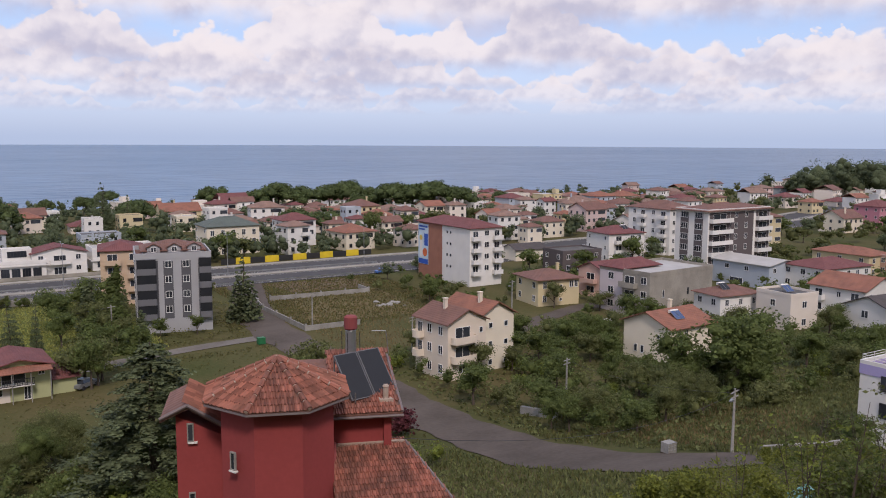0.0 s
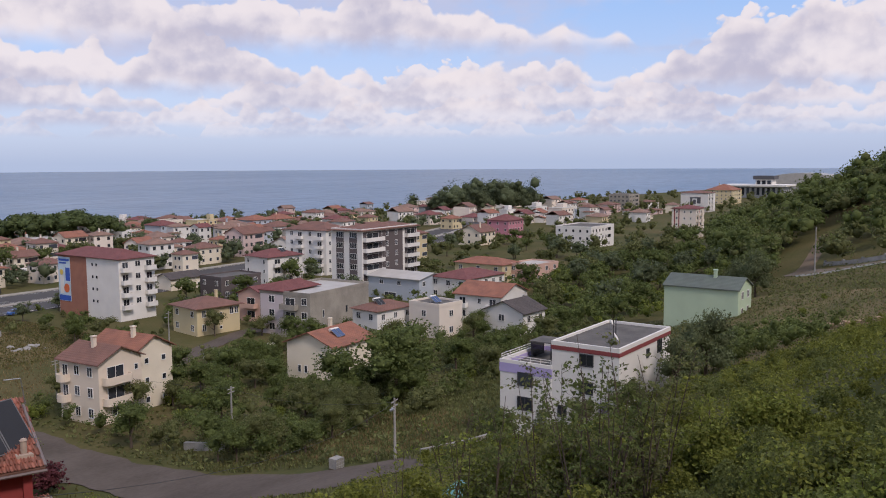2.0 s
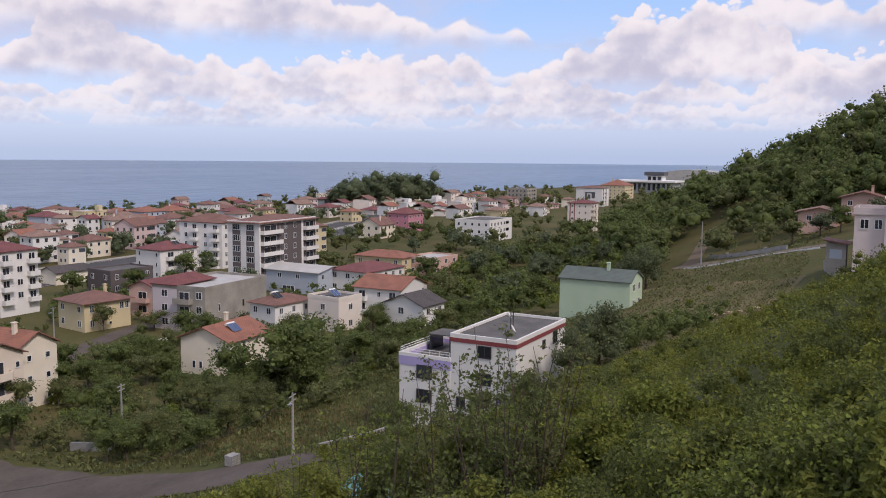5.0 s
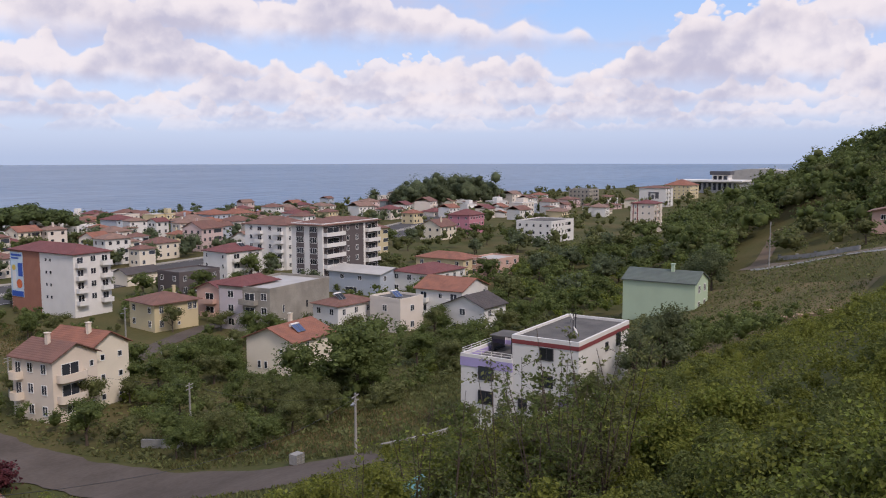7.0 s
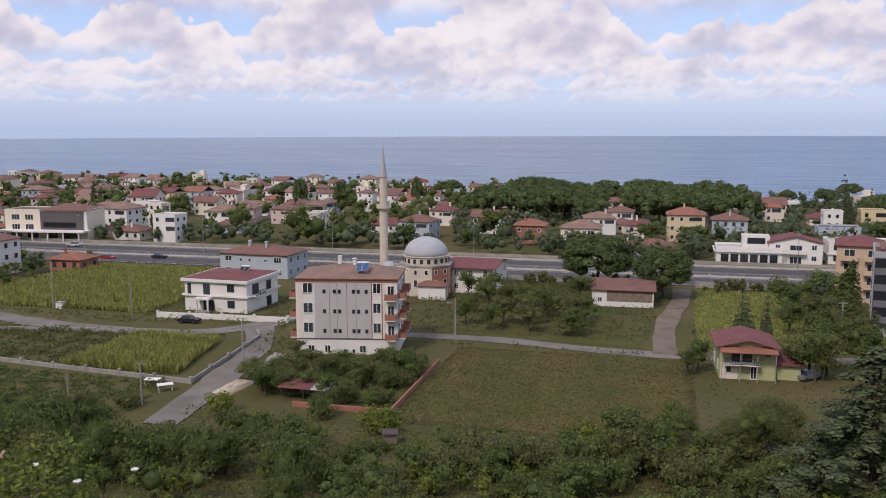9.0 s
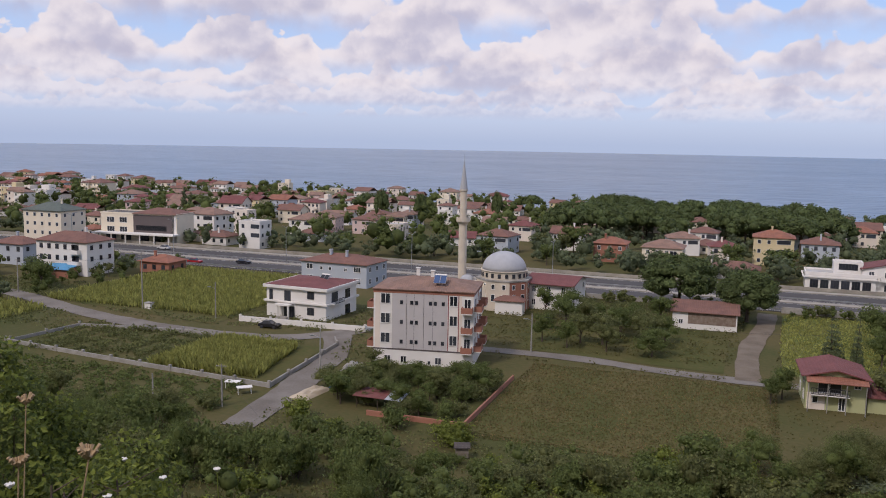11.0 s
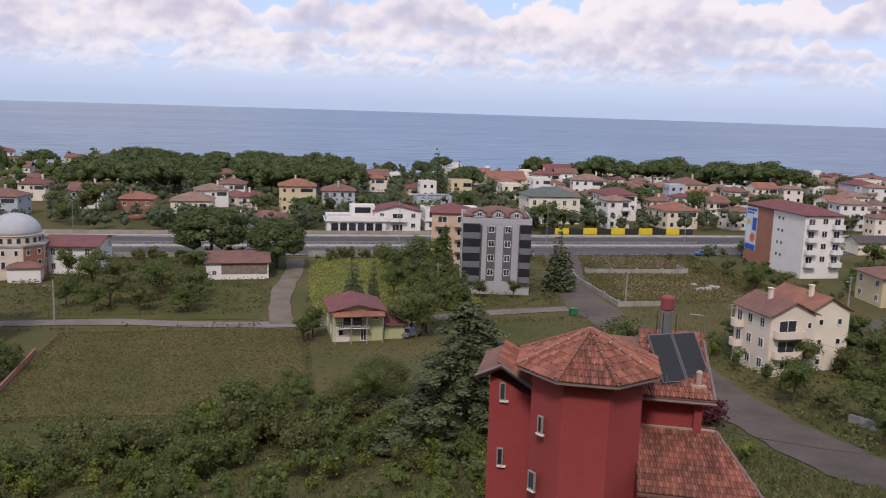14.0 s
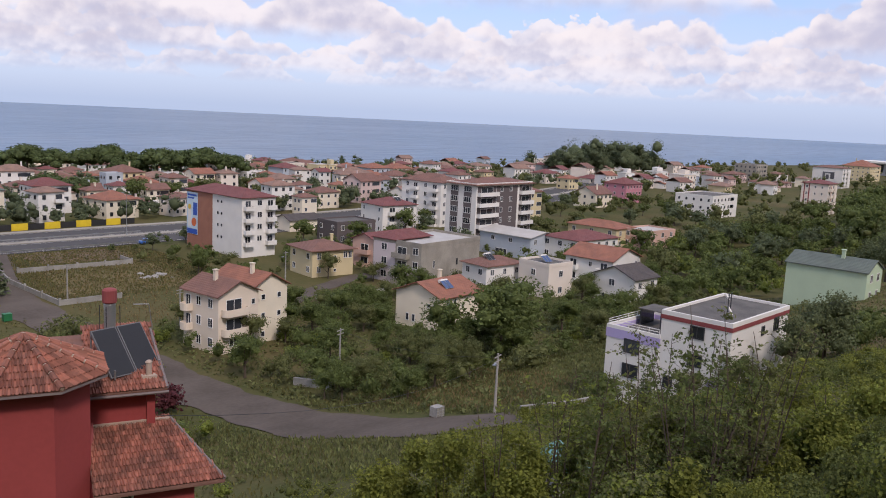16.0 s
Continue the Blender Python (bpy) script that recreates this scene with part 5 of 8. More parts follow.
def fill_street(n, x0, x1, y0, y1, seed, floors=(1, 2, 2, 2, 3), size=(8, 12)):
    rnd = random.Random(seed)
    made = 0
    for _ in range(n * 6):
        x, y = rnd.uniform(x0, x1), rnd.uniform(y0, y1)
        if y > coast(x) - 22 or y < 248 + bend(x) and x < 440:
            continue
        w = rnd.uniform(*size)
        if not clear(x, y, w * 0.52):
            continue
        look_ = (w * rnd.uniform(0.75, 1.0), rnd.choice(floors), rnd.choice(FAR_WALLS), rnd.choice(FAR_ROOFS), rnd.choice(("hip", "hip", "gable")), rnd.uniform(-14, 14))
        if look_[3] is ROOF_W:
            look_ = (*look_[:4], "flat", look_[5])
        if math.hypot(x, y) > 395:
            TAKEN.append((x, y, w * 0.6))
            DISTANT.append((x, y, w, *look_))
        else:
            far_house(x, y, w, *look_, rnd)
        made += 1
        if made >= n:
            break


fill_street(290, -640, -130, 246, 545, 3, floors=(1, 2, 2, 3), size=(6.5, 14))
fill_street(40, -150, 60, 270, 490, 4, floors=(1, 1, 2, 2))
fill_street(130, 90, 330, 252, 460, 5, floors=(1, 2, 2, 2, 3), size=(6.5, 14))
fill_street(80, 330, 640, 200, 410, 6)


def distant_houses():
    """The houses nearest the shore, too far to tell apart singly, in one mesh."""
    mats = list(dict.fromkeys(FAR_WALLS + FAR_ROOFS)) + [FRAME_W, GLASS]
    b = Build()
    rnd = random.Random(41)
    for x, y, w, d, floors, wall, roofmat, kind, yaw in DISTANT:
        n, h = len(b.v), floors * 2.9
        blocks = [(0.0, 0.0, w, d, floors)]
        if rnd.random() < 0.5:
            blocks.append((rnd.choice((-1, 1)) * w * 0.42, -d * 0.3, w * 0.55, d * 0.7, max(1, floors - rnd.choice((0, 1)))))
        for bx, by, bw, bd, fl_ in blocks:
            h = fl_ * 2.9
            b.box(bx, by, -1.5, bw, bd, h + 1.5, mats.index(wall))
            if kind == "flat":
                b.box(bx, by, h, bw + 0.3, bd + 0.3, 0.35, mats.index(wall))
                b.box(bx, by, h + 0.35, bw - 0.3, bd - 0.3, 0.06, mats.index(roofmat))
                if rnd.random() < 0.5:
                    b.box(bx + bw * 0.2, by + bd * 0.1, h + 0.35, bw * 0.4, bd * 0.5, 2.4, mats.index(wall))
            else:
                r = roof_build(kind, bw, bd, h + 0.1, 0.5, (0.2 if kind == "hip" else 0.24) * min(bw, bd))
                off = len(b.v)
                b.v += [(p[0] + bx, p[1] + by, p[2]) for p in r.v]; b.f += [tuple(off + i for i in f) for f in r.f]; b.s += [mats.index(roofmat)] * len(r.f)
            for fl in range(fl_):
                nw = max(2, int(bw / 2.8))
                for i in range(nw):
                    u = bx - bw / 2 + 1.4 + (bw - 2.8) * i / (nw - 1)
                    b.box(u, by - bd / 2, fl * 2.9 + 0.95, 1.1, 0.1, 1.3, len(mats) - 2)
                    b.box(u, by - bd / 2, fl * 2.9 + 1.03, 0.94, 0.16, 1.14, len(mats) - 1)
                if fl and rnd.random() < 0.6:
                    b.box(bx + rnd.uniform(-0.2, 0.2) * bw, by - bd / 2 - 0.6, fl * 2.9 - 0.15, bw * 0.45, 1.2, 1.05, mats.index(wall))
        m = pose(x, y, ground_z(x, y), 0, 0, yaw)
        b.v[n:] = [tuple(m @ Vector(v)) for v in b.v[n:]]
    solo("distant_houses", b, mats, "many small tiled-roof houses along the shore", "houses", kind="stuff")


distant_houses()

# ---- plants ----
def leaf_cloud(lobes, count, size, rng, flat=0.3, shell=(0.55, 1.06)):
    """Leaf quads scattered through rounded lobes (x, y, z, rx, ry, rz). Returns vertices; four a leaf."""
    lobes = np.array(lobes, float)
    weight = np.prod(lobes[:, 3:], 1) ** (2 / 3)
    pick = rng.choice(len(lobes), count, p=weight / weight.sum())
    d = rng.normal(size=(count, 3))
    d /= np.linalg.norm(d, axis=1)[:, None]
    d[:, 2] = np.where(d[:, 2] < -0.5, -d[:, 2], d[:, 2])
    r = rng.uniform(*shell, size=(count, 1))
    c = lobes[pick, :3] + d * lobes[pick, 3:] * r
    nrm = d * 0.8 + rng.normal(size=(count, 3)) * 0.7
    nrm[:, 2] += flat
    return quads(c, nrm, size * rng.uniform(0.6, 1.3, count), rng)


def quads(c, nrm, s, rng, long=1.5):
    n = len(c)
    nrm = nrm / np.linalg.norm(nrm, axis=1)[:, None]
    a = np.cross(nrm, rng.normal(size=(n, 3)))
    a /= np.linalg.norm(a, axis=1)[:, None]
    b_ = np.cross(nrm, a)
    a, b_ = a * (s / 2)[:, None] * long, b_ * (s / 2)[:, None]
    bow = nrm * (s * 0.18)[:, None]
    return np.stack([c - a, c - b_ + bow, c + a, c + b_ + bow], 1).reshape(-1, 3)


def ball(detail):
    bm = bmesh.new()
    bmesh.ops.create_icosphere(bm, subdivisions=detail, radius=1.0)
    v = np.array([p.co[:] for p in bm.verts])
    f = np.array([[p.index for p in q.verts] for q in bm.faces])
    bm.free()
    return v, f


BALLS = {d: ball(d) for d in (1, 2)}


def hearts(lobes, rng, detail=1, size=0.8):
    """The shaded inside of a crown: an uneven lump in each lobe, which the outer leaves cover. Returns vertices and triangles."""
    bv, bf = BALLS[detail]
    vs, fs, n = [], [], 0
    for l in lobes:
        l = np.array(l, float)
        r = size * rng.uniform(0.8, 1.16, (len(bv), 1))
        vs.append(l[:3] + bv * l[3:] * r)
        fs.append(bf + n)
        n += len(bv)
    return np.concatenate(vs), np.concatenate(fs)


def leaf_mesh(name, verts, material, inner=()):
    """Leaves of four corners each, and the inner lumps as triangles."""
    me = bpy.data.meshes.new(name)
    n = len(verts) // 4
    every, index, start, total = [verts], [np.arange(n * 4)], [np.arange(0, n * 4, 4)], [np.full(n, 4)]
    nv, nl = n * 4, n * 4
    for v, f in inner:
        every.append(v); index.append(f.ravel() + nv)
        start.append(nl + np.arange(0, len(f) * 3, 3)); total.append(np.full(len(f), 3))
        nv, nl = nv + len(v), nl + len(f) * 3
    index, start, total = np.concatenate(index).astype(np.int32), np.concatenate(start).astype(np.int32), np.concatenate(total).astype(np.int32)
    me.vertices.add(nv); me.vertices.foreach_set("co", np.concatenate(every).astype(np.float32).ravel())
    me.loops.add(nl); me.loops.foreach_set("vertex_index", index)
    me.polygons.add(len(start)); me.polygons.foreach_set("loop_start", start)
    me.polygons.foreach_set("loop_total", total)
    me.polygons.foreach_set("use_smooth", total == 3)
    me.update(calc_edges=True)
    me.materials.append(material)
    return me


def trunk_mesh(h, r, limbs, rng):
    b = Build()
    lean = rng.uniform(-0.06, 0.06, 2) * h
    pts = [Vector((lean[0] * t * t, lean[1] * t * t, -0.4 + (h + 0.4) * t)) for t in (0, 0.35, 0.7, 1.0)]
    for i in range(3):
        b.tube(pts[i], pts[i + 1], r * (1 - 0.28 * i), r * (1 - 0.28 * (i + 1)), 7)
    for end in limbs:
        a = pts[1].lerp(pts[3], rng.uniform(0.1, 0.9))
        b.tube(a, Vector(end), r * 0.4, r * 0.12, 5)
    return b.mesh("trunk", BARK)


def broad_kind(seed, h, r, count, size, material, low=0.25):
    rng = np.random.default_rng(seed)
    lobes = []
    for i in range(9):
        a, q = 2 * math.pi * (i / 9 + rng.uniform(-0.05, 0.05)), rng.uniform(0.25, 0.68) * r
        z = h * rng.uniform(low + 0.15, 0.86)
        s = r * rng.uniform(0.32, 0.55)
        lobes.append((q * math.cos(a), q * math.sin(a), z, s, s * rng.uniform(0.8, 1.2), s * rng.uniform(0.65, 0.95)))
    lobes.append((0, 0, h * 0.62, r * 0.55, r * 0.55, h * 0.34))
    crown = leaf_mesh("crown", leaf_cloud(lobes, count, size, rng, 0.3, (0.5, 1.2)), material, [hearts(lobes, rng, 1, 0.56)])
    return trunk_mesh(h * 0.6, 0.035 * h, [l[:3] for l in lobes[:6]], rng), crown


def umbrella_kind(seed, h, r, count, size):
    rng = np.random.default_rng(seed)
    lobes = []
    for i in range(20):
        a, q = rng.uniform(0, 2 * math.pi), r * math.sqrt(rng.uniform(0, 0.75))
        s = r * rng.uniform(0.28, 0.42)
        lobes.append((q * math.cos(a), q * math.sin(a), h * (0.84 - 0.30 * (q / r) ** 2) - rng.uniform(0, 0.2) * h, s, s, s * 0.8))
    return trunk_mesh(h * 0.8, 0.03 * h, [l[:3] for l in lobes[:8]], rng), leaf_mesh("crown", leaf_cloud(lobes, count, size, rng, 0.6, (0.75, 1.1)), LEAF_P, [hearts(lobes, rng, 1, 0.86)])


def round_pine_kind(seed, h, r, count, size):
    """A stone pine: a deep rounded dome of close lobes on a short trunk."""
    rng = np.random.default_rng(seed)
    lobes = []
    for i in range(60):
        d = rng.normal(size=3)
        d /= np.linalg.norm(d)
        d[2] = abs(d[2]) if d[2] < -0.55 else d[2]
        s = r * rng.uniform(0.2, 0.3)
        lobes.append((r * 0.76 * d[0], r * 0.76 * d[1], h * (0.55 + 0.30 * d[2]), s, s, s * 0.8))
    return trunk_mesh(h * 0.6, 0.04 * h, [l[:3] for l in lobes[:9]], rng), leaf_mesh("crown", leaf_cloud(lobes, count, size, rng, 0.5, (0.8, 1.1)), LEAF_P, [hearts(lobes, rng, 1, 0.86)])


def cone_kind(seed, h, r, count, size, material, tiers=11, droop=0.25):
    """Tiers of flat boughs round a straight stem."""
    rng = np.random.default_rng(seed)
    lobes = []
    for k in range(tiers):
        t = k / (tiers - 1)
        rr = r * (1 - t) ** 0.85 + 0.15
        n = max(3, int(7 * (1 - t) + 2))
        a0 = rng.uniform(0, 6.28)
        for i in range(n):
            a = a0 + 2 * math.pi * i / n
            q = rr * rng.uniform(0.45, 0.72)
            lobes.append((q * math.cos(a), q * math.sin(a), h * (0.10 + 0.88 * t) - droop * q, rr * 0.42 + 0.1, rr * 0.42 + 0.1, 0.16 * rr + h * 0.018))
    return trunk_mesh(h * 0.95, 0.022 * h, [], rng), leaf_mesh("crown", leaf_cloud(lobes, count, size, rng, 0.7), material)


def cedar_kind(seed, h, r):
    """Long drooping boughs of uneven length in open tiers round a straight stem."""
    rng = np.random.default_rng(seed)
    b = Build()
    b.path([(0, 0, -0.4), (0.05, 0, h * 0.4), (0, 0.05, h * 0.75), (0, 0, h)], [0.24, 0.17, 0.09, 0.015], 8)
    lobes = []
    for k in range(64):
        t = (k / 63) ** 0.9
        reach = (r * (1 - t) ** 0.8 + 0.25) * rng.uniform(0.6, 1.15)
        a = k * 2.4 + rng.uniform(-0.4, 0.4)
        z = h * (0.07 + 0.9 * t)
        tip = Vector((reach * math.cos(a), reach * math.sin(a), z - 0.18 * reach))
        bow = Vector((reach * 0.5 * math.cos(a), reach * 0.5 * math.sin(a), z + 0.12 * reach))
        for u in (0.45, 0.7, 0.95):
            q = bow.lerp(tip, (u - 0.5) * 2) if u > 0.5 else Vector((0, 0, z)).lerp(bow, u * 2)
            wide = 0.3 + 0.2 * reach * (1.15 - u * 0.6)
            lobes.append((*q, wide, wide, 0.12 + 0.05 * reach))
    crown = leaf_mesh("crown", leaf_cloud(lobes, 15000, 0.15, rng, 0.9, (0.3, 1.15)), LEAF_D, [hearts(lobes, rng, 1, 0.6)])
    return b.mesh("trunk", BARK), crown


def column_kind(seed, h, r, count, size, material):
    rng = np.random.default_rng(seed)
    lobes = [(rng.uniform(-0.2, 0.2) * r, rng.uniform(-0.2, 0.2) * r, h * (0.12 + 0.8 * k / 8), r * (1.0 - 0.75 * (k / 8) ** 2), r * (1.0 - 0.75 * (k / 8) ** 2), h * 0.1) for k in range(9)]
    return trunk_mesh(h * 0.9, 0.02 * h, [], rng), leaf_mesh("crown", leaf_cloud(lobes, count, size, rng, 0.3, (0.75, 1.1)), material, [hearts(lobes, rng, 1, 0.82)])


def bush_kind(seed, h, r, count, size, material):
    rng = np.random.default_rng(seed)
    lobes = []
    for i in range(8):
        a, q = rng.uniform(0, 6.28), rng.uniform(0.1, 0.7) * r
        s = r * rng.uniform(0.3, 0.5)
        lobes.append((q * math.cos(a), q * math.sin(a), h * rng.uniform(0.3, 0.75), s, s, h * rng.uniform(0.22, 0.34)))
    lobes.append((0, 0, h * 0.35, r * 0.8, r * 0.8, h * 0.4))
    b = Build()
    for l in lobes[:6]:
        b.tube((l[0] * 0.15, l[1] * 0.15, -0.3), (l[0] * 0.8, l[1] * 0.8, l[2]), 0.05, 0.015, 5)
    return b.mesh("stem", BARK), leaf_mesh("crown", leaf_cloud(lobes, count, size, rng, 0.3, (0.5, 1.25)), material, [hearts(lobes, rng, 1, 0.55)])


KINDS = {
    "broad": [broad_kind(11, 7, 3.6, 1700, 0.23, LEAF_A), broad_kind(12, 7, 3.2, 1500, 0.23, LEAF_C), broad_kind(13, 7, 3.9, 1700, 0.24, LEAF_A), broad_kind(14, 7, 3.0, 1400, 0.23, LEAF_A), broad_kind(15, 7, 3.4, 1500, 0.23, LEAF_C)],
    "near_broad": [broad_kind(19, 7, 3.6, 5200, 0.13, LEAF_A), broad_kind(20, 7, 3.3, 5200, 0.13, LEAF_C)],
    "far_broad": [broad_kind(16, 7, 3.6, 460, 0.42, LEAF_A), broad_kind(17, 7, 3.2, 420, 0.42, LEAF_C), broad_kind(18, 7, 3.4, 420, 0.42, LEAF_HAZE)],
    "umbrella": [umbrella_kind(21, 12, 6.5, 1300, 0.55), umbrella_kind(22, 12, 6.0, 1200, 0.55)],
    "cone": [cone_kind(31, 12, 3.6, 5200, 0.28, LEAF_D), cone_kind(32, 12, 3.0, 1500, 0.5, LEAF_D, 13)],
    "cedar": [cedar_kind(33, 12, 4.4)],
    "column": [column_kind(41, 11, 1.5, 900, 0.33, LEAF_D), column_kind(42, 11, 1.9, 900, 0.33, LEAF_A)],
    "bush": [bush_kind(51, 2.4, 1.9, 800, 0.17, LEAF_A), bush_kind(52, 2.4, 1.7, 700, 0.18, LEAF_B), bush_kind(53, 2.4, 2.1, 850, 0.17, LEAF_C), bush_kind(54, 2.4, 1.8, 750, 0.18, LEAF_B)],
    "roundpine": [round_pine_kind(81, 12, 7.4, 9000, 0.34), round_pine_kind(82, 12, 7.0, 8500, 0.34)],
    "shrub": [bush_kind(91, 2.4, 1.9, 1150, 0.135, LEAF_A), bush_kind(92, 2.4, 1.7, 1050, 0.13, LEAF_A), bush_kind(93, 2.4, 2.0, 1150, 0.135, LEAF_C)],
    "willow": [broad_kind(61, 7, 3.2, 3000, 0.2, LEAF_W, 0.1)],
    "oleander": [bush_kind(71, 2.4, 1.8, 900, 0.2, LEAF_R)],
}
TALL = {"near_broad": 7, "cedar": 12, "far_broad": 7, "roundpine": 12, "shrub": 2.4, "broad": 7, "umbrella": 12, "cone": 12, "column": 11, "bush": 2.4, "willow": 7, "oleander": 2.4}
NAMES = {"near_broad": ("tree", "leafy broadleaf tree with a dark green crown", "tree"), "cedar": ("conifer", "large spreading conifer with drooping layered boughs", "conifer"), "far_broad": ("tree", "leafy broadleaf tree with a dark green crown", "tree"), "roundpine": ("pine_tree", "broad round stone pine with a dense green crown", "pine tree"), "shrub": ("bush", "dense fine-leaved green shrub on the bank", "bush"), "broad": ("tree", "leafy broadleaf tree with a dark green crown", "tree"), "umbrella": ("pine_tree", "umbrella pine with a broad flat green crown", "pine tree"),
         "cone": ("conifer", "dark green conifer with tiered boughs", "conifer"), "column": ("cypress", "tall narrow dark green cypress", "cypress"),
         "bush": ("bush", "dense green bush on rough grass", "bush"), "willow": ("tree", "pale grey-green leafy tree", "tree"), "oleander": ("bush", "reddish flowering bush beside the lane", "bush")}
HOUSES = [(o.matrix_world.translation.x, o.matrix_world.translation.y, o) for o in scene.objects if o.type == "EMPTY"]
FOOT = []
for hx, hy, o in HOUSES:
    wall = next((c for c in o.children if c.name.startswith("wall")), None)
    if wall:
        bb = [v.co for v in wall.data.vertices]
        FOOT.append((o.matrix_world.inverted(), max(v.x for v in bb), max(v.y for v in bb)))
LANES = [((70, 206), (60, 172), 4), ((60, 172), (56.5, 96), 4.6), ((56.5, 96), (54.8, 70), 4.8), ((54.8, 70), (58, 50), 5.0), ((197, 43), (236, 46), 3), ((199, 45), (171, 13), 3.5), ((171, 13), (140, 8), 3), ((-60, 142), (57, 146), 3.5), ((3, 200), (0, 140), 3.4),
         # last one: no lane, a gap that shows the camera the cream house's base
         ((-230, 165), (-113, 134.5), 3.4), ((-113, 134.5), (-74, 140), 3.6), ((-74, 143), (-61, 78), 3.4), ((95, 128), (128, 140), 3), ((101, 88), (107, 93), 3)]


FEET = np.array([(*m.inverted().translation[:2], m.row[0][0], m.row[0][1], m.row[1][0], m.row[1][1], hx, hy) for m, hx, hy in FOOT])
LANE = np.array([(a[0], a[1], c[0] - a[0], c[1] - a[1], q) for a, c, q in LANES], float)


def free(x, y, r=1.0):
    """True where no house, lane or carriageway stands."""
    if 203 - r < y - bend(x) < 238 + r:
        return False
    dx, dy = x - FEET[:, 0], y - FEET[:, 1]
    if np.any((np.abs(dx * FEET[:, 2] + dy * FEET[:, 3]) < FEET[:, 6] + r) & (np.abs(dx * FEET[:, 4] + dy * FEET[:, 5]) < FEET[:, 7] + r)):
        return False
    u = np.clip(((x - LANE[:, 0]) * LANE[:, 2] + (y - LANE[:, 1]) * LANE[:, 3]) / (LANE[:, 2] ** 2 + LANE[:, 3] ** 2), 0, 1)
    return not np.any(np.hypot(x - LANE[:, 0] - u * LANE[:, 2], y - LANE[:, 1] - u * LANE[:, 3]) < LANE[:, 4] + r * 0.5)


def plant(kind, x, y, h, wide=1.0, rnd=random.Random(7), which=None, z=None):
    if kind == "broad" and math.hypot(x, y) > 190:
        kind, which = "far_broad", None
    elif kind == "broad" and math.hypot(x, y) < 112 and h > 5:
        kind, which = "near_broad", None
    name, label, category = NAMES[kind]
    trunk, crown = KINDS[kind][which if which is not None else rnd.randrange(len(KINDS[kind]))]
    s = h / TALL[kind]
    root = thing(name, Matrix.LocRotScale((x, y, ground_z(x, y) if z is None else z), Euler((0, 0, rnd.uniform(0, 6.28))), (s * wide, s * wide, s)), label, category, category + "s")
    part(trunk.name.split(".")[0], trunk, None, root)
    part("crown", crown, None, root)
    return root


def grove(kind, n, x0, x1, y0, y1, h0, h1, seed, gap=1.5, wide=(0.85, 1.25), keep=None):
    rnd = random.Random(seed)
    made = []
    for _ in range(n * 8):
        x, y = rnd.uniform(x0, x1), rnd.uniform(y0, y1)
        h = rnd.uniform(h0, h1)
        if y > coast(x) - 8 or not free(x, y, gap) or (keep and not keep(x, y)):
            continue
        if any((x - a) ** 2 + (y - c) ** 2 < (0.28 * (h + q)) ** 2 for a, c, q in made):
            continue
        plant(kind, x, y, h, rnd.uniform(*wide), rnd)
        made.append((x, y, h))
        if len(made) >= n:
            break


# single trees that stand out
for x, y, h, wide in SHORE_PINES:
    plant("umbrella", x, y, h, wide)
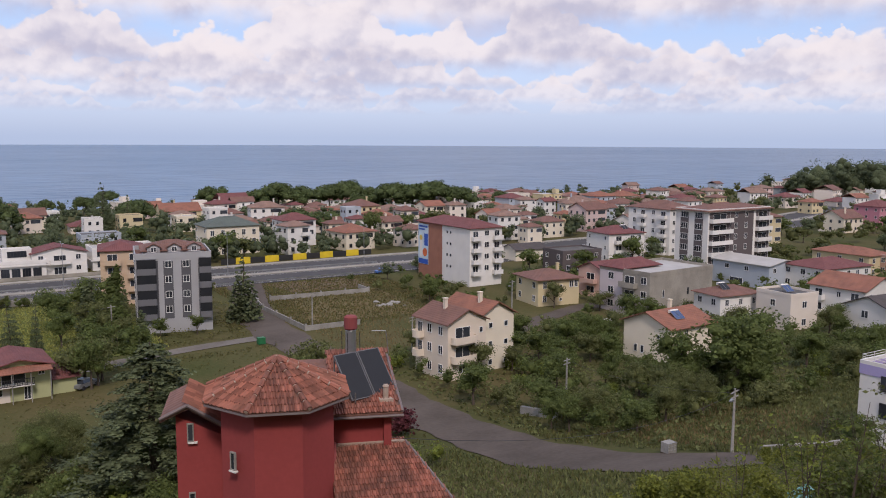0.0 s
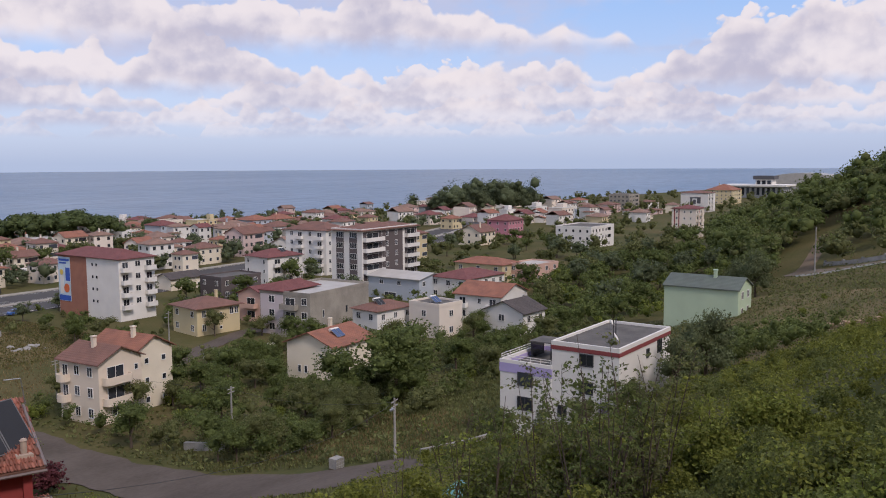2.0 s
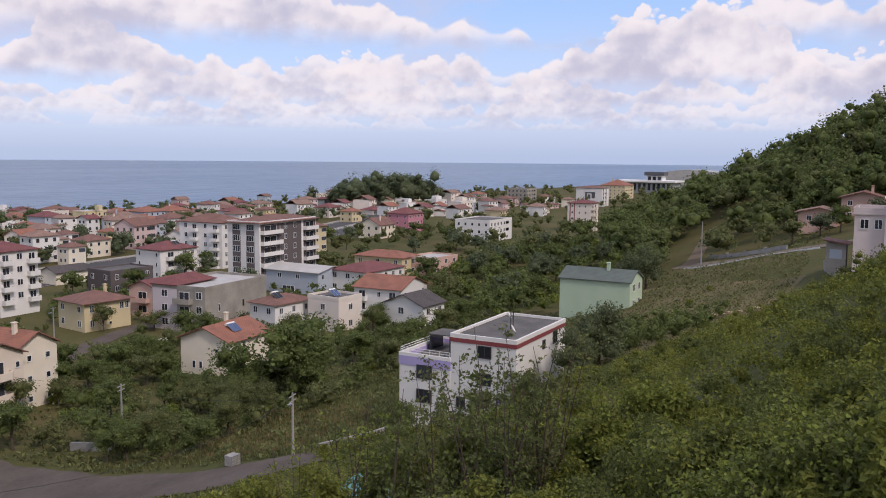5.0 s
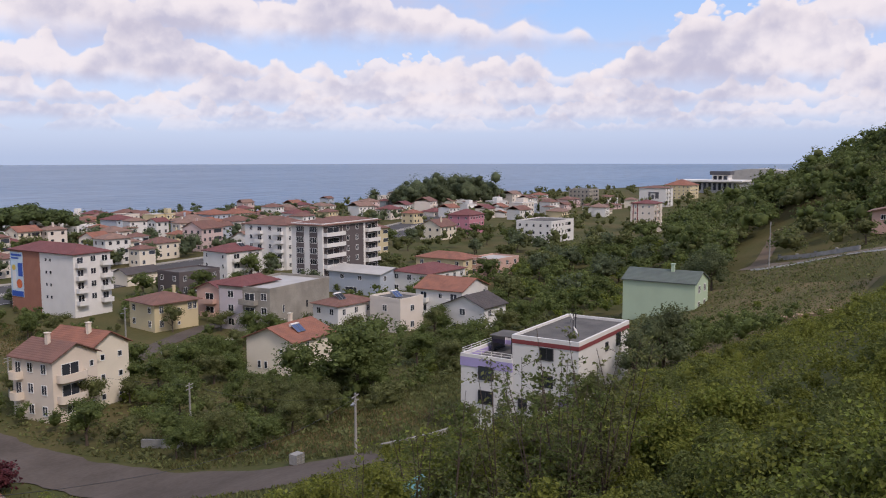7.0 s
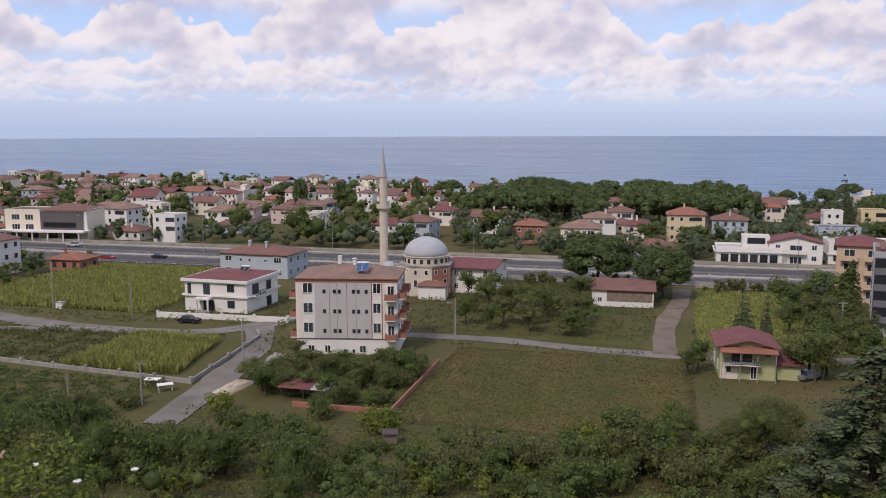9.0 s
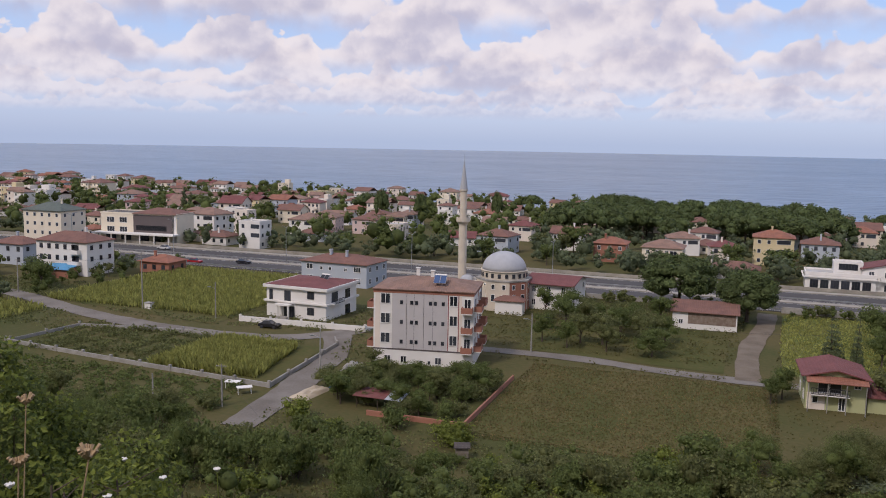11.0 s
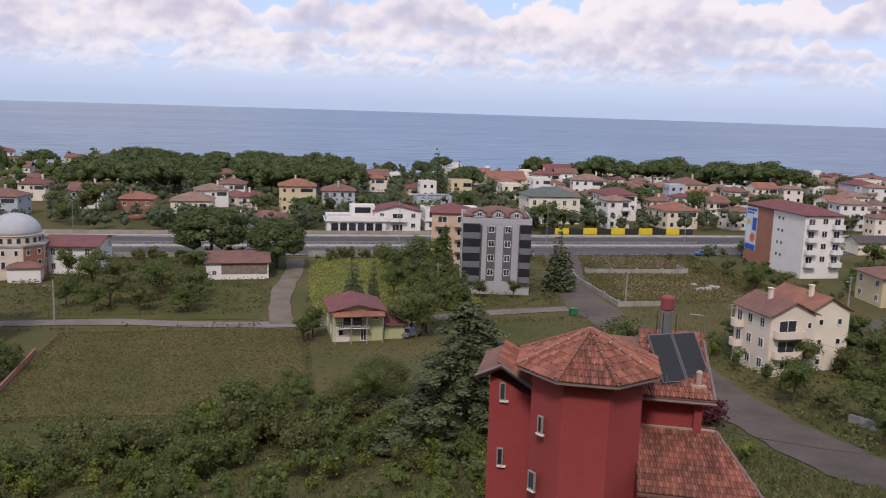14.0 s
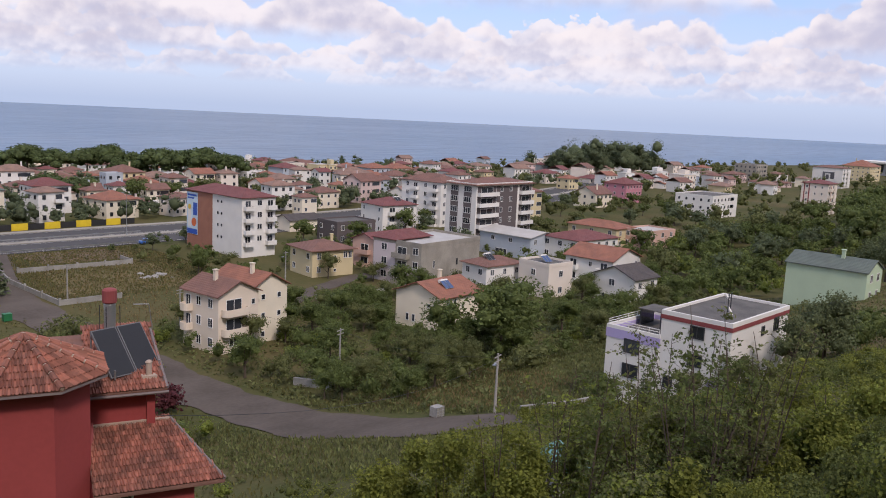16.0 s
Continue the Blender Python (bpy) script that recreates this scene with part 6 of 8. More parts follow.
for kind, x, y, h, wide, which in (
        ("cedar", 19.4, 86, 16.0, 1.75, 0), ("cone", 55.5, 164, 13, 1.1, 1), ("roundpine", -15.7, 195, 13.4, 1.05, 0), ("roundpine", -1.2, 189, 11.6, 1.0, 1), ("column", 30, 158, 9.5, 1.5, 1), ("column", 26.5, 164, 10.5, 1.5, 0), ("column", 32.5, 171, 12, 1.4, 1), ("column", 24.5, 150, 8, 1.6, 1), ("column", 33, 152, 6.5, 1.6, 0),
        ("cone", 12.1, 146.2, 11.0, 0.75, 0), ("cone", 15.6, 146, 11.4, 0.4, 0), ("cone", 58, 322, 21, 0.8, 0), ("cone", 68, 328, 16, 0.6, 1), ("broad", 29, 176, 9, 1.0, 0), ("broad", 26, 163, 7, 1.0, 1),
        ("broad", 29, 153, 6, 1.0, 4), ("cone", 33.5, 168, 10, 0.5, 1), ("broad", 92, 73, 10.5, 1.25, 0), ("broad", 99, 76, 10, 1.2, 3), ("broad", 87, 79, 8.5, 1.1, 0), ("broad", 73, 106, 5.5, 1.0, 1),
        ("column", -250, 330, 14, 1.0, 0), ("column", -246, 329, 12, 1.0, 0), ("willow", 172, 46, 9, 0.9, 0), ("willow", 176, 51, 8, 0.9, 0), ("broad", 189, 11.5, 5.6, 1.1, 0), ("broad", 193, 15.5, 5.0, 1.2, 0), ("broad", 190, 20.5, 5.6, 1.2, 0), ("broad", 195, 5.0, 4.6, 1.2, 0), ("broad", 10, 98, 6.0, 1.0, 0), ("broad", 14, 101.5, 5.5, 1.0, 0), ("broad", 6.5, 95.5, 5.2, 1.0, 0), ("willow", 84, 27, 7, 1.0, 0), ("willow", 79.5, 28.0, 5.5, 0.9, 0), ("cone", 71.2, 38.6, 5.2, 0.75, 0), ("broad", 69.5, 41.8, 3.8, 1.2, 0), ("broad", 72.5, 35.0, 3.4, 1.2, 1), ("broad", 75.0, 31.5, 3.6, 1.2, 0),
        ("oleander", 49, 88, 3.2, 1.1, 0), ("broad", 43.5, 86, 9.5, 0.85, 0), ("broad", 46.5, 90, 9.0, 0.85, 1), ("broad", 41, 91, 8.0, 0.9, 0), ("broad", 45, 97, 7.0, 1.0, 0), ("broad", 47, 110, 8, 1.0, 1), ("broad", 43, 105, 7, 1.0, 0), ("broad", 4.6, 131.5, 4.8, 1.0, 0), ("broad", 3.0, 128.5, 4.0, 1.0, 3), ("broad", 20.8, 129.5, 7.2, 0.8, 0), ("broad", 23, 133.5, 8.6, 0.8, 3), ("broad", 37.5, 157.5, 3.6, 1.0, 0), ("broad", 44, 156.5, 3.8, 1.0, 3), ("umbrella", 118, 290, 12, 1.3, 0), ("umbrella", 132, 296, 11, 1.2, 1),
        ("umbrella", -150, 330, 18, 0.35, 0), ("umbrella", -138, 345, 18, 0.3, 1), ("umbrella", -105, 350, 18, 0.3, 0), ("cone", 28, 118, 7, 0.7, 1), ("broad", 22, 131, 6, 1.0, 1)):
    plant(kind, x, y, h, wide, which=which)
grove("broad", 58, 62, 150, 66, 124, 3.4, 5.8, 101, 1.2)
grove("bush", 40, 62, 150, 58, 124, 1.6, 3.0, 102, 0.8)
grove("broad", 22, 160, 260, 66, 118, 6, 9, 103, 2)
grove("bush", 24, -70, 44, 88, 98, 1.8, 3.2, 104, 0.6, (1.0, 1.5))
grove("broad", 12, -8, 42, 84, 104, 4.0, 6.5, 105, 1)
grove("broad", 26, -60, -36, 103, 126, 2.6, 4.4, 106, 0.6)
grove("shrub", 26, -59, -36, 102, 125, 1.8, 3.4, 140, 0.4)
grove("broad", 22, -42, -14, 148, 180, 4, 6.5, 107, 1)
grove("broad", 8, 20, 31, 128, 182, 5, 8, 108, 1)
grove("umbrella", 42, -72, 32, 330, 440, 12, 16, 109, 2, (0.9, 1.2))
grove("broad", 18, -100, 90, 246, 300, 5, 10, 111, 1.5)
grove("broad", 20, 90, 330, 246, 330, 6, 10, 112, 1.5)
grove("umbrella", 22, -500, 330, 330, 500, 9, 14, 113, 2)
grove("broad", 34, 96, 240, 116, 202, 3.5, 7, 125, 1.2)
grove("broad", 40, 150, 330, 120, 250, 4, 8, 115, 1.5)
grove("broad", 16, -240, -150, 140, 200, 4, 7, 117, 1.5)
grove("broad", 10, -110, -66, 66, 100, 4, 6.0, 123, 1)
grove("bush", 12, 85, 150, 20, 62, 1.0, 1.8, 120, 1.0, (0.9, 1.5), keep=lambda x, y: y < 30 or y > 48)


def wood(name, n, region, h0, h1, leaves, size, seed, material, label):
    """A far wood: many crowns in one mesh."""
    rng = np.random.default_rng(seed)
    solid = h1 > 1.7
    if solid:
        leaves, size = int(leaves * (0.55 if name == "thicket" else 0.85)), size * (0.85 if name == "thicket" else 0.66)
    out, inner, made = [], [], 0
    while made < n:
        x, y = rng.uniform(region[0], region[1]), rng.uniform(region[2], region[3])
        if not region[4](x, y):
            continue
        h = rng.uniform(h0, h1)
        r = h * (rng.uniform(0.46, 0.6) if name == "hill_wood" else rng.uniform(0.36, 0.5))
        z = ground_z(x, y)
        lobes = [(x, y, z + h * 0.5, r * 0.75, r * 0.75, h * 0.38)]
        for i in range(6):
            a = rng.uniform(0, 6.28)
            q, e = r * rng.uniform(0.35, 0.9), r * rng.uniform(0.28, 0.5)
            lobes.append((x + q * math.cos(a), y + q * math.sin(a), z + h * rng.uniform(0.3, 0.88), e, e, e * rng.uniform(0.6, 1.1)))
        out.append(leaf_cloud(lobes, leaves, size, rng, 0.3, (0.55, 1.22) if solid else (0.55, 1.06)))
        if solid and math.hypot(x, y) > 48:
            inner.append(hearts(lobes[:4] if name == "thicket" else lobes[:6], rng, 1, 0.62 if name in ("thicket", "hill_wood") else 0.72))
        made += 1
    solo(name, leaf_mesh(name, np.concatenate(out), material, inner), None, label, "wood", kind="stuff")


def hill_wood(x, y):
    return (y < 104 - 0.12 * (x - 160)) and not (x < 178 + (y - 13) * 0.875 and -8 < y < 50) and not (160 < x < 178 and y > 30) and ground_z(x, y) > 12 and not (176 < x < 218 and 2 < y < 24) and free(x, y, 2)


wood("hill_wood", 820, (176, 440, -100, 110, hill_wood), 6, 10.5, 210, 0.8, 201, LEAF_A, "dense dark green wood over the eastern hill")
wood("hill_wood", 70, (214, 262, -12, 32, lambda x, y: free(x, y, 2)), 5, 9, 210, 0.8, 203, LEAF_A, "trees behind the terracotta house")
wood("hill_wood", 380, (176, 440, -100, 110, hill_wood), 5, 9.5, 210, 0.8, 202, LEAF_C, "dense dull green trees in the hill wood")
town = lambda x, y: y < coast(x) - 10 and free(x, y, 1.5)
wood("hedge", 190, (-320, 330, 241, 262, lambda x, y: free(x, y, 1.0)), 3.0, 7.5, 130, 0.6, 224, LEAF_HAZE, "line of dark hedges along the highway")
wood("hedge", 60, (-60, 62, 198, 203, lambda x, y: free(x, y, 0.5)), 1.5, 3.0, 110, 0.5, 225, LEAF_C, "scrub along the near side of the highway")
wood("town_trees", 420, (-540, -80, 244, 540, town), 6, 12, 110, 0.9, 203, LEAF_A, "many green garden trees between the western coastal houses")
wood("town_trees", 300, (-80, 100, 244, 470, town), 4, 9, 110, 0.8, 204, LEAF_HAZE, "green garden trees behind the highway")
wood("town_trees", 330, (100, 420, 244, 450, town), 4, 9, 100, 0.85, 205, LEAF_HAZE, "green garden trees between the eastern coastal houses")
wood("town_trees", 420, (240, 900, 100, 420, lambda x, y: town(x, y) and y > 92 + 0.02 * x), 4, 9, 110, 0.95, 206, LEAF_C, "scattered trees over the eastern plain")
grove_line = lambda x, y: abs((x - 455) * 0.78 + (y - 384)) < 15
wood("shore_grove", 17, (487, 508, 300, 392, grove_line), 13, 21, 620, 1.0, 207, LEAF_HAZE, "lower dark trees of the grove by the shore")
wood("shore_grove", 34, (512, 553, 290, 372, grove_line), 17, 28, 620, 1.0, 237, LEAF_HAZE, "tall dark grove by the shore")
low_land = lambda x, y: free(x, y, 0.8)
wood("hedge", 130, (94, 245, 112, 202, lambda x, y: free(x, y, 0.9)), 1.6, 4.2, 150, 0.36, 227, LEAF_A, "garden hedges and shrubs between the houses")
wood("hedge", 60, (94, 245, 112, 202, lambda x, y: free(x, y, 0.9)), 1.4, 3.4, 150, 0.34, 228, LEAF_C, "dull green garden shrubs between the houses")
wood("hedge", 70, (-235, -150, 140, 203, lambda x, y: free(x, y, 1.0)), 1.6, 4.5, 160, 0.4, 229, LEAF_A, "dark shrubs round the western roadside houses")
wood("hedge", 46, (-60, 60, 197, 203, lambda x, y: free(x, y, 0.4)), 1.4, 2.8, 140, 0.34, 230, LEAF_A, "low shrubs along the highway wall")
wood("town_trees", 90, (-760, -540, 300, 560, lambda x, y: y < coast(x) - 10), 5, 10, 110, 0.9, 231, LEAF_A, "trees along the western shore")
wood("thicket", 240, (156, 265, 62, 124, lambda x, y: free(x, y, 1.6)), 3.0, 6.0, 170, 0.5, 220, LEAF_A, "continuous dark scrub behind the mint house")
wood("thicket", 90, (156, 265, 62, 124, lambda x, y: free(x, y, 1.6)), 2.4, 5.0, 170, 0.45, 221, LEAF_B, "fresh green scrub behind the mint house")
wood("thicket", 46, (-22, -2, 2, 16, low_land), 0.7, 1.5, 620, 0.065, 222, LEAF_B, "fine green weeds beside the viewpoint")
wood("thicket", 90, (8, 26, -5, 9, low_land), 0.7, 1.3, 700, 0.055, 226, LEAF_T, "fine dark weeds beside the viewpoint")
wood("thicket", 150, (7, 26, -5, 9, low_land), 0.6, 1.3, 640, 0.05, 223, LEAF_S, "fine bright weeds beside the viewpoint")
wood("thicket", 150, (64, 150, 64, 122, lambda x, y: free(x, y, 1.6)), 2.2, 4.2, 330, 0.25, 218, LEAF_A, "overgrown dark thicket between the houses")
wood("thicket", 110, (64, 150, 62, 122, lambda x, y: free(x, y, 1.6)), 1.8, 3.6, 330, 0.24, 219, LEAF_C, "overgrown fresh green thicket between the houses")
wood("thicket", 210, (-112, 46, 60, 92, lambda x, y: low_land(x, y) and not (-70 < x < -54 and y > 76)), 2.2, 4.4, 290, 0.24, 208, LEAF_A, "dense dark thicket at the foot of the slope")
wood("thicket", 120, (-112, 46, 52, 90, lambda x, y: low_land(x, y) and not (-70 < x < -54 and y > 76)), 1.6, 3.2, 280, 0.22, 209, LEAF_B, "fresh green thicket at the foot of the slope")
wood("thicket", 120, (-60, -6, 8, 56, low_land), 1.6, 3.0, 420, 0.12, 210, LEAF_A, "dark leafy thicket below the viewpoint")
wood("thicket", 70, (-40, -6, 6, 40, low_land), 1.2, 2.4, 440, 0.10, 211, LEAF_B, "fresh leafy thicket below the viewpoint")
east_high = lambda x, y: low_land(x, y) and y < 0.34 * x + 1
wood("thicket", 100, (22, 66, -6, 24, east_high), 1.0, 1.9, 620, 0.085, 212, LEAF_S, "bright bramble thicket on the eastern slope")
wood("thicket", 26, (62, 100, -6, 12, east_high), 0.6, 1.1, 420, 0.13, 217, LEAF_S, "low bramble thicket on the upper slope")
wood("thicket", 60, (22, 66, -6, 24, east_high), 0.9, 1.9, 560, 0.09, 213, LEAF_T, "dark bramble thicket on the eastern slope")
east_low = lambda x, y: low_land(x, y) and y > 0.34 * x
wood("thicket", 80, (12, 74, 6, 46, east_low), 0.8, 1.6, 480, 0.11, 214, LEAF_S, "low fresh scrub above the lane")
wood("thicket", 60, (12, 74, 6, 46, east_low), 0.8, 1.8, 460, 0.11, 215, LEAF_T, "low dark scrub above the lane")
wood("thicket", 40, (88, 112, 18, 34, low_land), 2.0, 4.0, 360, 0.26, 216, LEAF_A, "dark bushes behind the white house")


def scatter_stuff(name, n, region, size, seed, material, label, upright=0.0, lift=0.0, long=1.5, category="undergrowth"):
    rng = np.random.default_rng(seed)
    pts = np.stack([rng.uniform(region[0], region[1], n * 3), rng.uniform(region[2], region[3], n * 3)], 1)
    clump = np.array([noise.noise((p[0] * 0.35, p[1] * 0.35, seed)) + 0.5 * noise.noise((p[0] * 1.3, p[1] * 1.3, seed)) for p in pts])
    ok = (clump > -0.08) & np.array([region[4](*p) for p in pts])
    pts, clump = pts[ok][:n], clump[ok][:n]
    z = height(pts[:, 0], pts[:, 1]) + rng.uniform(0.05, 1.0, len(pts)) * np.clip(0.25 + 1.6 * clump, 0.1, 1.6) * (1.0 if lift == 0 else lift)
    nrm = rng.normal(size=(len(pts), 3)); nrm[:, 2] = np.abs(nrm[:, 2]) + 0.5 - upright
    v = quads(np.stack([pts[:, 0], pts[:, 1], z], 1), nrm, size * rng.uniform(0.6, 1.4, len(pts)) * np.clip(np.hypot(pts[:, 0], pts[:, 1]) / 38.0, 0.4, 1.0), rng, long)
    solo(name, leaf_mesh(name, v, material), None, label, category, kind="stuff")


slope_e = lambda x, y: y < 46 and x + y > 16 and free(x, y, 0.3) and not (82 < x < 150 and 20 < y < 50)
scatter_stuff("undergrowth", 95000, (6, 100, -6, 46, slope_e), 0.10, 301, LEAF_S, "tangle of bramble and creeper leaves on the slope")
scatter_stuff("undergrowth", 36000, (6, 100, -6, 46, slope_e), 0.11, 302, LEAF_T, "dark leafy undergrowth on the slope")
near_e = lambda x, y: 4.5 < math.hypot(x, y) < 24
scatter_stuff("undergrowth", 24000, (3, 24, -6, 11, near_e), 0.11, 310, LEAF_S, "fine bramble leaves close to the viewpoint", lift=0.55)
scatter_stuff("undergrowth", 14000, (3, 24, -6, 11, near_e), 0.11, 311, LEAF_T, "fine dark leaves close to the viewpoint", lift=0.45)
slope_w = lambda x, y: y > 1 and free(x, y, 0.3)
scatter_stuff("undergrowth", 26000, (-60, 4, 2, 50, slope_w), 0.14, 303, LEAF_B, "bramble leaves on the western slope")
scatter_stuff("undergrowth", 20000, (-120, 44, 56, 98, slope_w), 0.22, 304, LEAF_C, "leafy undergrowth at the foot of the slope")
scatter_stuff("undergrowth", 16000, (60, 152, 50, 126, lambda x, y: free(x, y, 0.3)), 0.34, 305, LEAF_C, "weeds and low scrub between the houses")


def blades(name, n, region, h, seed, material, label, category="grass", width=0.10):
    """Upright grass or crop leaves, each a bent strip of four corners."""
    rng = np.random.default_rng(seed)
    pts = np.stack([rng.uniform(region[0], region[1], n), rng.uniform(region[2], region[3], n)], 1)
    pts = pts[np.array([region[4](*p) for p in pts])]
    m = len(pts)
    z = height(pts[:, 0], pts[:, 1])
    a = rng.uniform(0, 6.28, m)
    side = np.stack([np.cos(a), np.sin(a), np.zeros(m)], 1) * width
    hh = h * rng.uniform(0.5, 1.2, m)
    base = np.stack([pts[:, 0], pts[:, 1], z], 1)
    tip = base + np.stack([rng.normal(size=m) * 0.3 * hh, rng.normal(size=m) * 0.3 * hh, hh], 1)
    mid = base * 0.5 + tip * 0.5
    mid[:, 2] += 0.1 * hh
    v = np.stack([base, mid - side, tip, mid + side], 1).reshape(-1, 3)
    solo(name, leaf_mesh(name, v, material), None, label, category, kind="stuff")


# bearing and highest elevation of shrub tops, fitted to the camera's view
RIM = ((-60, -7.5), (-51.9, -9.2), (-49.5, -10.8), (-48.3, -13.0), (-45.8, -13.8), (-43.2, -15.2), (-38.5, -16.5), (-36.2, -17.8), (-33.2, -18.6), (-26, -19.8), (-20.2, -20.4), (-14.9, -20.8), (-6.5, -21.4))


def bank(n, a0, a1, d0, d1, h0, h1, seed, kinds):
    """Shrubs on the bank below the viewpoint, capped at RIM so the camera sees the plain."""
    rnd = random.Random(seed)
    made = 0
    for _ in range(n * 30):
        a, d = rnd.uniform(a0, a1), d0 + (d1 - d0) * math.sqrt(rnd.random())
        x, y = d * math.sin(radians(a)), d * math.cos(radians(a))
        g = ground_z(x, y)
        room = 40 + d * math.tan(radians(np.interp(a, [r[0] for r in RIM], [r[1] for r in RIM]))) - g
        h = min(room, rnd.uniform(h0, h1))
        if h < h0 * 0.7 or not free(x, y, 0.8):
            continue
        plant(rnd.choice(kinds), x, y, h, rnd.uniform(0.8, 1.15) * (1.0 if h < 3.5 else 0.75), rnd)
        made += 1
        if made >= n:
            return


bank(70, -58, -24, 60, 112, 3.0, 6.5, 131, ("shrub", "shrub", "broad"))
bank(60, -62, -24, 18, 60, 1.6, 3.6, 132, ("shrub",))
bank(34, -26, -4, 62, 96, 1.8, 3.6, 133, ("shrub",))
for x, y, h in ((-4.5, 82, 4.0), (-9, 80, 4.4), (-13, 84, 4.8), (-8, 86, 5.2), (-17, 82, 4.2), (2, 84, 4.4), (8, 84, 3.6), (11, 88, 4.2), (16, 92, 3.6), (5, 78, 3.2), (12, 78, 3.4), (19, 79, 3.6), (24, 82, 3.0), (-3.5, 88, 5.2), (-1.5, 90, 5.6), (-5.5, 87, 3.8), (0.5, 87, 3.6), (4.5, 94.5, 4.0), (13.5, 99, 3.6), (16, 97, 3.0)):
    plant("shrub", x, y, h, 0.8, random.Random(int(x * 10)))
open_land = lambda x, y: free(x, y, 0.2)
blades("grass", 16000, (-110, 150, 46, 90, lambda x, y: open_land(x, y) and not (-34 < x < 3 and 100 < y < 136)), 0.55, 401, LEAF_G, "long uncut grass on rough ground")
blades("grass", 4000, (90, 165, 14, 60, open_land), 0.28, 402, LEAF_DRY, "dry straw-coloured grass on the hillside", width=0.06)
blades("grass", 14000, (90, 165, 14, 60, open_land), 0.3, 413, LEAF_C, "olive grass on the hillside", width=0.06)
scatter_stuff("undergrowth", 7000, (120, 200, 14, 60, open_land), 0.3, 315, LEAF_C, "green weeds over the hill meadow")
blades("grass", 7000, (40, 62, 46, 78, open_land), 0.5, 403, LEAF_C, "tufts of green grass beside the lane")
blades("grass", 3000, (64, 84, 52, 70, open_land), 0.5, 404, LEAF_DRY, "brown dry weeds on the bank above the lane", width=0.07)
blades("grass", 12000, (62, 112, 44, 72, open_land), 0.55, 414, LEAF_C, "green weeds on the bank above the lane", width=0.07)
blades("maize", 12000, (-91, -69, 110, 130, lambda x, y: open_land(x, y)), 1.5, 405, LEAF_Y, "ripening yellow-green maize in a fenced plot", "maize", 0.16)
blades("maize", 20000, (-150, -101, 147, 197, open_land), 1.4, 406, LEAF_Y, "wide plot of yellow-green maize", "maize", 0.18)
blades("maize", 7000, (-200, -140, 118, 141, open_land), 1.4, 407, LEAF_Y, "strip of yellow-green maize by the lane", "maize", 0.18)
blades("grass", 9000, (5, 37, 147, 200, open_land), 0.5, 408, LEAF_Y, "tall yellow-green hay", "grass", 0.16)
blades("grass", 14000, (60, 104, 150, 204, open_land), 0.4, 409, LEAF_G, "rough grass over the building plots", "grass", 0.12)
blades("grass", 9000, (60, 104, 128, 204, open_land), 0.4, 410, LEAF_DRY, "dry stalks over the building plots", "grass", 0.1)
blades("grass", 20000, (-34, 4, 98, 137, open_land), 0.16, 411, LEAF_G, "short stubbly meadow grass", "grass", 0.12)
blades("grass", 8000, (-34, 4, 98, 137, open_land), 0.25, 412, LEAF_DRY, "dry stalks in the meadow", "grass", 0.1)
scatter_stuff("undergrowth", 10000, (-210, -62, 124, 168, lambda x, y: open_land(x, y) and not (-150 < x < -101 and y > 145) and not (-92 < x < -68 and y < 132)), 0.30, 308, LEAF_C, "weeds along the western lane")
scatter_stuff("undergrowth", 12000, (-60, 58, 138, 203, lambda x, y: open_land(x, y) and not (5 < x < 37 and y > 147)), 0.26, 309, LEAF_G, "rough weeds on the plots beside the highway")
scatter_stuff("undergrowth", 5000, (-34, 60, 94, 142, open_land), 0.2, 312, LEAF_G, "short tufts of meadow grass", lift=0.2)
scatter_stuff("undergrowth", 7000, (-121, -93, 111, 131, open_land), 0.26, 306, LEAF_C, "dark weeds in the fenced plot")
scatter_stuff("undergrowth", 9000, (-118, -67, 90, 107, open_land), 0.26, 307, LEAF_A, "rows of garden plants below the plot wall")

# ---- the red house with the tower ----
TILE_NEAR = surface("clay_tile", (0.32, 0.118, 0.08), (0.20, 0.09, 0.065), rough=0.85, scale=1.2, fine=9.0, bump=0.2, stain=0.45, per_object=0.36)
MORTAR = surface("roof_mortar", (0.42, 0.33, 0.27), (0.30, 0.22, 0.17), rough=0.95, scale=2.0, fine=9.0)
FASCIA = surface("grey_fascia", (0.20, 0.16, 0.155), (0.14, 0.11, 0.11), rough=0.8)


def tile_mesh():
    """A roll-topped clay tile, 0.25 by 0.42 m, its lower edge turned to the eaves."""
    b = Build()
    prof = [(-0.125, 0.006), (-0.085, 0.075), (-0.045, 0.015), (0.02, 0.012), (0.065, 0.08), (0.125, 0.006)]
    n = len(prof)
    b.v += [(x, 0.0, z + 0.02) for x, z in prof] + [(x, 0.42, z - 0.012) for x, z in prof] + [(x, 0.0, z - 0.012) for x, z in prof]
    for i in range(n - 1):
        b.f.append((i, i + 1, n + i + 1, n + i)); b.s.append(0)
        b.f.append((2 * n + i, 2 * n + i + 1, i + 1, i)); b.s.append(0)
    return b.mesh("tile", TILE_NEAR)


TILE_ME = tile_mesh()


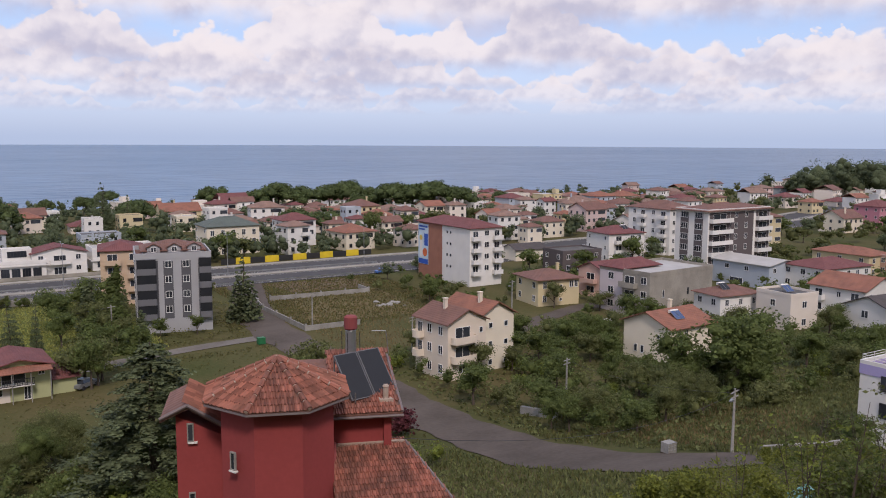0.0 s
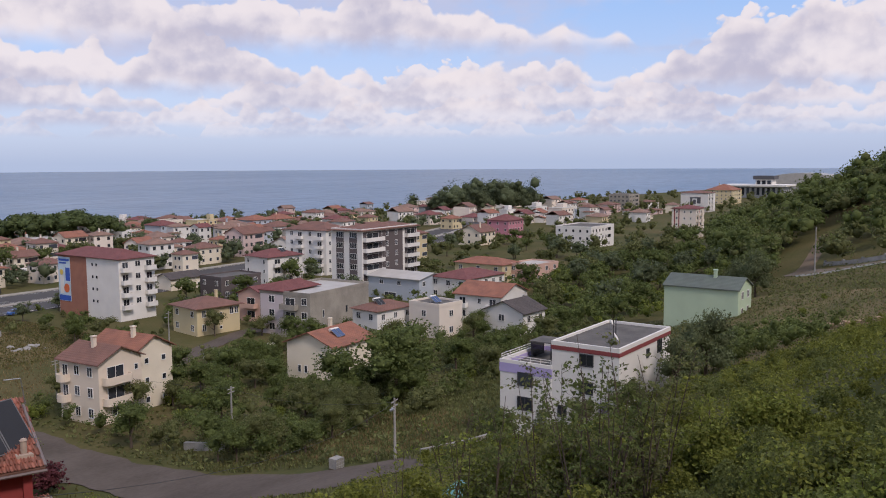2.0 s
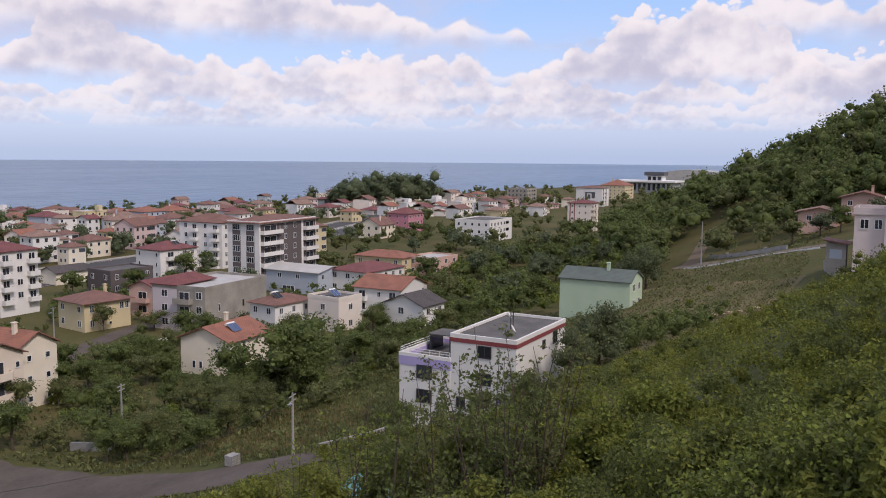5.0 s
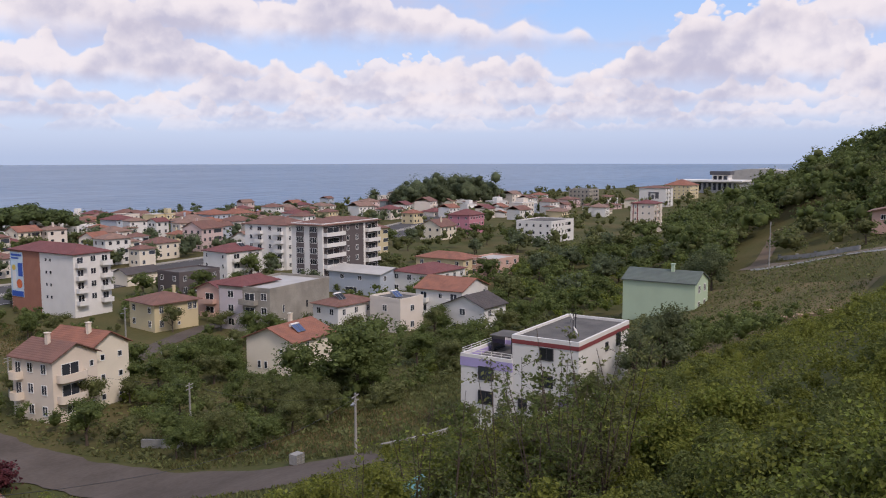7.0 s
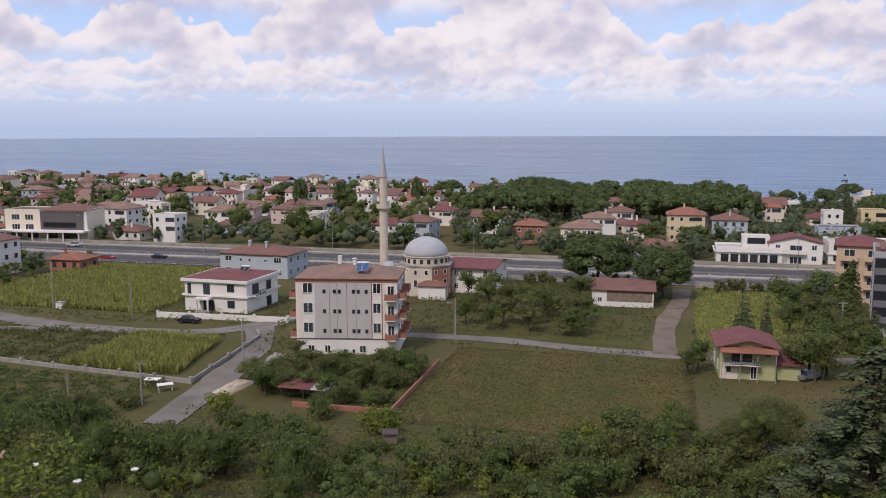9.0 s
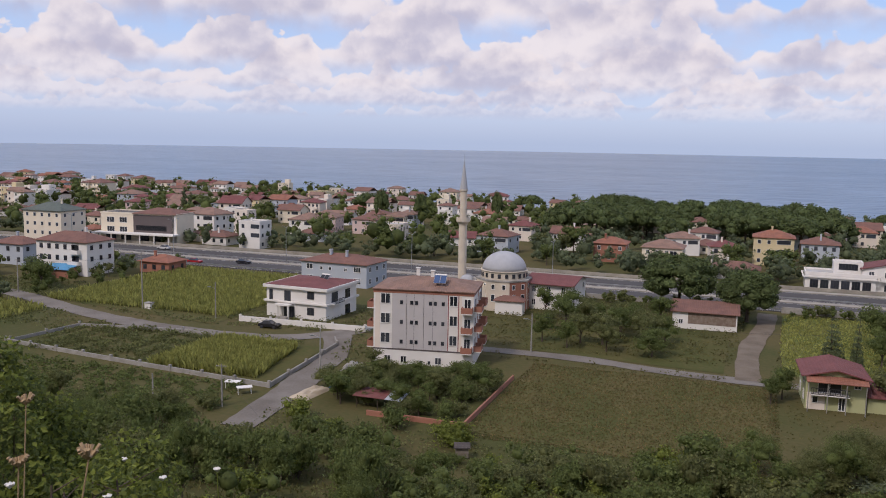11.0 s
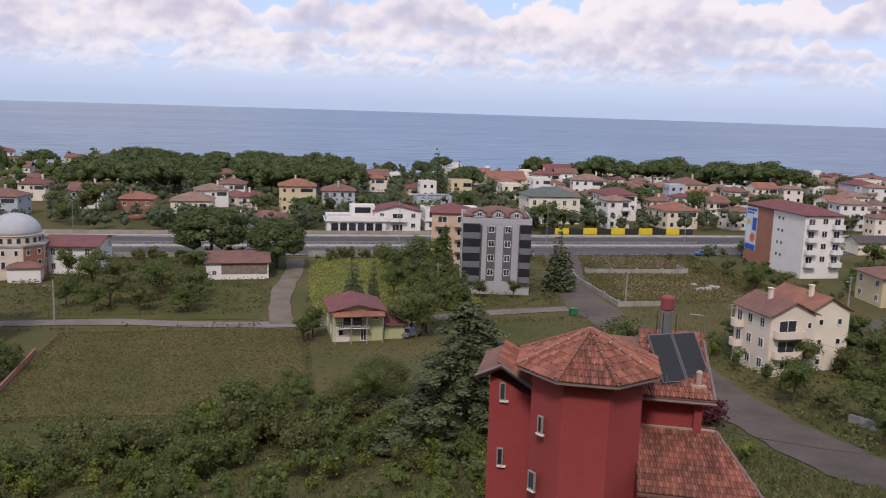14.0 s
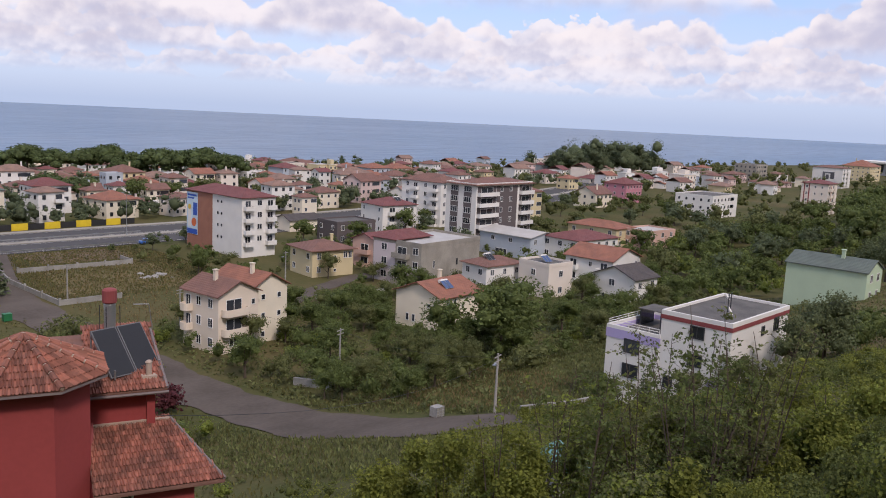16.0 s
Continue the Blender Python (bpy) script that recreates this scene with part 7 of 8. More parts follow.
def lay_tiles(deck, origin, along, up, reach, length, row=0.36, col=0.245):
    """Courses of tiles over a sloping deck; reach(v) gives the start and end along the course at v metres up the slope."""
    along, up = Vector(along).normalized(), Vector(up).normalized()
    nrm = along.cross(up).normalized()
    rnd = random.Random(int(origin[0] * 10 + origin[1] * 3))
    rot = Matrix((along, up, nrm)).transposed().to_4x4()
    v, k = 0.0, 0
    while v < length - 0.1:
        u0, u1 = reach(v + 0.15)
        u = u0 + 0.12 + (0.06 if k % 2 else 0.0)
        while u < u1 - 0.05:
            p = Vector(origin) + along * u + up * v + nrm * 0.02
            ob = part("tile", TILE_ME, None, deck)
            ob.matrix_local = Matrix.Translation(p) @ rot @ pose(0, 0, rnd.uniform(0, 0.012), rnd.uniform(-1.5, 1.5), rnd.uniform(-1.5, 1.5), rnd.uniform(-2, 2))
            u += col
        v += row
        k += 1


def red_house():
    root = thing("red_house", pose(11.9, 31.35, 20.0, 0, 0, -20.6), "dark red three-storey house with an octagonal stair tower and clay tiles", "house")
    tower = Build()
    ring = [(2.32 * math.cos(radians(22.5 + 45 * i)), 2.32 * math.sin(radians(22.5 + 45 * i))) for i in range(8)]
    tower.solid([(x, y, -4.0) for x, y in ring], [(x, y, 10.0) for x, y in ring])
    part("tower_wall", tower, REDP, root)
    body = Build()
    body.solid([(-3.95, 0.4, -4), (-0.5, 0.4, -4), (-0.5, 3.4, -4), (-3.95, 3.4, -4)], [(-3.95, 0.4, 9.1), (-0.5, 0.4, 7.4), (-0.5, 3.4, 7.4), (-3.95, 3.4, 9.1)])
    part("wall", body, REDP, root)
    body = Build()
    body.box(2.55, 4.6, -4, 4.2, 6.4, 12.4)
    part("wall", body, REDP, root)
    pil = Build()
    pil.box(4.56, 1.32, 5.9, 0.32, 0.3, 2.5)
    part("pilaster", pil, REDP, root)
    low = Build()
    low.box(3.9, -0.3, -4, 3.6, 3.5, 9.75)
    part("wall", low, REDP, root)
    # tower roof
    R, z0, z1 = 2.98, 10.02, 11.35
    deck = Build()
    eave = [(R * math.cos(radians(22.5 + 45 * i)), R * math.sin(radians(22.5 + 45 * i))) for i in range(8)]
    top = [(x * 0.03, y * 0.03, z1) for x, y in eave]
    deck.solid([(x, y, z0) for x, y in eave], top)
    roof = part("roof", deck, TILE_B, root)
    rim = Build()
    rim.solid([(x, y, z0 - 0.10) for x, y in eave], [(x, y, z0 - 0.012) for x, y in eave])
    part("fascia", rim, FASCIA, root)
    for i in range(8):
        a, c = Vector((*eave[i], z0)), Vector((*eave[(i + 1) % 8], z0))
        apex = Vector((0, 0, z1))
        along, mid = (c - a), (a + c) / 2
        upv = apex - mid
        L, side = upv.length, along.length
        lay_tiles(roof, a, along, upv, lambda v, L=L, side=side: (side * v / L / 2, side * (1 - v / L / 2)), L)
        hip = Build()
        hip.tube(a + Vector((0, 0, 0.07)), apex + Vector((0, 0, 0.08)), 0.085, 0.085, 7)
        part("ridge_mortar", hip, MORTAR, roof)
        cap = Build()
        for k in range(7):
            p, q = a.lerp(apex, k / 7) + Vector((0, 0, 0.09)), a.lerp(apex, (k + 0.85) / 7) + Vector((0, 0, 0.10))
            cap.tube(p, q, 0.12, 0.10, 7)
        part("ridge_tile", cap, TILE_NEAR, roof)
    # gabled roof of the western body
    deck = Build()
    deck.solid([(-3.45, -0.05, 9.5), (-1.5, -0.05, 8.25), (-1.5, 3.6, 8.25), (-3.45, 3.6, 9.5)], [(-3.45, -0.05, 9.65), (-1.5, -0.05, 8.4), (-1.5, 3.6, 8.4), (-3.45, 3.6, 9.65)])
    deck.solid([(-4.5, -0.05, 9.0), (-3.45, -0.05, 9.5), (-3.45, 3.6, 9.5), (-4.5, 3.6, 9.0)], [(-4.5, -0.05, 9.15), (-3.45, -0.05, 9.65), (-3.45, 3.6, 9.65), (-4.5, 3.6, 9.15)])
    roof = part("roof", deck, TILE_B, root)
    lay_tiles(roof, (-1.5, -0.02, 8.41), (0, 1, 0), (-1.95, 0, 1.25), lambda v: (0.0, 3.2), 2.4)
    verge = Build()
    verge.tube((-3.45, -0.1, 9.67), (-1.5, -0.1, 8.42), 0.07, 0.07, 6)
    verge.tube((-3.45, -0.1, 9.67), (-4.5, -0.1, 9.17), 0.07, 0.07, 6)
    part("verge", verge, FASCIA, root)
    # eastern roof under the collectors
    deck = Build()
    lo, hi = 8.45, 9.9
    deck.solid([(0.4, 0.85, lo), (5.15, 0.85, lo), (5.0, 4.7, hi), (0.4, 4.7, hi)], [(0.4, 0.85, lo + 0.14), (5.15, 0.85, lo + 0.14), (5.0, 4.7, hi + 0.14), (0.4, 4.7, hi + 0.14)])
    deck.solid([(0.4, 4.7, hi), (5.0, 4.7, hi), (5.0, 8.2, lo + 0.3), (0.4, 8.2, lo + 0.3)], [(0.4, 4.7, hi + 0.14), (5.0, 4.7, hi + 0.14), (5.0, 8.2, lo + 0.44), (0.4, 8.2, lo + 0.44)])
    roof = part("roof", deck, TILE_B, root)
    lay_tiles(roof, (2.2, 0.85, lo + 0.15), (1, 0, 0), (0, 3.85, hi - lo), lambda v: (0.0, 2.9), 4.5)
    edge = Build()
    edge.tube((5.15, 0.85, lo + 0.18), (5.0, 4.7, hi + 0.2), 0.07, 0.07, 6)
    part("verge", edge, FASCIA, root)
    gut = Build()
    gut.tube((1.9, 0.8, lo + 0.02), (5.2, 0.8, lo + 0.02), 0.06, 0.06, 6)
    part("gutter", gut, FASCIA, root)
    # low lean-to roof
    deck = Build()
    A, B, C, D = (2.1, -2.5, 5.75), (6.75, -2.5, 5.75), (5.35, 1.45, 6.95), (2.1, 1.45, 6.95)
    deck.solid([(x, y, z) for x, y, z in (A, B, C, D)], [(x, y, z + 0.14) for x, y, z in (A, B, C, D)])
    roof = part("roof", deck, TILE_B, root)
    slant = math.hypot(3.95, 1.2)
    lay_tiles(roof, (2.1, -2.5, 5.90), (1, 0, 0), (0, 3.95, 1.2), lambda v: (0.0, 4.65 - 1.4 * v / slant), slant)
    ver = Build()
    ver.tube((6.75, -2.5, 5.93), (5.35, 1.45, 7.13), 0.07, 0.07, 6)
    part("verge", ver, FASCIA, root)
    flash = Build()
    flash.box(3.7, 1.36, 6.98, 3.2, 0.16, 0.22)
    part("flashing", flash, MORTAR, root)
    vent = Build()
    vent.box(4.55, 1.7, 8.85, 0.6, 0.5, 0.14); vent.tube((4.55, 1.7, 8.95), (4.55, 1.7, 9.5), 0.12, 0.12, 10); vent.tube((4.55, 1.7, 9.5), (4.55, 1.7, 9.58), 0.15, 0.08, 10)
    part("vent_pipe", vent, MORTAR, root)
    pipe = Build()
    pipe.tube((2.2, -0.3, -2), (2.2, -0.3, 6.2), 0.06, 0.06, 7); pipe.tube((2.2, -0.3, 6.2), (2.32, 1.0, 7.4), 0.06, 0.06, 7)
    part("drainpipe", pipe, MAROONP, root)
    for m, w, h in ((pose(-1.66, -1.63, 7.55, 0, 0, -45), 0.26, 0.7), (pose(-1.9, -1.42, 5.1, 0, 0, -45), 0.4, 0.75), (pose(-3.4, 0.4, 8.05), 0.26, 0.75), (pose(-3.4, 0.4, 5.2), 0.26, 0.75), (pose(3.0, -2.05, 4.6), 1.0, 1.1)):
        add_window(root, m, w, h, KERB if w < 0.9 else FRAME_W, 1 if w < 0.9 else 2)
    for m in (pose(-1.66, -1.66, 7.45, 0, 0, -45), pose(-1.9, -1.45, 5.0, 0, 0, -45), pose(-3.32, 0.38, 7.95), pose(-3.32, 0.38, 5.1)):
        sill = Build()
        sill.box(0, -0.04, 0.03, 0.36, 0.14, 0.06)
        ob = part("sill", sill, WHITE, root)
        ob.matrix_local = m
    return root


RED = red_house()
M = pose(11.9, 31.35, 20.0, 0, 0, -20.6)
p = M @ Vector((3.75, 2.6, 9.4))
sh = solar_heater(p.x, p.y, p.z - 0.45, 8.0, tilt=50, tank=False)
sh.scale = (1.15, 1.15, 1.15)
tagged(sh, "pair of dark solar collectors tilted on the tiled roof")
for c in sh.children:
    if c.name.startswith("collector"):
        c.data.materials[0] = MIDG
p = M @ Vector((3.3, 4.1, 10.3))
tk = thing("water_tank", pose(p.x, p.y, p.z), "upright steel water tank with a maroon drum on top", "water tank")
b = Build(); b.lathe(0, 0, [(0.24, -0.3), (0.24, 1.15), (0.2, 1.2)], 18)
part("tank", b, STEEL, tk, smooth=False)
b = Build(); b.lathe(0, 0, [(0.26, 1.2), (0.3, 1.25), (0.3, 1.75), (0.22, 1.82), (0.02, 1.84)], 18)
part("drum", b, MAROONP, tk)
b = Build()
for sx, sy in ((-0.3, -0.3), (0.3, -0.3), (0.3, 0.3), (-0.3, 0.3)):
    b.tube((sx, sy, -0.4), (sx, sy, 1.1), 0.02, 0.02, 5)
part("stand", b, FRAME_D, tk)
p = M @ Vector((5.0, 4.0, 10.6))
b = Build(); b.tube((0, 0, -0.3), (-0.15, 0, 0.8), 0.02, 0.02, 6); b.tube((-0.15, 0, 0.8), (-0.8, 0.1, 0.85), 0.02, 0.02, 6)
solo("aerial_mast", b, STEEL, "bent grey pipe mast on the tiled roof", "mast", m=pose(p.x, p.y, p.z))

# ---- mosque and minaret ----
STONE = surface("pale_stone", (0.60, 0.53, 0.43), (0.47, 0.41, 0.33), rough=0.85, scale=0.5, fine=5.0)
LEAD = surface("lead_dome", (0.40, 0.41, 0.43), (0.32, 0.33, 0.35), rough=0.75, scale=0.6, fine=4.0)
ms = thing("mosque", pose(-52.9, 183.0, 3.4, 0, 0, 4), "cream and brick mosque with a grey lead dome", "mosque")
b = Build(); ringp = [(6.2 * math.cos(radians(22.5 + 45 * i)), 6.2 * math.sin(radians(22.5 + 45 * i))) for i in range(8)]
b.solid([(x, y, -1) for x, y in ringp], [(x, y, 6.6) for x, y in ringp])
part("wall", b, STONE, ms)
b = Build(); b.solid([(x * 1.03, y * 1.03, 6.6) for x, y in ringp], [(x * 1.03, y * 1.03, 6.9) for x, y in ringp]); part("cornice", b, KERB, ms)
b = Build(); b.lathe(0, 0, [(5.1, 6.9), (5.1, 8.5), (5.35, 8.6), (5.35, 8.75)], 24); part("drum", b, STONE, ms)
b = Build(); b.lathe(0, 0, [(4.95 * math.cos(a), 8.75 + 4.0 * math.sin(a)) for a in np.linspace(0, 1.54, 10)], 28); part("dome", b, LEAD, ms, smooth=True)
b = Build(); b.tube((0, 0, 12.7), (0, 0, 13.9), 0.08, 0.02, 6); part("finial", b, STEEL, ms)
for k in range(20):
    a = 2 * math.pi * k / 20
    w = add_window(ms, pose(5.1 * math.cos(a), 5.1 * math.sin(a), 7.3, 0, 0, math.degrees(a) + 90), 0.7, 0.9, FRAME_D, 1, False)
for k in range(8):
    a = radians(45 * k)
    for u in (-1.2, 1.2):
        add_window(ms, pose(5.73 * math.cos(a) - u * math.sin(a), 5.73 * math.sin(a) + u * math.cos(a), 4.9, 0, 0, 45 * k + 90), 0.8, 1.1, FRAME_W, 1, False)
        add_window(ms, pose(5.73 * math.cos(a) - u * math.sin(a), 5.73 * math.sin(a) + u * math.cos(a), 2.2, 0, 0, 45 * k + 90), 0.9, 1.6, FRAME_W, 1, False)
q = Build(); q.box(0, -0.02, 0, 4.4, 0.06, 6.5)
for k in (7, 0):
    ob = part("cladding", q, BRICK, ms); ob.matrix_local = pose(5.73 * math.cos(radians(45 * k)), 5.73 * math.sin(radians(45 * k)), 0, 0, 0, 45 * k + 90)
b = Build(); b.lathe(-8.2, -1.5, [(1.4, -1), (1.4, 5.8), (1.6, 5.9)] + [(1.6 * math.cos(a), 5.9 + 1.3 * math.sin(a)) for a in np.linspace(0.1, 1.5, 6)], 16); part("side_dome", b, LEAD, ms, smooth=True)
b = Build(); b.box(-6.2, -2.0, -1, 6.5, 6.5, 6.6); part("porch", b, STONE, ms)
b = Build(); b.box(3.0, -7.2, -1, 6.0, 3.0, 4.2); part("annexe", b, WHITE, ms)
ob = part("annexe_roof", roof_build("hip", 6.0, 3.0, 3.2, 0.4, 0.9), TILE_B, ms); ob.matrix_local = pose(3.0, -7.2, 0)
mn = thing("minaret", pose(-62.4, 181.5, 3.4), "slender cream stone minaret with a balcony and pointed cap", "minaret")
b = Build(); b.box(0, 0, -1, 2.4, 2.4, 5.5); part("base", b, STONE, mn)
b = Build(); b.lathe(0, 0, [(1.15, 4.5), (0.95, 6.0), (0.92, 18.2), (1.05, 18.6), (1.45, 19.0)], 16); part("shaft", b, STONE, mn)
b = Build(); b.lathe(0, 0, [(1.5, 19.0), (1.55, 19.1), (1.55, 20.0), (1.42, 20.0), (1.42, 19.2), (0.85, 19.2)], 16); part("balcony", b, STONE, mn)
b = Build(); b.lathe(0, 0, [(0.8, 19.2), (0.78, 25.8), (0.95, 26.0), (0.95, 26.3)], 16); part("upper_shaft", b, STONE, mn)
b = Build(); b.lathe(0, 0, [(0.9, 26.3), (0.06, 32.6)], 16); part("cap", b, LEAD, mn)
b = Build(); b.tube((0, 0, 32.5), (0, 0, 34.2), 0.05, 0.02, 6); part("finial", b, STEEL, mn)

# ---- walls, fences, poles ----
def low_wall(name, pts, h, thick, material, label, posts=0.0):
    root = thing(name, pose(pts[0][0], pts[0][1], ground_z(*pts[0])), label, "wall", "low walls")
    o = root.matrix_world.translation
    for a, c in zip(pts, pts[1:]):
        a, c = Vector((*a, 0)), Vector((*c, 0))
        n = max(1, int((c - a).length / 6))
        yaw = math.degrees(math.atan2((c - a).y, (c - a).x))
        for i in range(n):
            q = a.lerp(c, (i + 0.5) / n)
            b = Build()
            p0, p1 = a.lerp(c, i / n), a.lerp(c, (i + 1) / n)
            side = Vector((-(c - a).y, (c - a).x, 0)).normalized() * thick / 2
            foot = [(p0 - side, p0), (p1 - side, p1), (p1 + side, p1), (p0 + side, p0)]
            ring = [(v.x - o.x, v.y - o.y, ground_z(g.x, g.y) - o.z) for v, g in foot]
            b.solid([(x, y, z - 0.5) for x, y, z in ring], [(x, y, z + h) for x, y, z in ring])
            part("panel", b, material, root)
            if posts:
                e = a.lerp(c, i / n)
                b = Build()
                b.box(e.x - o.x, e.y - o.y, ground_z(e.x, e.y) - o.z - 0.5, thick + 0.16, thick + 0.16, h + 0.5 + posts, yaw=yaw)
                part("post", b, material, root)
    return root


low_wall("garden_wall", [(69, 205), (62.5, 172), (62.5, 149), (74, 149)], 1.0, 0.2, KERB, "low pale concrete plot wall with posts beside the lane", 0.35)
low_wall("garden_wall", [(67.5, 181), (91.5, 179.5), (92, 186)], 1.1, 0.2, KERB, "low grey-cream wall across the building plot", 0.3)
low_wall("garden_wall", [(-97, 145), (-70, 146.5), (-69.5, 157)], 1.1, 0.25, WHITE, "white garden wall in front of the villa", 0.3)
low_wall("garden_wall", [(-124, 112.5), (-92, 109), (-66.7, 106.8), (-69.5, 134), (-72, 138)], 0.7, 0.25, KERB, "grey concrete plot wall with short posts", 0.35)
low_wall("garden_wall", [(-123.5, 113), (-122, 128), (-101, 132), (-78, 131)], 0.6, 0.2, KERB, "grey concrete wall beside the maize plot", 0.4)
low_wall("brick_wall", [(-34.6, 126), (-34.3, 101), (-48, 101)], 0.7, 0.25, BRICK, "low red brick field wall")
low_wall("garden_wall", [(103, 128), (112, 125.5), (124, 123)], 1.0, 0.22, WHITE, "white garden wall before the concrete house")
low_wall("retaining_wall", [(-60, 203.2), (-3, 203.2)], 1.1, 0.3, KERB, "grey concrete wall along the highway")
low_wall("retaining_wall", [(6, 203.2), (62, 203.2)], 1.4, 0.3, KERB, "pale concrete wall along the highway")
low_wall("retaining_wall", [(66, 86), (67, 80)], 1.0, 0.5, KERB, "short concrete block by the lane")
low_wall("retaining_wall", [(66, 49.3), (72, 47.5), (77, 47)], 0.5, 0.3, KERB, "pale retaining wall below the white house")
low_wall("retaining_wall", [(194.5, 43.5), (186, 34), (174.5, 22), (168.5, 13.5)], 0.3, 0.3, WHITE, "pale kerb along the lower side of the hill lane")
low_wall("retaining_wall", [(201, 39), (191.5, 30), (181.5, 20.5)], 0.9, 0.3, KERB, "pale parapet along the hill lane", 0.3)
low_wall("retaining_wall", [(-318, 239.3), (70, 239.3)], 0.9, 0.3, CONCRETE, "pale concrete wall on the far side of the highway")
low_wall("retaining_wall", [(143, 10.5), (126, 7), (118.5, 6.8)], 1.1, 0.3, KERB, "pale garden wall of the hill house", 0.3)
for i, (x, dark) in enumerate([(77 + 4.4 * k, k % 2 == 0) for k in range(11)]):
    b = Build(); b.box(0, 0, 0, 4.3, 0.12, 1.7 if dark else 1.9)
    solo("hoarding_panel", b, surface("hoarding_black", (0.03, 0.03, 0.03), rough=0.5) if dark else surface("hoarding_yellow", (0.72, 0.52, 0.03), rough=0.5), "black hoarding panel beside the highway" if dark else "bright yellow hoarding panel beside the highway",
         "hoarding", "roadside hoardings", m=pose(x, 239.8 + bend(x), ground_z(x, 239.8)))


def pole(x, y, h, lamp=False, arms=1, label="grey concrete utility pole"):
    root = thing("utility_pole", pose(x, y, ground_z(x, y), 0, 0, 15), label, "pole", "utility poles")
    b = Build(); b.tube((0, 0, -0.5), (0, 0, h), 0.16, 0.10, 8); part("post", b, KERB, root)
    for k in range(arms):
        b = Build(); b.box(0, 0, h - 0.35 - 0.5 * k, 1.5, 0.09, 0.09); part("crossarm", b, KERB, root)
    if lamp:
        b = Build(); b.tube((0, 0, h * 0.82), (-1.0, -0.2, h * 0.88), 0.04, 0.03, 6); b.box(-1.2, -0.25, h * 0.86, 0.6, 0.25, 0.14); part("lamp_arm", b, STEEL, root)
    return root


for x, y, h, lamp, arms in ((63.3, 50.4, 6.2, True, 2), (74.5, 87.1, 6.0, False, 2), (28.5, 154, 7.5, False, 1), (64.3, 150, 7.0, False, 1), (71.5, 124, 6.5, False, 2), (104.5, 140, 7.5, True, 1), (-122.8, 147, 12.5, False, 3),
                            (-160.7, 150, 8.0, False, 1), (-103, 145.2, 7.5, True, 0), (-61.5, 113, 8.2, True, 0), (-36.4, 144, 7.0, True, 0), (-67.7, 96.4, 6.0, False, 1), (-45, 76, 3.2, False, 0), (178.5, 36.5, 10.5, False, 1), (-74, 90, 5.5, False, 0)):
    pole(x, y, h, lamp, arms)
for k in range(13):
    x = -330 + 40 * k
    root = thing("street_lamp", pose(x, 218.6 + bend(x), ground_z(x, 218)), "tall grey twin-arm street lamp on the median", "street lamp", "median lamps")
    b = Build(); b.tube((0, 0, 0), (0, 0, 11), 0.12, 0.06, 8); part("post", b, STEEL, root)
    for s in (-1, 1):
        b = Build(); b.tube((0, 0, 10.9), (0, s * 1.8, 11.5), 0.04, 0.03, 6); part("arm", b, STEEL, root)
        b = Build(); b.box(0, s * 2.1, 11.45, 0.3, 0.8, 0.12); part("lamp_head", b, STEEL, root)


def cable(a, c, sag, r=0.013):
    b = Build()
    a, c = Vector(a), Vector(c)
    pts = [a.lerp(c, t) - Vector((0, 0, sag * 4 * t * (1 - t))) for t in np.linspace(0, 1, 13)]
    b.path(pts, [r] * 13, 5)
    solo("cable", b, FRAME_D, "thin black overhead cable between poles", "cable", "overhead cables")


def top(x, y, h):
    return (x, y, ground_z(x, y) + h)


cable(top(63.3, 50.4, 5.8), top(74.5, 87.1, 5.7), 1.0)
cable(top(63.3, 50.4, 5.8), (16.6, 30.5, 27.5), 1.6)
cable(top(74.5, 87.1, 5.7), top(71.5, 124, 6.2), 0.8)
cable(top(-36.4, 144, 6.6), top(28.5, 154, 7.2), 1.2)
cable(top(-122.8, 147, 12), top(-160.7, 150, 7.7), 1.0)
cable(top(-122.8, 147, 11.5), top(-88, 153, 6.5), 1.0)
cable(top(-67.7, 96.4, 5.7), top(-45, 76, 3.0), 0.8)


# ---- vehicles and small things ----
def car(x, y, yaw, colour, label, lift=0.0):
    root = thing("car", pose(x, y, ground_z(x, y) + lift, 0, 0, yaw), label, "car", "cars")
    body = Build()
    side = [(-2.1, 0.35), (2.1, 0.35), (2.15, 0.75), (1.5, 0.92), (-1.9, 0.95), (-2.1, 0.8)]
    body.solid([(x_, -0.85, z) for x_, z in side], [(x_, 0.85, z) for x_, z in side])
    part("body", body, colour, root)
    cab = Build()
    cab.solid([(-1.6, -0.78, 0.94), (0.95, -0.78, 0.94), (0.95, 0.78, 0.94), (-1.6, 0.78, 0.94)], [(-1.1, -0.62, 1.42), (0.3, -0.62, 1.42), (0.3, 0.62, 1.42), (-1.1, 0.62, 1.42)])
    part("window", cab, GLASS, root)
    rf = Build(); rf.box(-0.4, 0, 1.42, 1.4, 1.24, 0.05); part("roof", rf, colour, root)
    for wx in (-1.35, 1.35):
        for wy in (-0.82, 0.82):
            w = Build(); w.tube((wx, wy - 0.1, 0.32), (wx, wy + 0.1, 0.32), 0.32, 0.32, 12)
            part("wheel", w, FRAME_D, root)
    return root


CAR_D = surface("car_black", (0.02, 0.02, 0.025), rough=0.25, bump=0.0, spec=0.6)
CAR_R = surface("car_red", (0.35, 0.02, 0.025), rough=0.25, bump=0.0, spec=0.6)
CAR_W = surface("car_white", (0.6, 0.6, 0.6), rough=0.25, bump=0.0, spec=0.6)
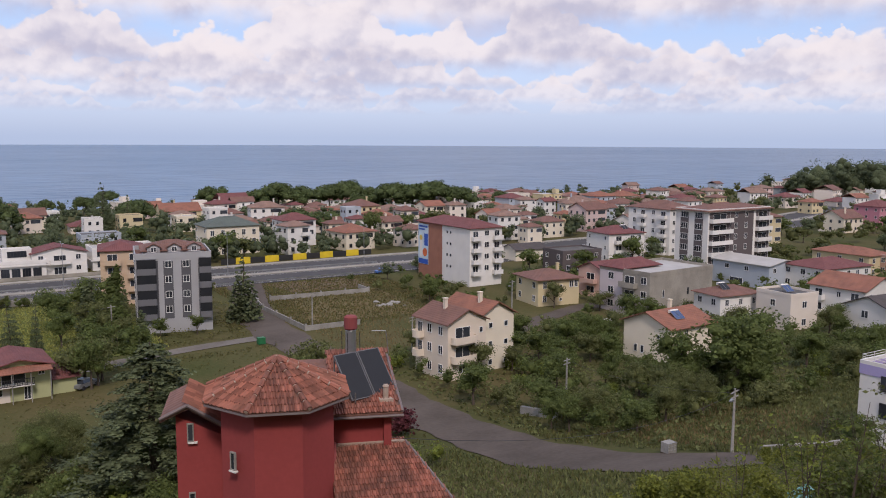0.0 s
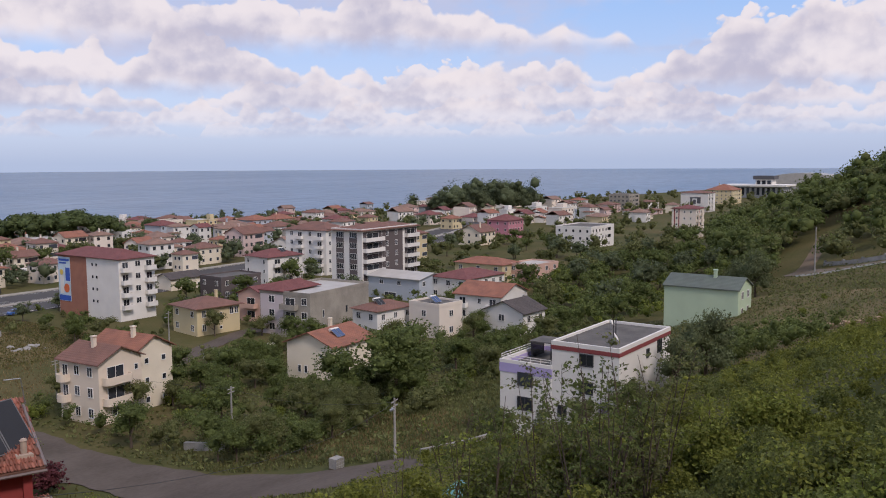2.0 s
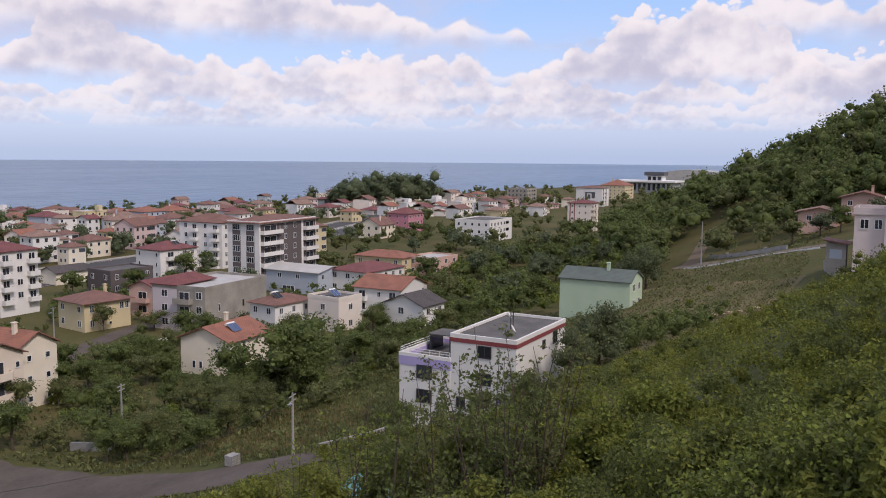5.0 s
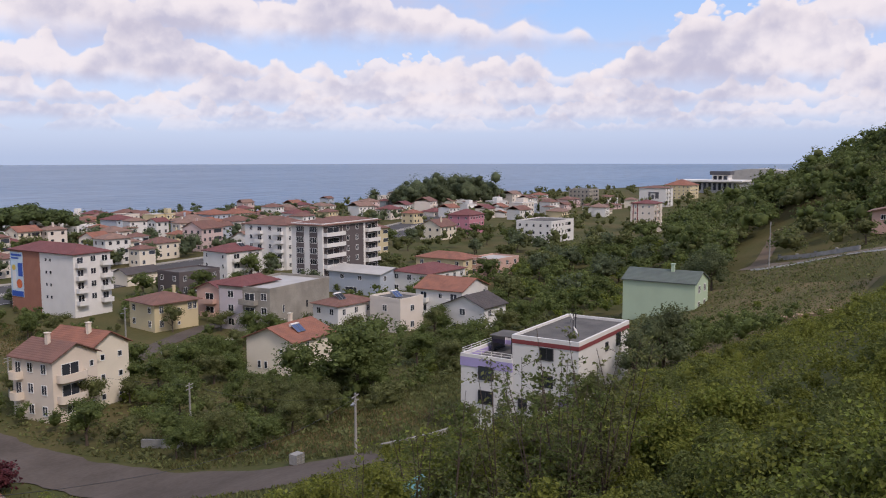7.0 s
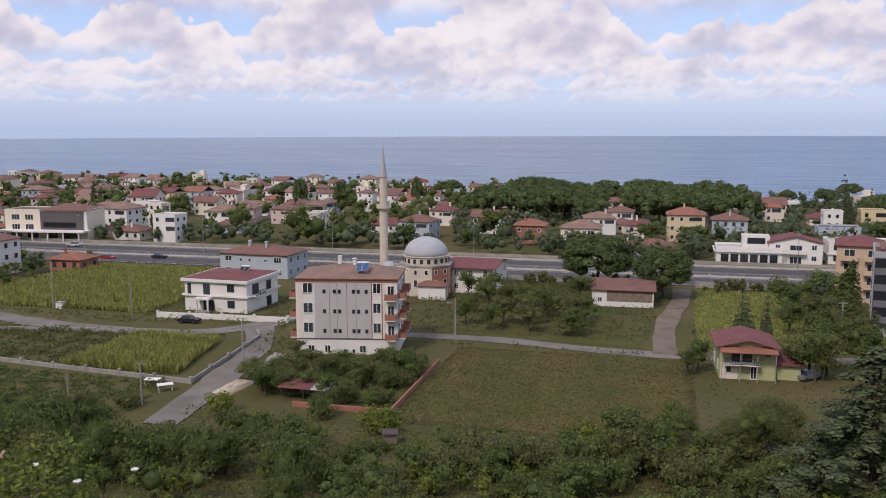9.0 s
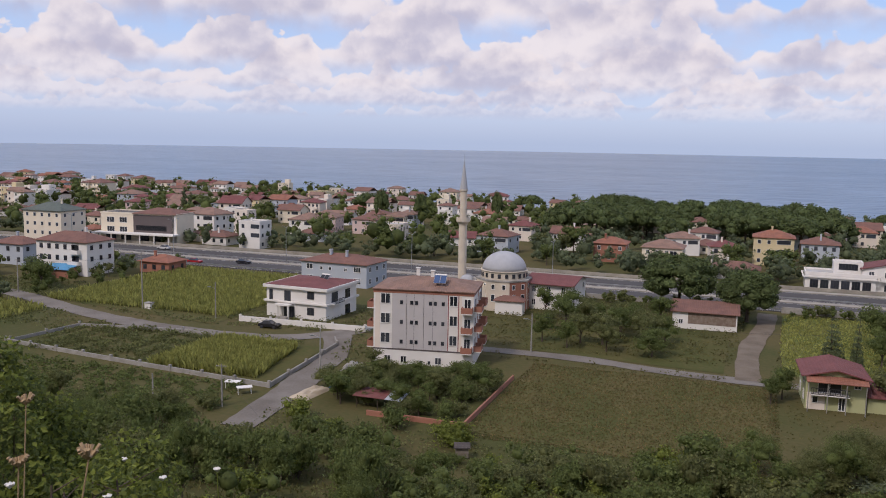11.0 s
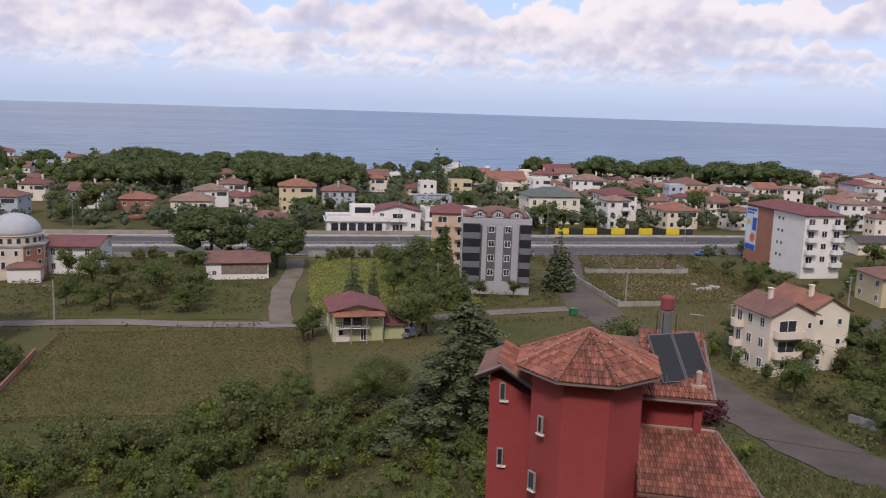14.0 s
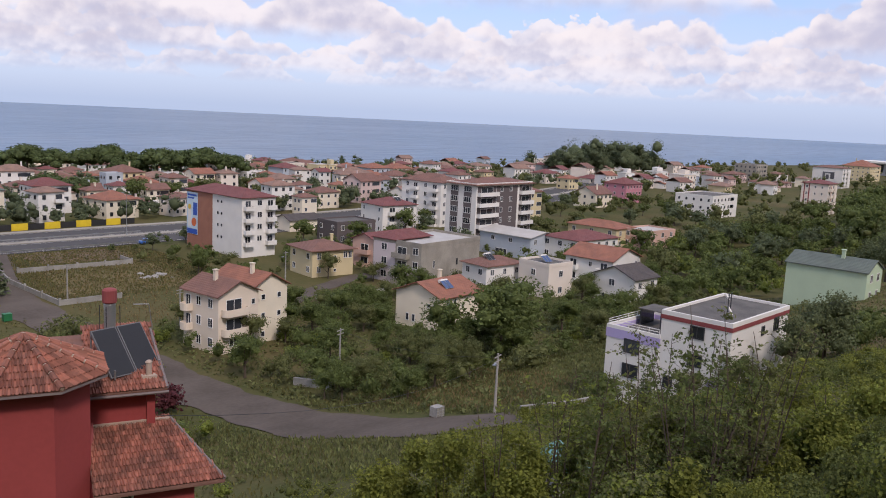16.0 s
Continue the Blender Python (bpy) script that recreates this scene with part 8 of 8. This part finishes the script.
CAR_S = surface("car_silver", (0.3, 0.31, 0.33), rough=0.3, metal=0.5, bump=0.0)
car(-88.3, 142.0, 3, CAR_D, "black hatchback parked before the villa wall")
car(20.2, 131.0, 40, CAR_S, "silver car parked beside the farmhouse")
car(-154.0, 207.5, 0, CAR_R, "red car on the highway", 0.14)
car(-141.0, 213.0, 0, CAR_D, "black car on the highway", 0.14)
car(32.0, 208.5, 180, CAR_S, "silver car on the highway", 0.14)
car(-182.0, 229.0, 180, CAR_W, "white car on the far carriageway", 0.14)
car(-5.0, 200.6, 20, CAR_W, "white car parked under the pines")
car(108.0, 203.5, 0, surface("car_blue", (0.05, 0.14, 0.4), rough=0.3), "blue pick-up beside the flats")
ibc = thing("water_container", pose(61.0, 56.0, ground_z(61, 56)), "white caged plastic water container beside the lane", "container")
b = Build(); b.box(0, 0, 0.15, 1.15, 0.95, 1.0); part("tank", b, KERB, ibc)
b = Build(); b.box(0, 0, 0, 1.2, 1.0, 0.14); part("pallet", b, BARK, ibc)
b = lattice([-0.6, -0.56, -0.2, -0.16, 0.16, 0.2, 0.56, 0.6], [0.14, 0.18, 0.45, 0.49, 0.8, 0.84, 1.14, 1.18], {(i, k) for i in (1, 3, 5) for k in (1, 3, 5)}, -0.5, -0.46); part("cage", b, STEEL, ibc)
bn = thing("waste_bin", pose(51.5, 143.1, ground_z(51.5, 143)), "green metal waste container by the junction", "bin")
b = Build(); b.box(0, 0, 0.12, 1.3, 1.0, 1.05); part("body", b, surface("bin_green", (0.02, 0.16, 0.06), rough=0.5), bn)
b = Build(); b.box(0, 0, 1.18, 1.36, 1.06, 0.1); part("lid", b, surface("bin_green", (0.02, 0.16, 0.06)), bn)
rng = np.random.default_rng(77)
for k in range(16):
    b = Build(); s = rng.uniform(0.4, 1.1)
    b.lathe(0, 0, [(s * 0.9, 0), (s * 0.75, s * 0.4), (s * 0.2, s * 0.65)], 7)
    rx, ry = 88.5 + rng.normal() * 2.6, 163.4 + rng.normal() * 1.4
    solo("rubble", b, KERB, "heap of pale broken rubble on the plot", "rubble", "rubble heaps", m=pose(rx, ry, ground_z(rx, ry) - 0.05, 0, 0, rng.uniform(0, 360)))
hut = thing("hutch", pose(-31, 91, ground_z(-31, 91), 0, 0, 20), "small grey wooden hutch in the grass", "hutch")
b = Build(); b.box(0, 0, 0.2, 1.5, 1.2, 1.3); part("body", b, surface("old_board", (0.2, 0.17, 0.14), rough=0.9, scale=2.0), hut)
part("roof", roof_build("gable", 1.5, 1.2, 1.5, 0.2, 0.4), TILE_D, hut)
sd = thing("shed", pose(-47.5, 104.6, ground_z(-47.5, 104)), "open shed with a red and blue sheet roof", "shed")
for sx in (-3.2, 0, 3.2):
    for sy in (-1.2, 1.2):
        b = Build(); b.tube((sx, sy, -0.2), (sx, sy, 1.9), 0.06, 0.06, 6); part("post", b, BARK, sd)
b = Build(); b.solid([(-3.6, -1.6, 1.75), (1.2, -1.6, 1.75), (1.2, 1.6, 2.15), (-3.6, 1.6, 2.15)], [(-3.6, -1.6, 1.83), (1.2, -1.6, 1.83), (1.2, 1.6, 2.23), (-3.6, 1.6, 2.23)]); part("roof", b, TILE_M, sd)
b = Build(); b.solid([(1.2, -1.6, 1.75), (3.6, -1.6, 1.75), (3.6, 1.6, 2.15), (1.2, 1.6, 2.15)], [(1.2, -1.6, 1.83), (3.6, -1.6, 1.83), (3.6, 1.6, 2.23), (1.2, 1.6, 2.23)]); part("roof_sheet", b, BLUEG, sd)
bb = thing("billboard", pose(115.92, 193.5, 3.5, 0, 0, -89), "large advertising banner in blue, white and orange on the flats", "billboard")
def panel(x0, x1, z0, z1, mat_, d):
    b = Build(); b.box((x0 + x1) / 2, -d, z0, x1 - x0, 0.03, z1 - z0); part("panel", b, mat_, bb)
SIGN_W, SIGN_B, SIGN_O = surface("banner_pale", (0.55, 0.68, 0.78), rough=0.5), surface("banner_blue", (0.03, 0.10, 0.45), rough=0.5), surface("banner_orange", (0.7, 0.16, 0.05), rough=0.5)
panel(-4.0, 1.0, 3.2, 14.0, SIGN_W, 0.06)
panel(-1.0, 0.8, 8.2, 11.4, SIGN_B, 0.10)
panel(-3.8, 0.8, 3.3, 4.6, SIGN_B, 0.10)
panel(-3.6, 0.6, 13.0, 13.5, SIGN_B, 0.10)
panel(-3.6, -0.6, 12.3, 12.7, SIGN_B, 0.10)
b = Build(); b.lathe(0, 0, [(1.1, 0), (1.1, 0.03)], 20); ob = part("disc", b, SIGN_O, bb); ob.matrix_local = pose(-0.6, -0.12, 6.4, 90)
b = Build(); b.lathe(0, 0, [(0.7, 0), (0.7, 0.03)], 16); ob = part("disc", b, surface("banner_yellow", (0.7, 0.5, 0.1)), bb); ob.matrix_local = pose(-2.6, -0.12, 10.2, 90)
panel(-3.3, -1.9, 5.0, 9.4, WHITE, 0.10)
for x, y, z, yaw, mt in ((106.5, 97.0, 3.5 + 7.0, 0, PANEL_B), (137.5, 113.4, 3.5 + 6.6, -6, PANEL), (144.0, 103.5, 3.6 + 7.0, -6, PANEL_B), (183.5, 189.5, 3.5 + 9.3, -6, PANEL), (-48.6, 130.2, 3.5 + 13.4, 11, PANEL_B), (-86.0, 160.0, 3.5 + 6.7, -2, PANEL)):
    solar_heater(x, y, z, yaw, material=mt)
for x, y, z in ((84.5, 37.5, 22.0), (78.0, 34.2, 22.0)):
    root = thing("satellite_dish", pose(x, y, z, 0, 0, 20), "white satellite dish on a flat roof", "satellite dish", "satellite dishes")
    b = Build(); b.tube((0, 0, -0.1), (0, 0, 0.6), 0.03, 0.03, 6); part("post", b, STEEL, root)
    b = Build(); b.lathe(0, 0, [(0.05, 0.0), (0.25, 0.04), (0.42, 0.14), (0.42, 0.16), (0.05, 0.03)], 14); ob = part("dish", b, WHITE, root); ob.matrix_local = pose(0, -0.05, 0.65, 60)
b = Build(); b.tube((-0.3, 0, -0.2), (-0.3, 0, 1.9), 0.05, 0.05, 6); b.tube((0.3, 0, -0.2), (0.3, 0, 1.9), 0.05, 0.05, 6); b.tube((-0.3, 0, 1.2), (0.3, 0, 1.2), 0.04, 0.04, 6)
solo("chimney_frame", b, FRAME_D, "dark metal flue frame on the flat roof", "flue", m=pose(81.0, 35.5, 21.95))

# ---- the hill lane ----
strip("road", [(200, 46), (197, 42.5), (189, 34), (177, 22), (171, 13), (168, 6)], 4.4, 0.12, GRAVEL, "pale lane climbing to the hill house", "road")
strip("road", [(197, 43), (210, 44), (222, 45), (236, 46)], 3.4, 0.12, EARTH, "steep dirt track into the wood", "road")

b = Build()
for k in range(14):
    u = k / 13
    b.box(116 - 11 * u, 21.5 - 8 * u + 0.6 * math.sin(k * 1.7), ground_z(116 - 11 * u, 21.5 - 8 * u) - 0.3, 1.1, 0.5 + 0.3 * math.sin(k * 2.3) ** 2, 0.65 + 0.35 * math.sin(k * 0.9) ** 2, yaw=36 + 14 * math.sin(k))
solo("earth_scar", b, surface("pale_earth", (0.36, 0.25, 0.16), (0.24, 0.16, 0.1), rough=0.95, scale=0.6, fine=5.0, bump=0.5), "pale eroded earth bank in the dry meadow", "earth bank", kind="stuff")


# ---- clutter along the western lane, guard rails ----
def heap(name, x, y, w, d, h, mat_, label, seed, yaw=0.0):
    """A sheet thrown over a heap: a crumpled mound."""
    rng = np.random.default_rng(seed)
    n = 9
    b = Build()
    for j in range(n + 1):
        for i in range(n + 1):
            u, v = i / n * 2 - 1, j / n * 2 - 1
            z = h * (1 - max(abs(u), abs(v)) ** 4) * rng.uniform(0.45, 1.0)
            b.v.append((u * w / 2, v * d / 2, z))
    for j in range(n):
        for i in range(n):
            k = j * (n + 1) + i
            b.f.append((k, k + 1, k + n + 2, k + n + 1)); b.s.append(0)
    solo(name, b, mat_, label, "heap", "lane clutter", m=pose(x, y, ground_z(x, y) - 0.02, 0, 0, yaw))


TARP = surface("tan_tarpaulin", (0.50, 0.42, 0.31), (0.38, 0.31, 0.22), rough=0.6, scale=0.8)
TARP_B = surface("blue_tarpaulin", (0.04, 0.16, 0.42), (0.03, 0.11, 0.3), rough=0.5, scale=0.8)
heap("mound", -59.6, 106.5, 3.0, 7.5, 0.8, TARP, "long heap under a tan tarpaulin beside the lane", 1, -6)
heap("mound", -57.6, 110.5, 1.8, 1.6, 1.1, TARP_B, "crumpled blue tarpaulin over a heap", 2)
heap("mound", -59.0, 116.0, 2.4, 2.6, 1.4, KERB, "white plastic sacks heaped beside the flats", 3)
heap("mound", -59.5, 120.5, 3.0, 4.5, 1.6, KERB, "heap of grey rubble and boards beside the flats", 4)
heap("mound", -57.0, 118.0, 2.0, 3.0, 1.3, TARP, "low heap of boards under a tan sheet", 5)
for x, y, yaw in ((-71.5, 104.6, 10), (-68.3, 102.8, 40)):
    root = thing("garden_table", pose(x, y, ground_z(x, y), 0, 0, yaw), "white plastic table standing in the grass", "table", "garden tables")
    b = Build(); b.box(0, 0, 0.95, 2.2, 1.3, 0.08); part("tabletop", b, WHITE, root)
    for sx in (-0.9, 0.9):
        for sy in (-0.5, 0.5):
            b = Build(); b.tube((sx, sy, -0.1), (sx, sy, 0.95), 0.04, 0.04, 6); part("leg", b, WHITE, root)
sd = thing("shed", pose(-169.5, 172.0, ground_z(-169.5, 172), 0, 0, 8), "low shed with a bright blue sheet roof", "shed")
b = Build(); b.box(0, 0, -0.5, 7.0, 4.0, 2.9); part("wall", b, BRICK, sd)
b = Build(); b.solid([(-4, -2.5, 2.2), (4, -2.5, 2.2), (4, 2.5, 3.1), (-4, 2.5, 3.1)], [(-4, -2.5, 2.3), (4, -2.5, 2.3), (4, 2.5, 3.2), (-4, 2.5, 3.2)]); part("roof", b, surface("blue_sheet", (0.08, 0.30, 0.52), rough=0.5), sd)
tr = thing("transformer", pose(-121.4, 147.4, ground_z(-121.4, 147.4)), "white electrical cabinet at the foot of a pole", "cabinet")
b = Build(); b.box(0, 0, -0.1, 1.5, 1.2, 1.4); part("body", b, WHITE, tr)
b = Build(); b.box(0, 0, 1.3, 1.7, 1.4, 0.12); part("lid", b, KERB, tr)
for y in (204.0, 220.4):
    gr = thing("guard_rail", pose(-100, y, 3.5), "long galvanised guard rail on short posts", "guard rail", "guard rails")
    b = Build(); b.box(0, 0, 0.62, 430, 0.08, 0.3); part("beam", b, STEEL, gr)
    b = Build()
    for k in range(108):
        b.box(-214 + 4 * k, 0.08, 0.0, 0.12, 0.08, 0.85)
    tagged(part("posts", b, STEEL, gr), kind="stuff")

# ---- near weeds ----
DRY_HEAD = surface("dry_umbel", (0.40, 0.29, 0.17), (0.28, 0.19, 0.10), rough=0.9, scale=4.0, fine=40.0, bump=0.2)
def weed(x, y, h, lean, seed, dry=True):
    rng = np.random.default_rng(seed)
    root = thing("wild_carrot", pose(x, y, ground_z(x, y)), "dried brown wild carrot head on a thin stem" if dry else "white umbel of wild carrot on a green stem", "weed", "tall weeds")
    b = Build()
    pts = [Vector((lean * t * t, 0.2 * lean * t * t, h * t)) for t in (0, 0.35, 0.7, 1)]
    for p0, p1 in zip(pts, pts[1:]):
        b.tube(p0, p1, 0.005, 0.004, 5)
    part("stem", b, DRY_HEAD if dry else LEAF_B, root)
    head = Build()
    for k in range(44):
        a, r = rng.uniform(0, 6.28), rng.uniform(0.1, 1.0)
        w_ = 0.05 if dry else 0.03
        e = pts[-1] + Vector((w_ * r * math.cos(a), w_ * r * math.sin(a), 0.015 + 0.05 * r * r if dry else 0.03))
        head.tube(pts[-1], e, 0.003, 0.010 if dry else 0.007, 4)
    tagged(part("head", head, DRY_HEAD if dry else WHITE, root), kind="stuff")


EYE_P = Vector((0, 0, EYE))
def along_view(az, el, dist):
    a, e = radians(az), radians(el)
    return EYE_P + dist * Vector((math.sin(a) * math.cos(e), math.cos(a) * math.cos(e), math.sin(e)))
for i, (az, el, dist, lean, dry) in enumerate(((-48.9, -15.6, 6.0, 0.15, True), (-46.5, -19.3, 4.4, 0.35, True), (-49.8, -18.8, 5.2, 0.1, True), (-41.0, -21.0, 7.0, 0.2, False), (-37.5, -20.5, 7.5, -0.1, False), (-44.5, -21.5, 6.5, 0.1, False), (-43.0, -19.6, 8.0, 0.1, False), (-50.0, -20.0, 6.0, 0.1, False))):
    p = along_view(az, el, dist)
    weed(p.x - lean, p.y - 0.2 * lean, p.z - ground_z(p.x - lean, p.y), lean, 900 + i, dry)


def sapling(x, y, h, n, seed, material, label, size=0.3, spread=0.35, dense=6):
    """A thin shoot with side twigs and sparse leaves."""
    rng = np.random.default_rng(seed)
    root = thing("sapling", pose(x, y, ground_z(x, y)), label, "sapling", "saplings")
    b = Build()
    lv = []
    for s in range(n):
        a = rng.uniform(0, 6.28)
        out = Vector((math.cos(a), math.sin(a), 0)) * spread * h * rng.uniform(0.15, 0.5)
        hh = h * rng.uniform(0.75, 1.0)
        pts = [Vector((0, 0, -0.3)) + out * t ** 1.5 + Vector((0, 0, (hh + 0.3) * t)) for t in np.linspace(0, 1, 6)]
        b.path(pts, [0.032 * (1 - k / 6.5) for k in range(6)], 5)
        for k in range(20):
            t = 0.22 + 0.78 * rng.uniform(0.0, 1.0) ** 1.25
            p = Vector((0, 0, -0.3)) + out * t ** 1.5 + Vector((0, 0, (hh + 0.3) * t))
            aa = rng.uniform(0, 6.28)
            e = p + Vector((math.cos(aa), math.sin(aa), rng.uniform(0.1, 0.7))) * h * rng.uniform(0.06, 0.24) * (1.25 - 0.8 * t)
            b.tube(p, e, 0.007, 0.003, 4)
            for j in range(dense):
                lv.append(p.lerp(e, rng.uniform(0.2, 1.1)))
    tagged(part("stem", b, BARK, root), kind="stuff")
    c = np.array([v[:] for v in lv]) + rng.normal(size=(len(lv), 3)) * 0.06
    nr = rng.normal(size=(len(c), 3)); nr[:, 2] += 0.8
    part("crown", leaf_mesh("crown", quads(c, nr, size * rng.uniform(0.6, 1.2, len(c)), rng, 1.8), material), None, root)


for az, dist, el, n, seed, mt in ((65.5, 24, -10.6, 4, 1, LEAF_A), (67.6, 23, -11.0, 3, 2, LEAF_C), (63.2, 25, -13.0, 4, 3, LEAF_A), (70.0, 24, -12.0, 3, 4, LEAF_C), (60.0, 26, -14.5, 4, 5, LEAF_B), (56.5, 24, -16.0, 4, 6, LEAF_B), (52.0, 24, -17.5, 3, 7, LEAF_B), (73.0, 26, -14.5, 3, 8, LEAF_B), (66.5, 22, -14.0, 5, 9, LEAF_A), (58.4, 23, -15.2, 4, 10, LEAF_A), (61.6, 24, -13.6, 4, 11, LEAF_C), (64.4, 22, -12.6, 3, 12, LEAF_A), (68.8, 23, -13.4, 4, 13, LEAF_C), (55.2, 25, -15.8, 3, 14, LEAF_A)):
    p = along_view(az, el, dist)
    sapling(p.x, p.y, p.z - ground_z(p.x, p.y), n, seed, mt, "thin leafy sapling on the near slope", 0.082, 0.42, 9)
def near_bush(x, y, h, seed, wide=0.9, size=0.036, count=8500, outer=LEAF_B, inner=LEAF_A):
    """A tall tangle of fine leaves close to the viewpoint."""
    rng = np.random.default_rng(seed)
    root = thing("bush", pose(x, y, ground_z(x, y)), "tall tangled bush of small %s green leaves" % ("fresh" if outer is LEAF_B else "yellowish" if outer is LEAF_S else "dull"), "bush", "bushes")
    lobes, b = [], Build()
    for k in range(15):
        t = rng.uniform(0.1, 0.92)
        a, q = rng.uniform(0, 6.28), wide * (1.1 - 0.75 * t) * rng.uniform(0.2, 1.0)
        s = rng.uniform(0.22, 0.42) * wide
        lobes.append((q * math.cos(a), q * math.sin(a), h * t, s, s, s * 1.25))
        b.tube((0.1 * math.cos(a), 0.1 * math.sin(a), -0.3), (q * math.cos(a), q * math.sin(a), h * t + s), 0.014, 0.004, 5)
    tagged(part("stem", b, BARK, root), kind="stuff")
    part("crown", leaf_mesh("crown", leaf_cloud(lobes, count, size, rng, 0.3, (0.3, 1.15)), inner), None, root)
    part("crown", leaf_mesh("crown", leaf_cloud(lobes, int(count * 0.7), size, rng, 0.3, (0.6, 1.25)), outer), None, root)


for az, dist, el, seed in ((-54.5, 8.0, -8.6, 21), (-52.3, 8.6, -9.6, 22), (-50.3, 9.0, -11.0, 23), (-51.5, 7.4, -14.0, 26), (-48.6, 9.0, -13.6, 24), (-46.4, 8.5, -15.6, 25), (-49.0, 7.5, -18.0, 27), (-44.0, 8.5, -17.6, 28), (-56.5, 7.6, -8.0, 29), (-41.0, 9.5, -19.4, 30), (-46.0, 7.2, -21.0, 31)):
    p = along_view(az, el, dist)
    near_bush(p.x, p.y, p.z - ground_z(p.x, p.y), seed)
for az, dist, el, wide, tone in ((46.5, 27, -21.8, 1.3, 0), (49.0, 25, -21.2, 1.4, 0), (51.5, 27, -20.8, 1.4, 0), (54.0, 24, -21.0, 1.3, 0), (57.0, 27, -20.0, 1.3, 1), (60.0, 25, -19.6, 1.4, 1), (63.6, 26, -19.0, 1.4, 1), (67.0, 25, -19.2, 1.4, 1),
                                 (70.4, 27, -17.6, 1.4, 2), (73.6, 25, -17.6, 1.4, 2), (61.6, 20, -23.0, 1.2, 1), (66.0, 20, -22.4, 1.2, 0), (43.6, 26, -23.0, 1.3, 0), (76.0, 26, -15.6, 1.5, 2)):
    p = along_view(az, el, dist)
    near_bush(p.x, p.y, p.z - ground_z(p.x, p.y), int(az * 10), wide, 0.085, 2600, (LEAF_S, LEAF_C, LEAF_S)[tone], (LEAF_S, LEAF_B, LEAF_B)[tone])
tin = thing("shed", pose(30.6, 20.0, ground_z(30.6, 20.0), 0, 0, -35), "small shed with a teal green sheet roof in the scrub", "shed")
b = Build(); b.box(0, 0, -0.5, 1.6, 2.4, 1.9); part("wall", b, CONCRETE, tin)
part("roof", roof_build("gable", 1.6, 2.4, 1.35, 0.2, 0.55, "y"), surface("teal_sheet", (0.12, 0.30, 0.27), (0.09, 0.22, 0.20), rough=0.5, scale=0.8), tin)
for az, dist, el, seed in ((-52.0, 6.5, -17.0, 51), (-50.4, 6.2, -19.0, 52), (-49.6, 7.0, -16.4, 53), (-48.6, 6.4, -18.4, 54), (-47.6, 6.8, -20.0, 55), (-46.2, 6.2, -20.4, 56), (-44.8, 6.8, -19.2, 57), (-43.4, 6.4, -21.0, 58), (-41.6, 7.0, -21.0, 59), (-39.6, 7.4, -21.4, 60), (-36.0, 8.0, -21.6, 61), (-33.0, 8.4, -22.0, 62)):
    p = along_view(az, el, dist)
    sapling(p.x, p.y, p.z - ground_z(p.x, p.y), 2, seed, (LEAF_S, LEAF_B)[seed % 2], "tall feathery green weed beside the viewpoint", 0.03, 0.2, 12)
for az, dist, el, tone in ((80, 11.5, -18.0, 0), (83, 10.5, -19.0, 2), (86, 12.0, -17.0, 0), (88.5, 10.0, -19.0, 2), (91, 11.5, -17.0, 0), (94, 10.0, -18.0, 2), (78, 13.0, -18.0, 2), (97, 11.0, -16.0, 0), (84.5, 14.0, -16.0, 2), (89.5, 14.5, -15.0, 0)):
    p = along_view(az, el, dist)
    near_bush(p.x, p.y, max(0.7, p.z - ground_z(p.x, p.y)), 700 + int(az * 2), 1.0, 0.05, 2600, (LEAF_S, LEAF_C, LEAF_B)[tone], LEAF_T)
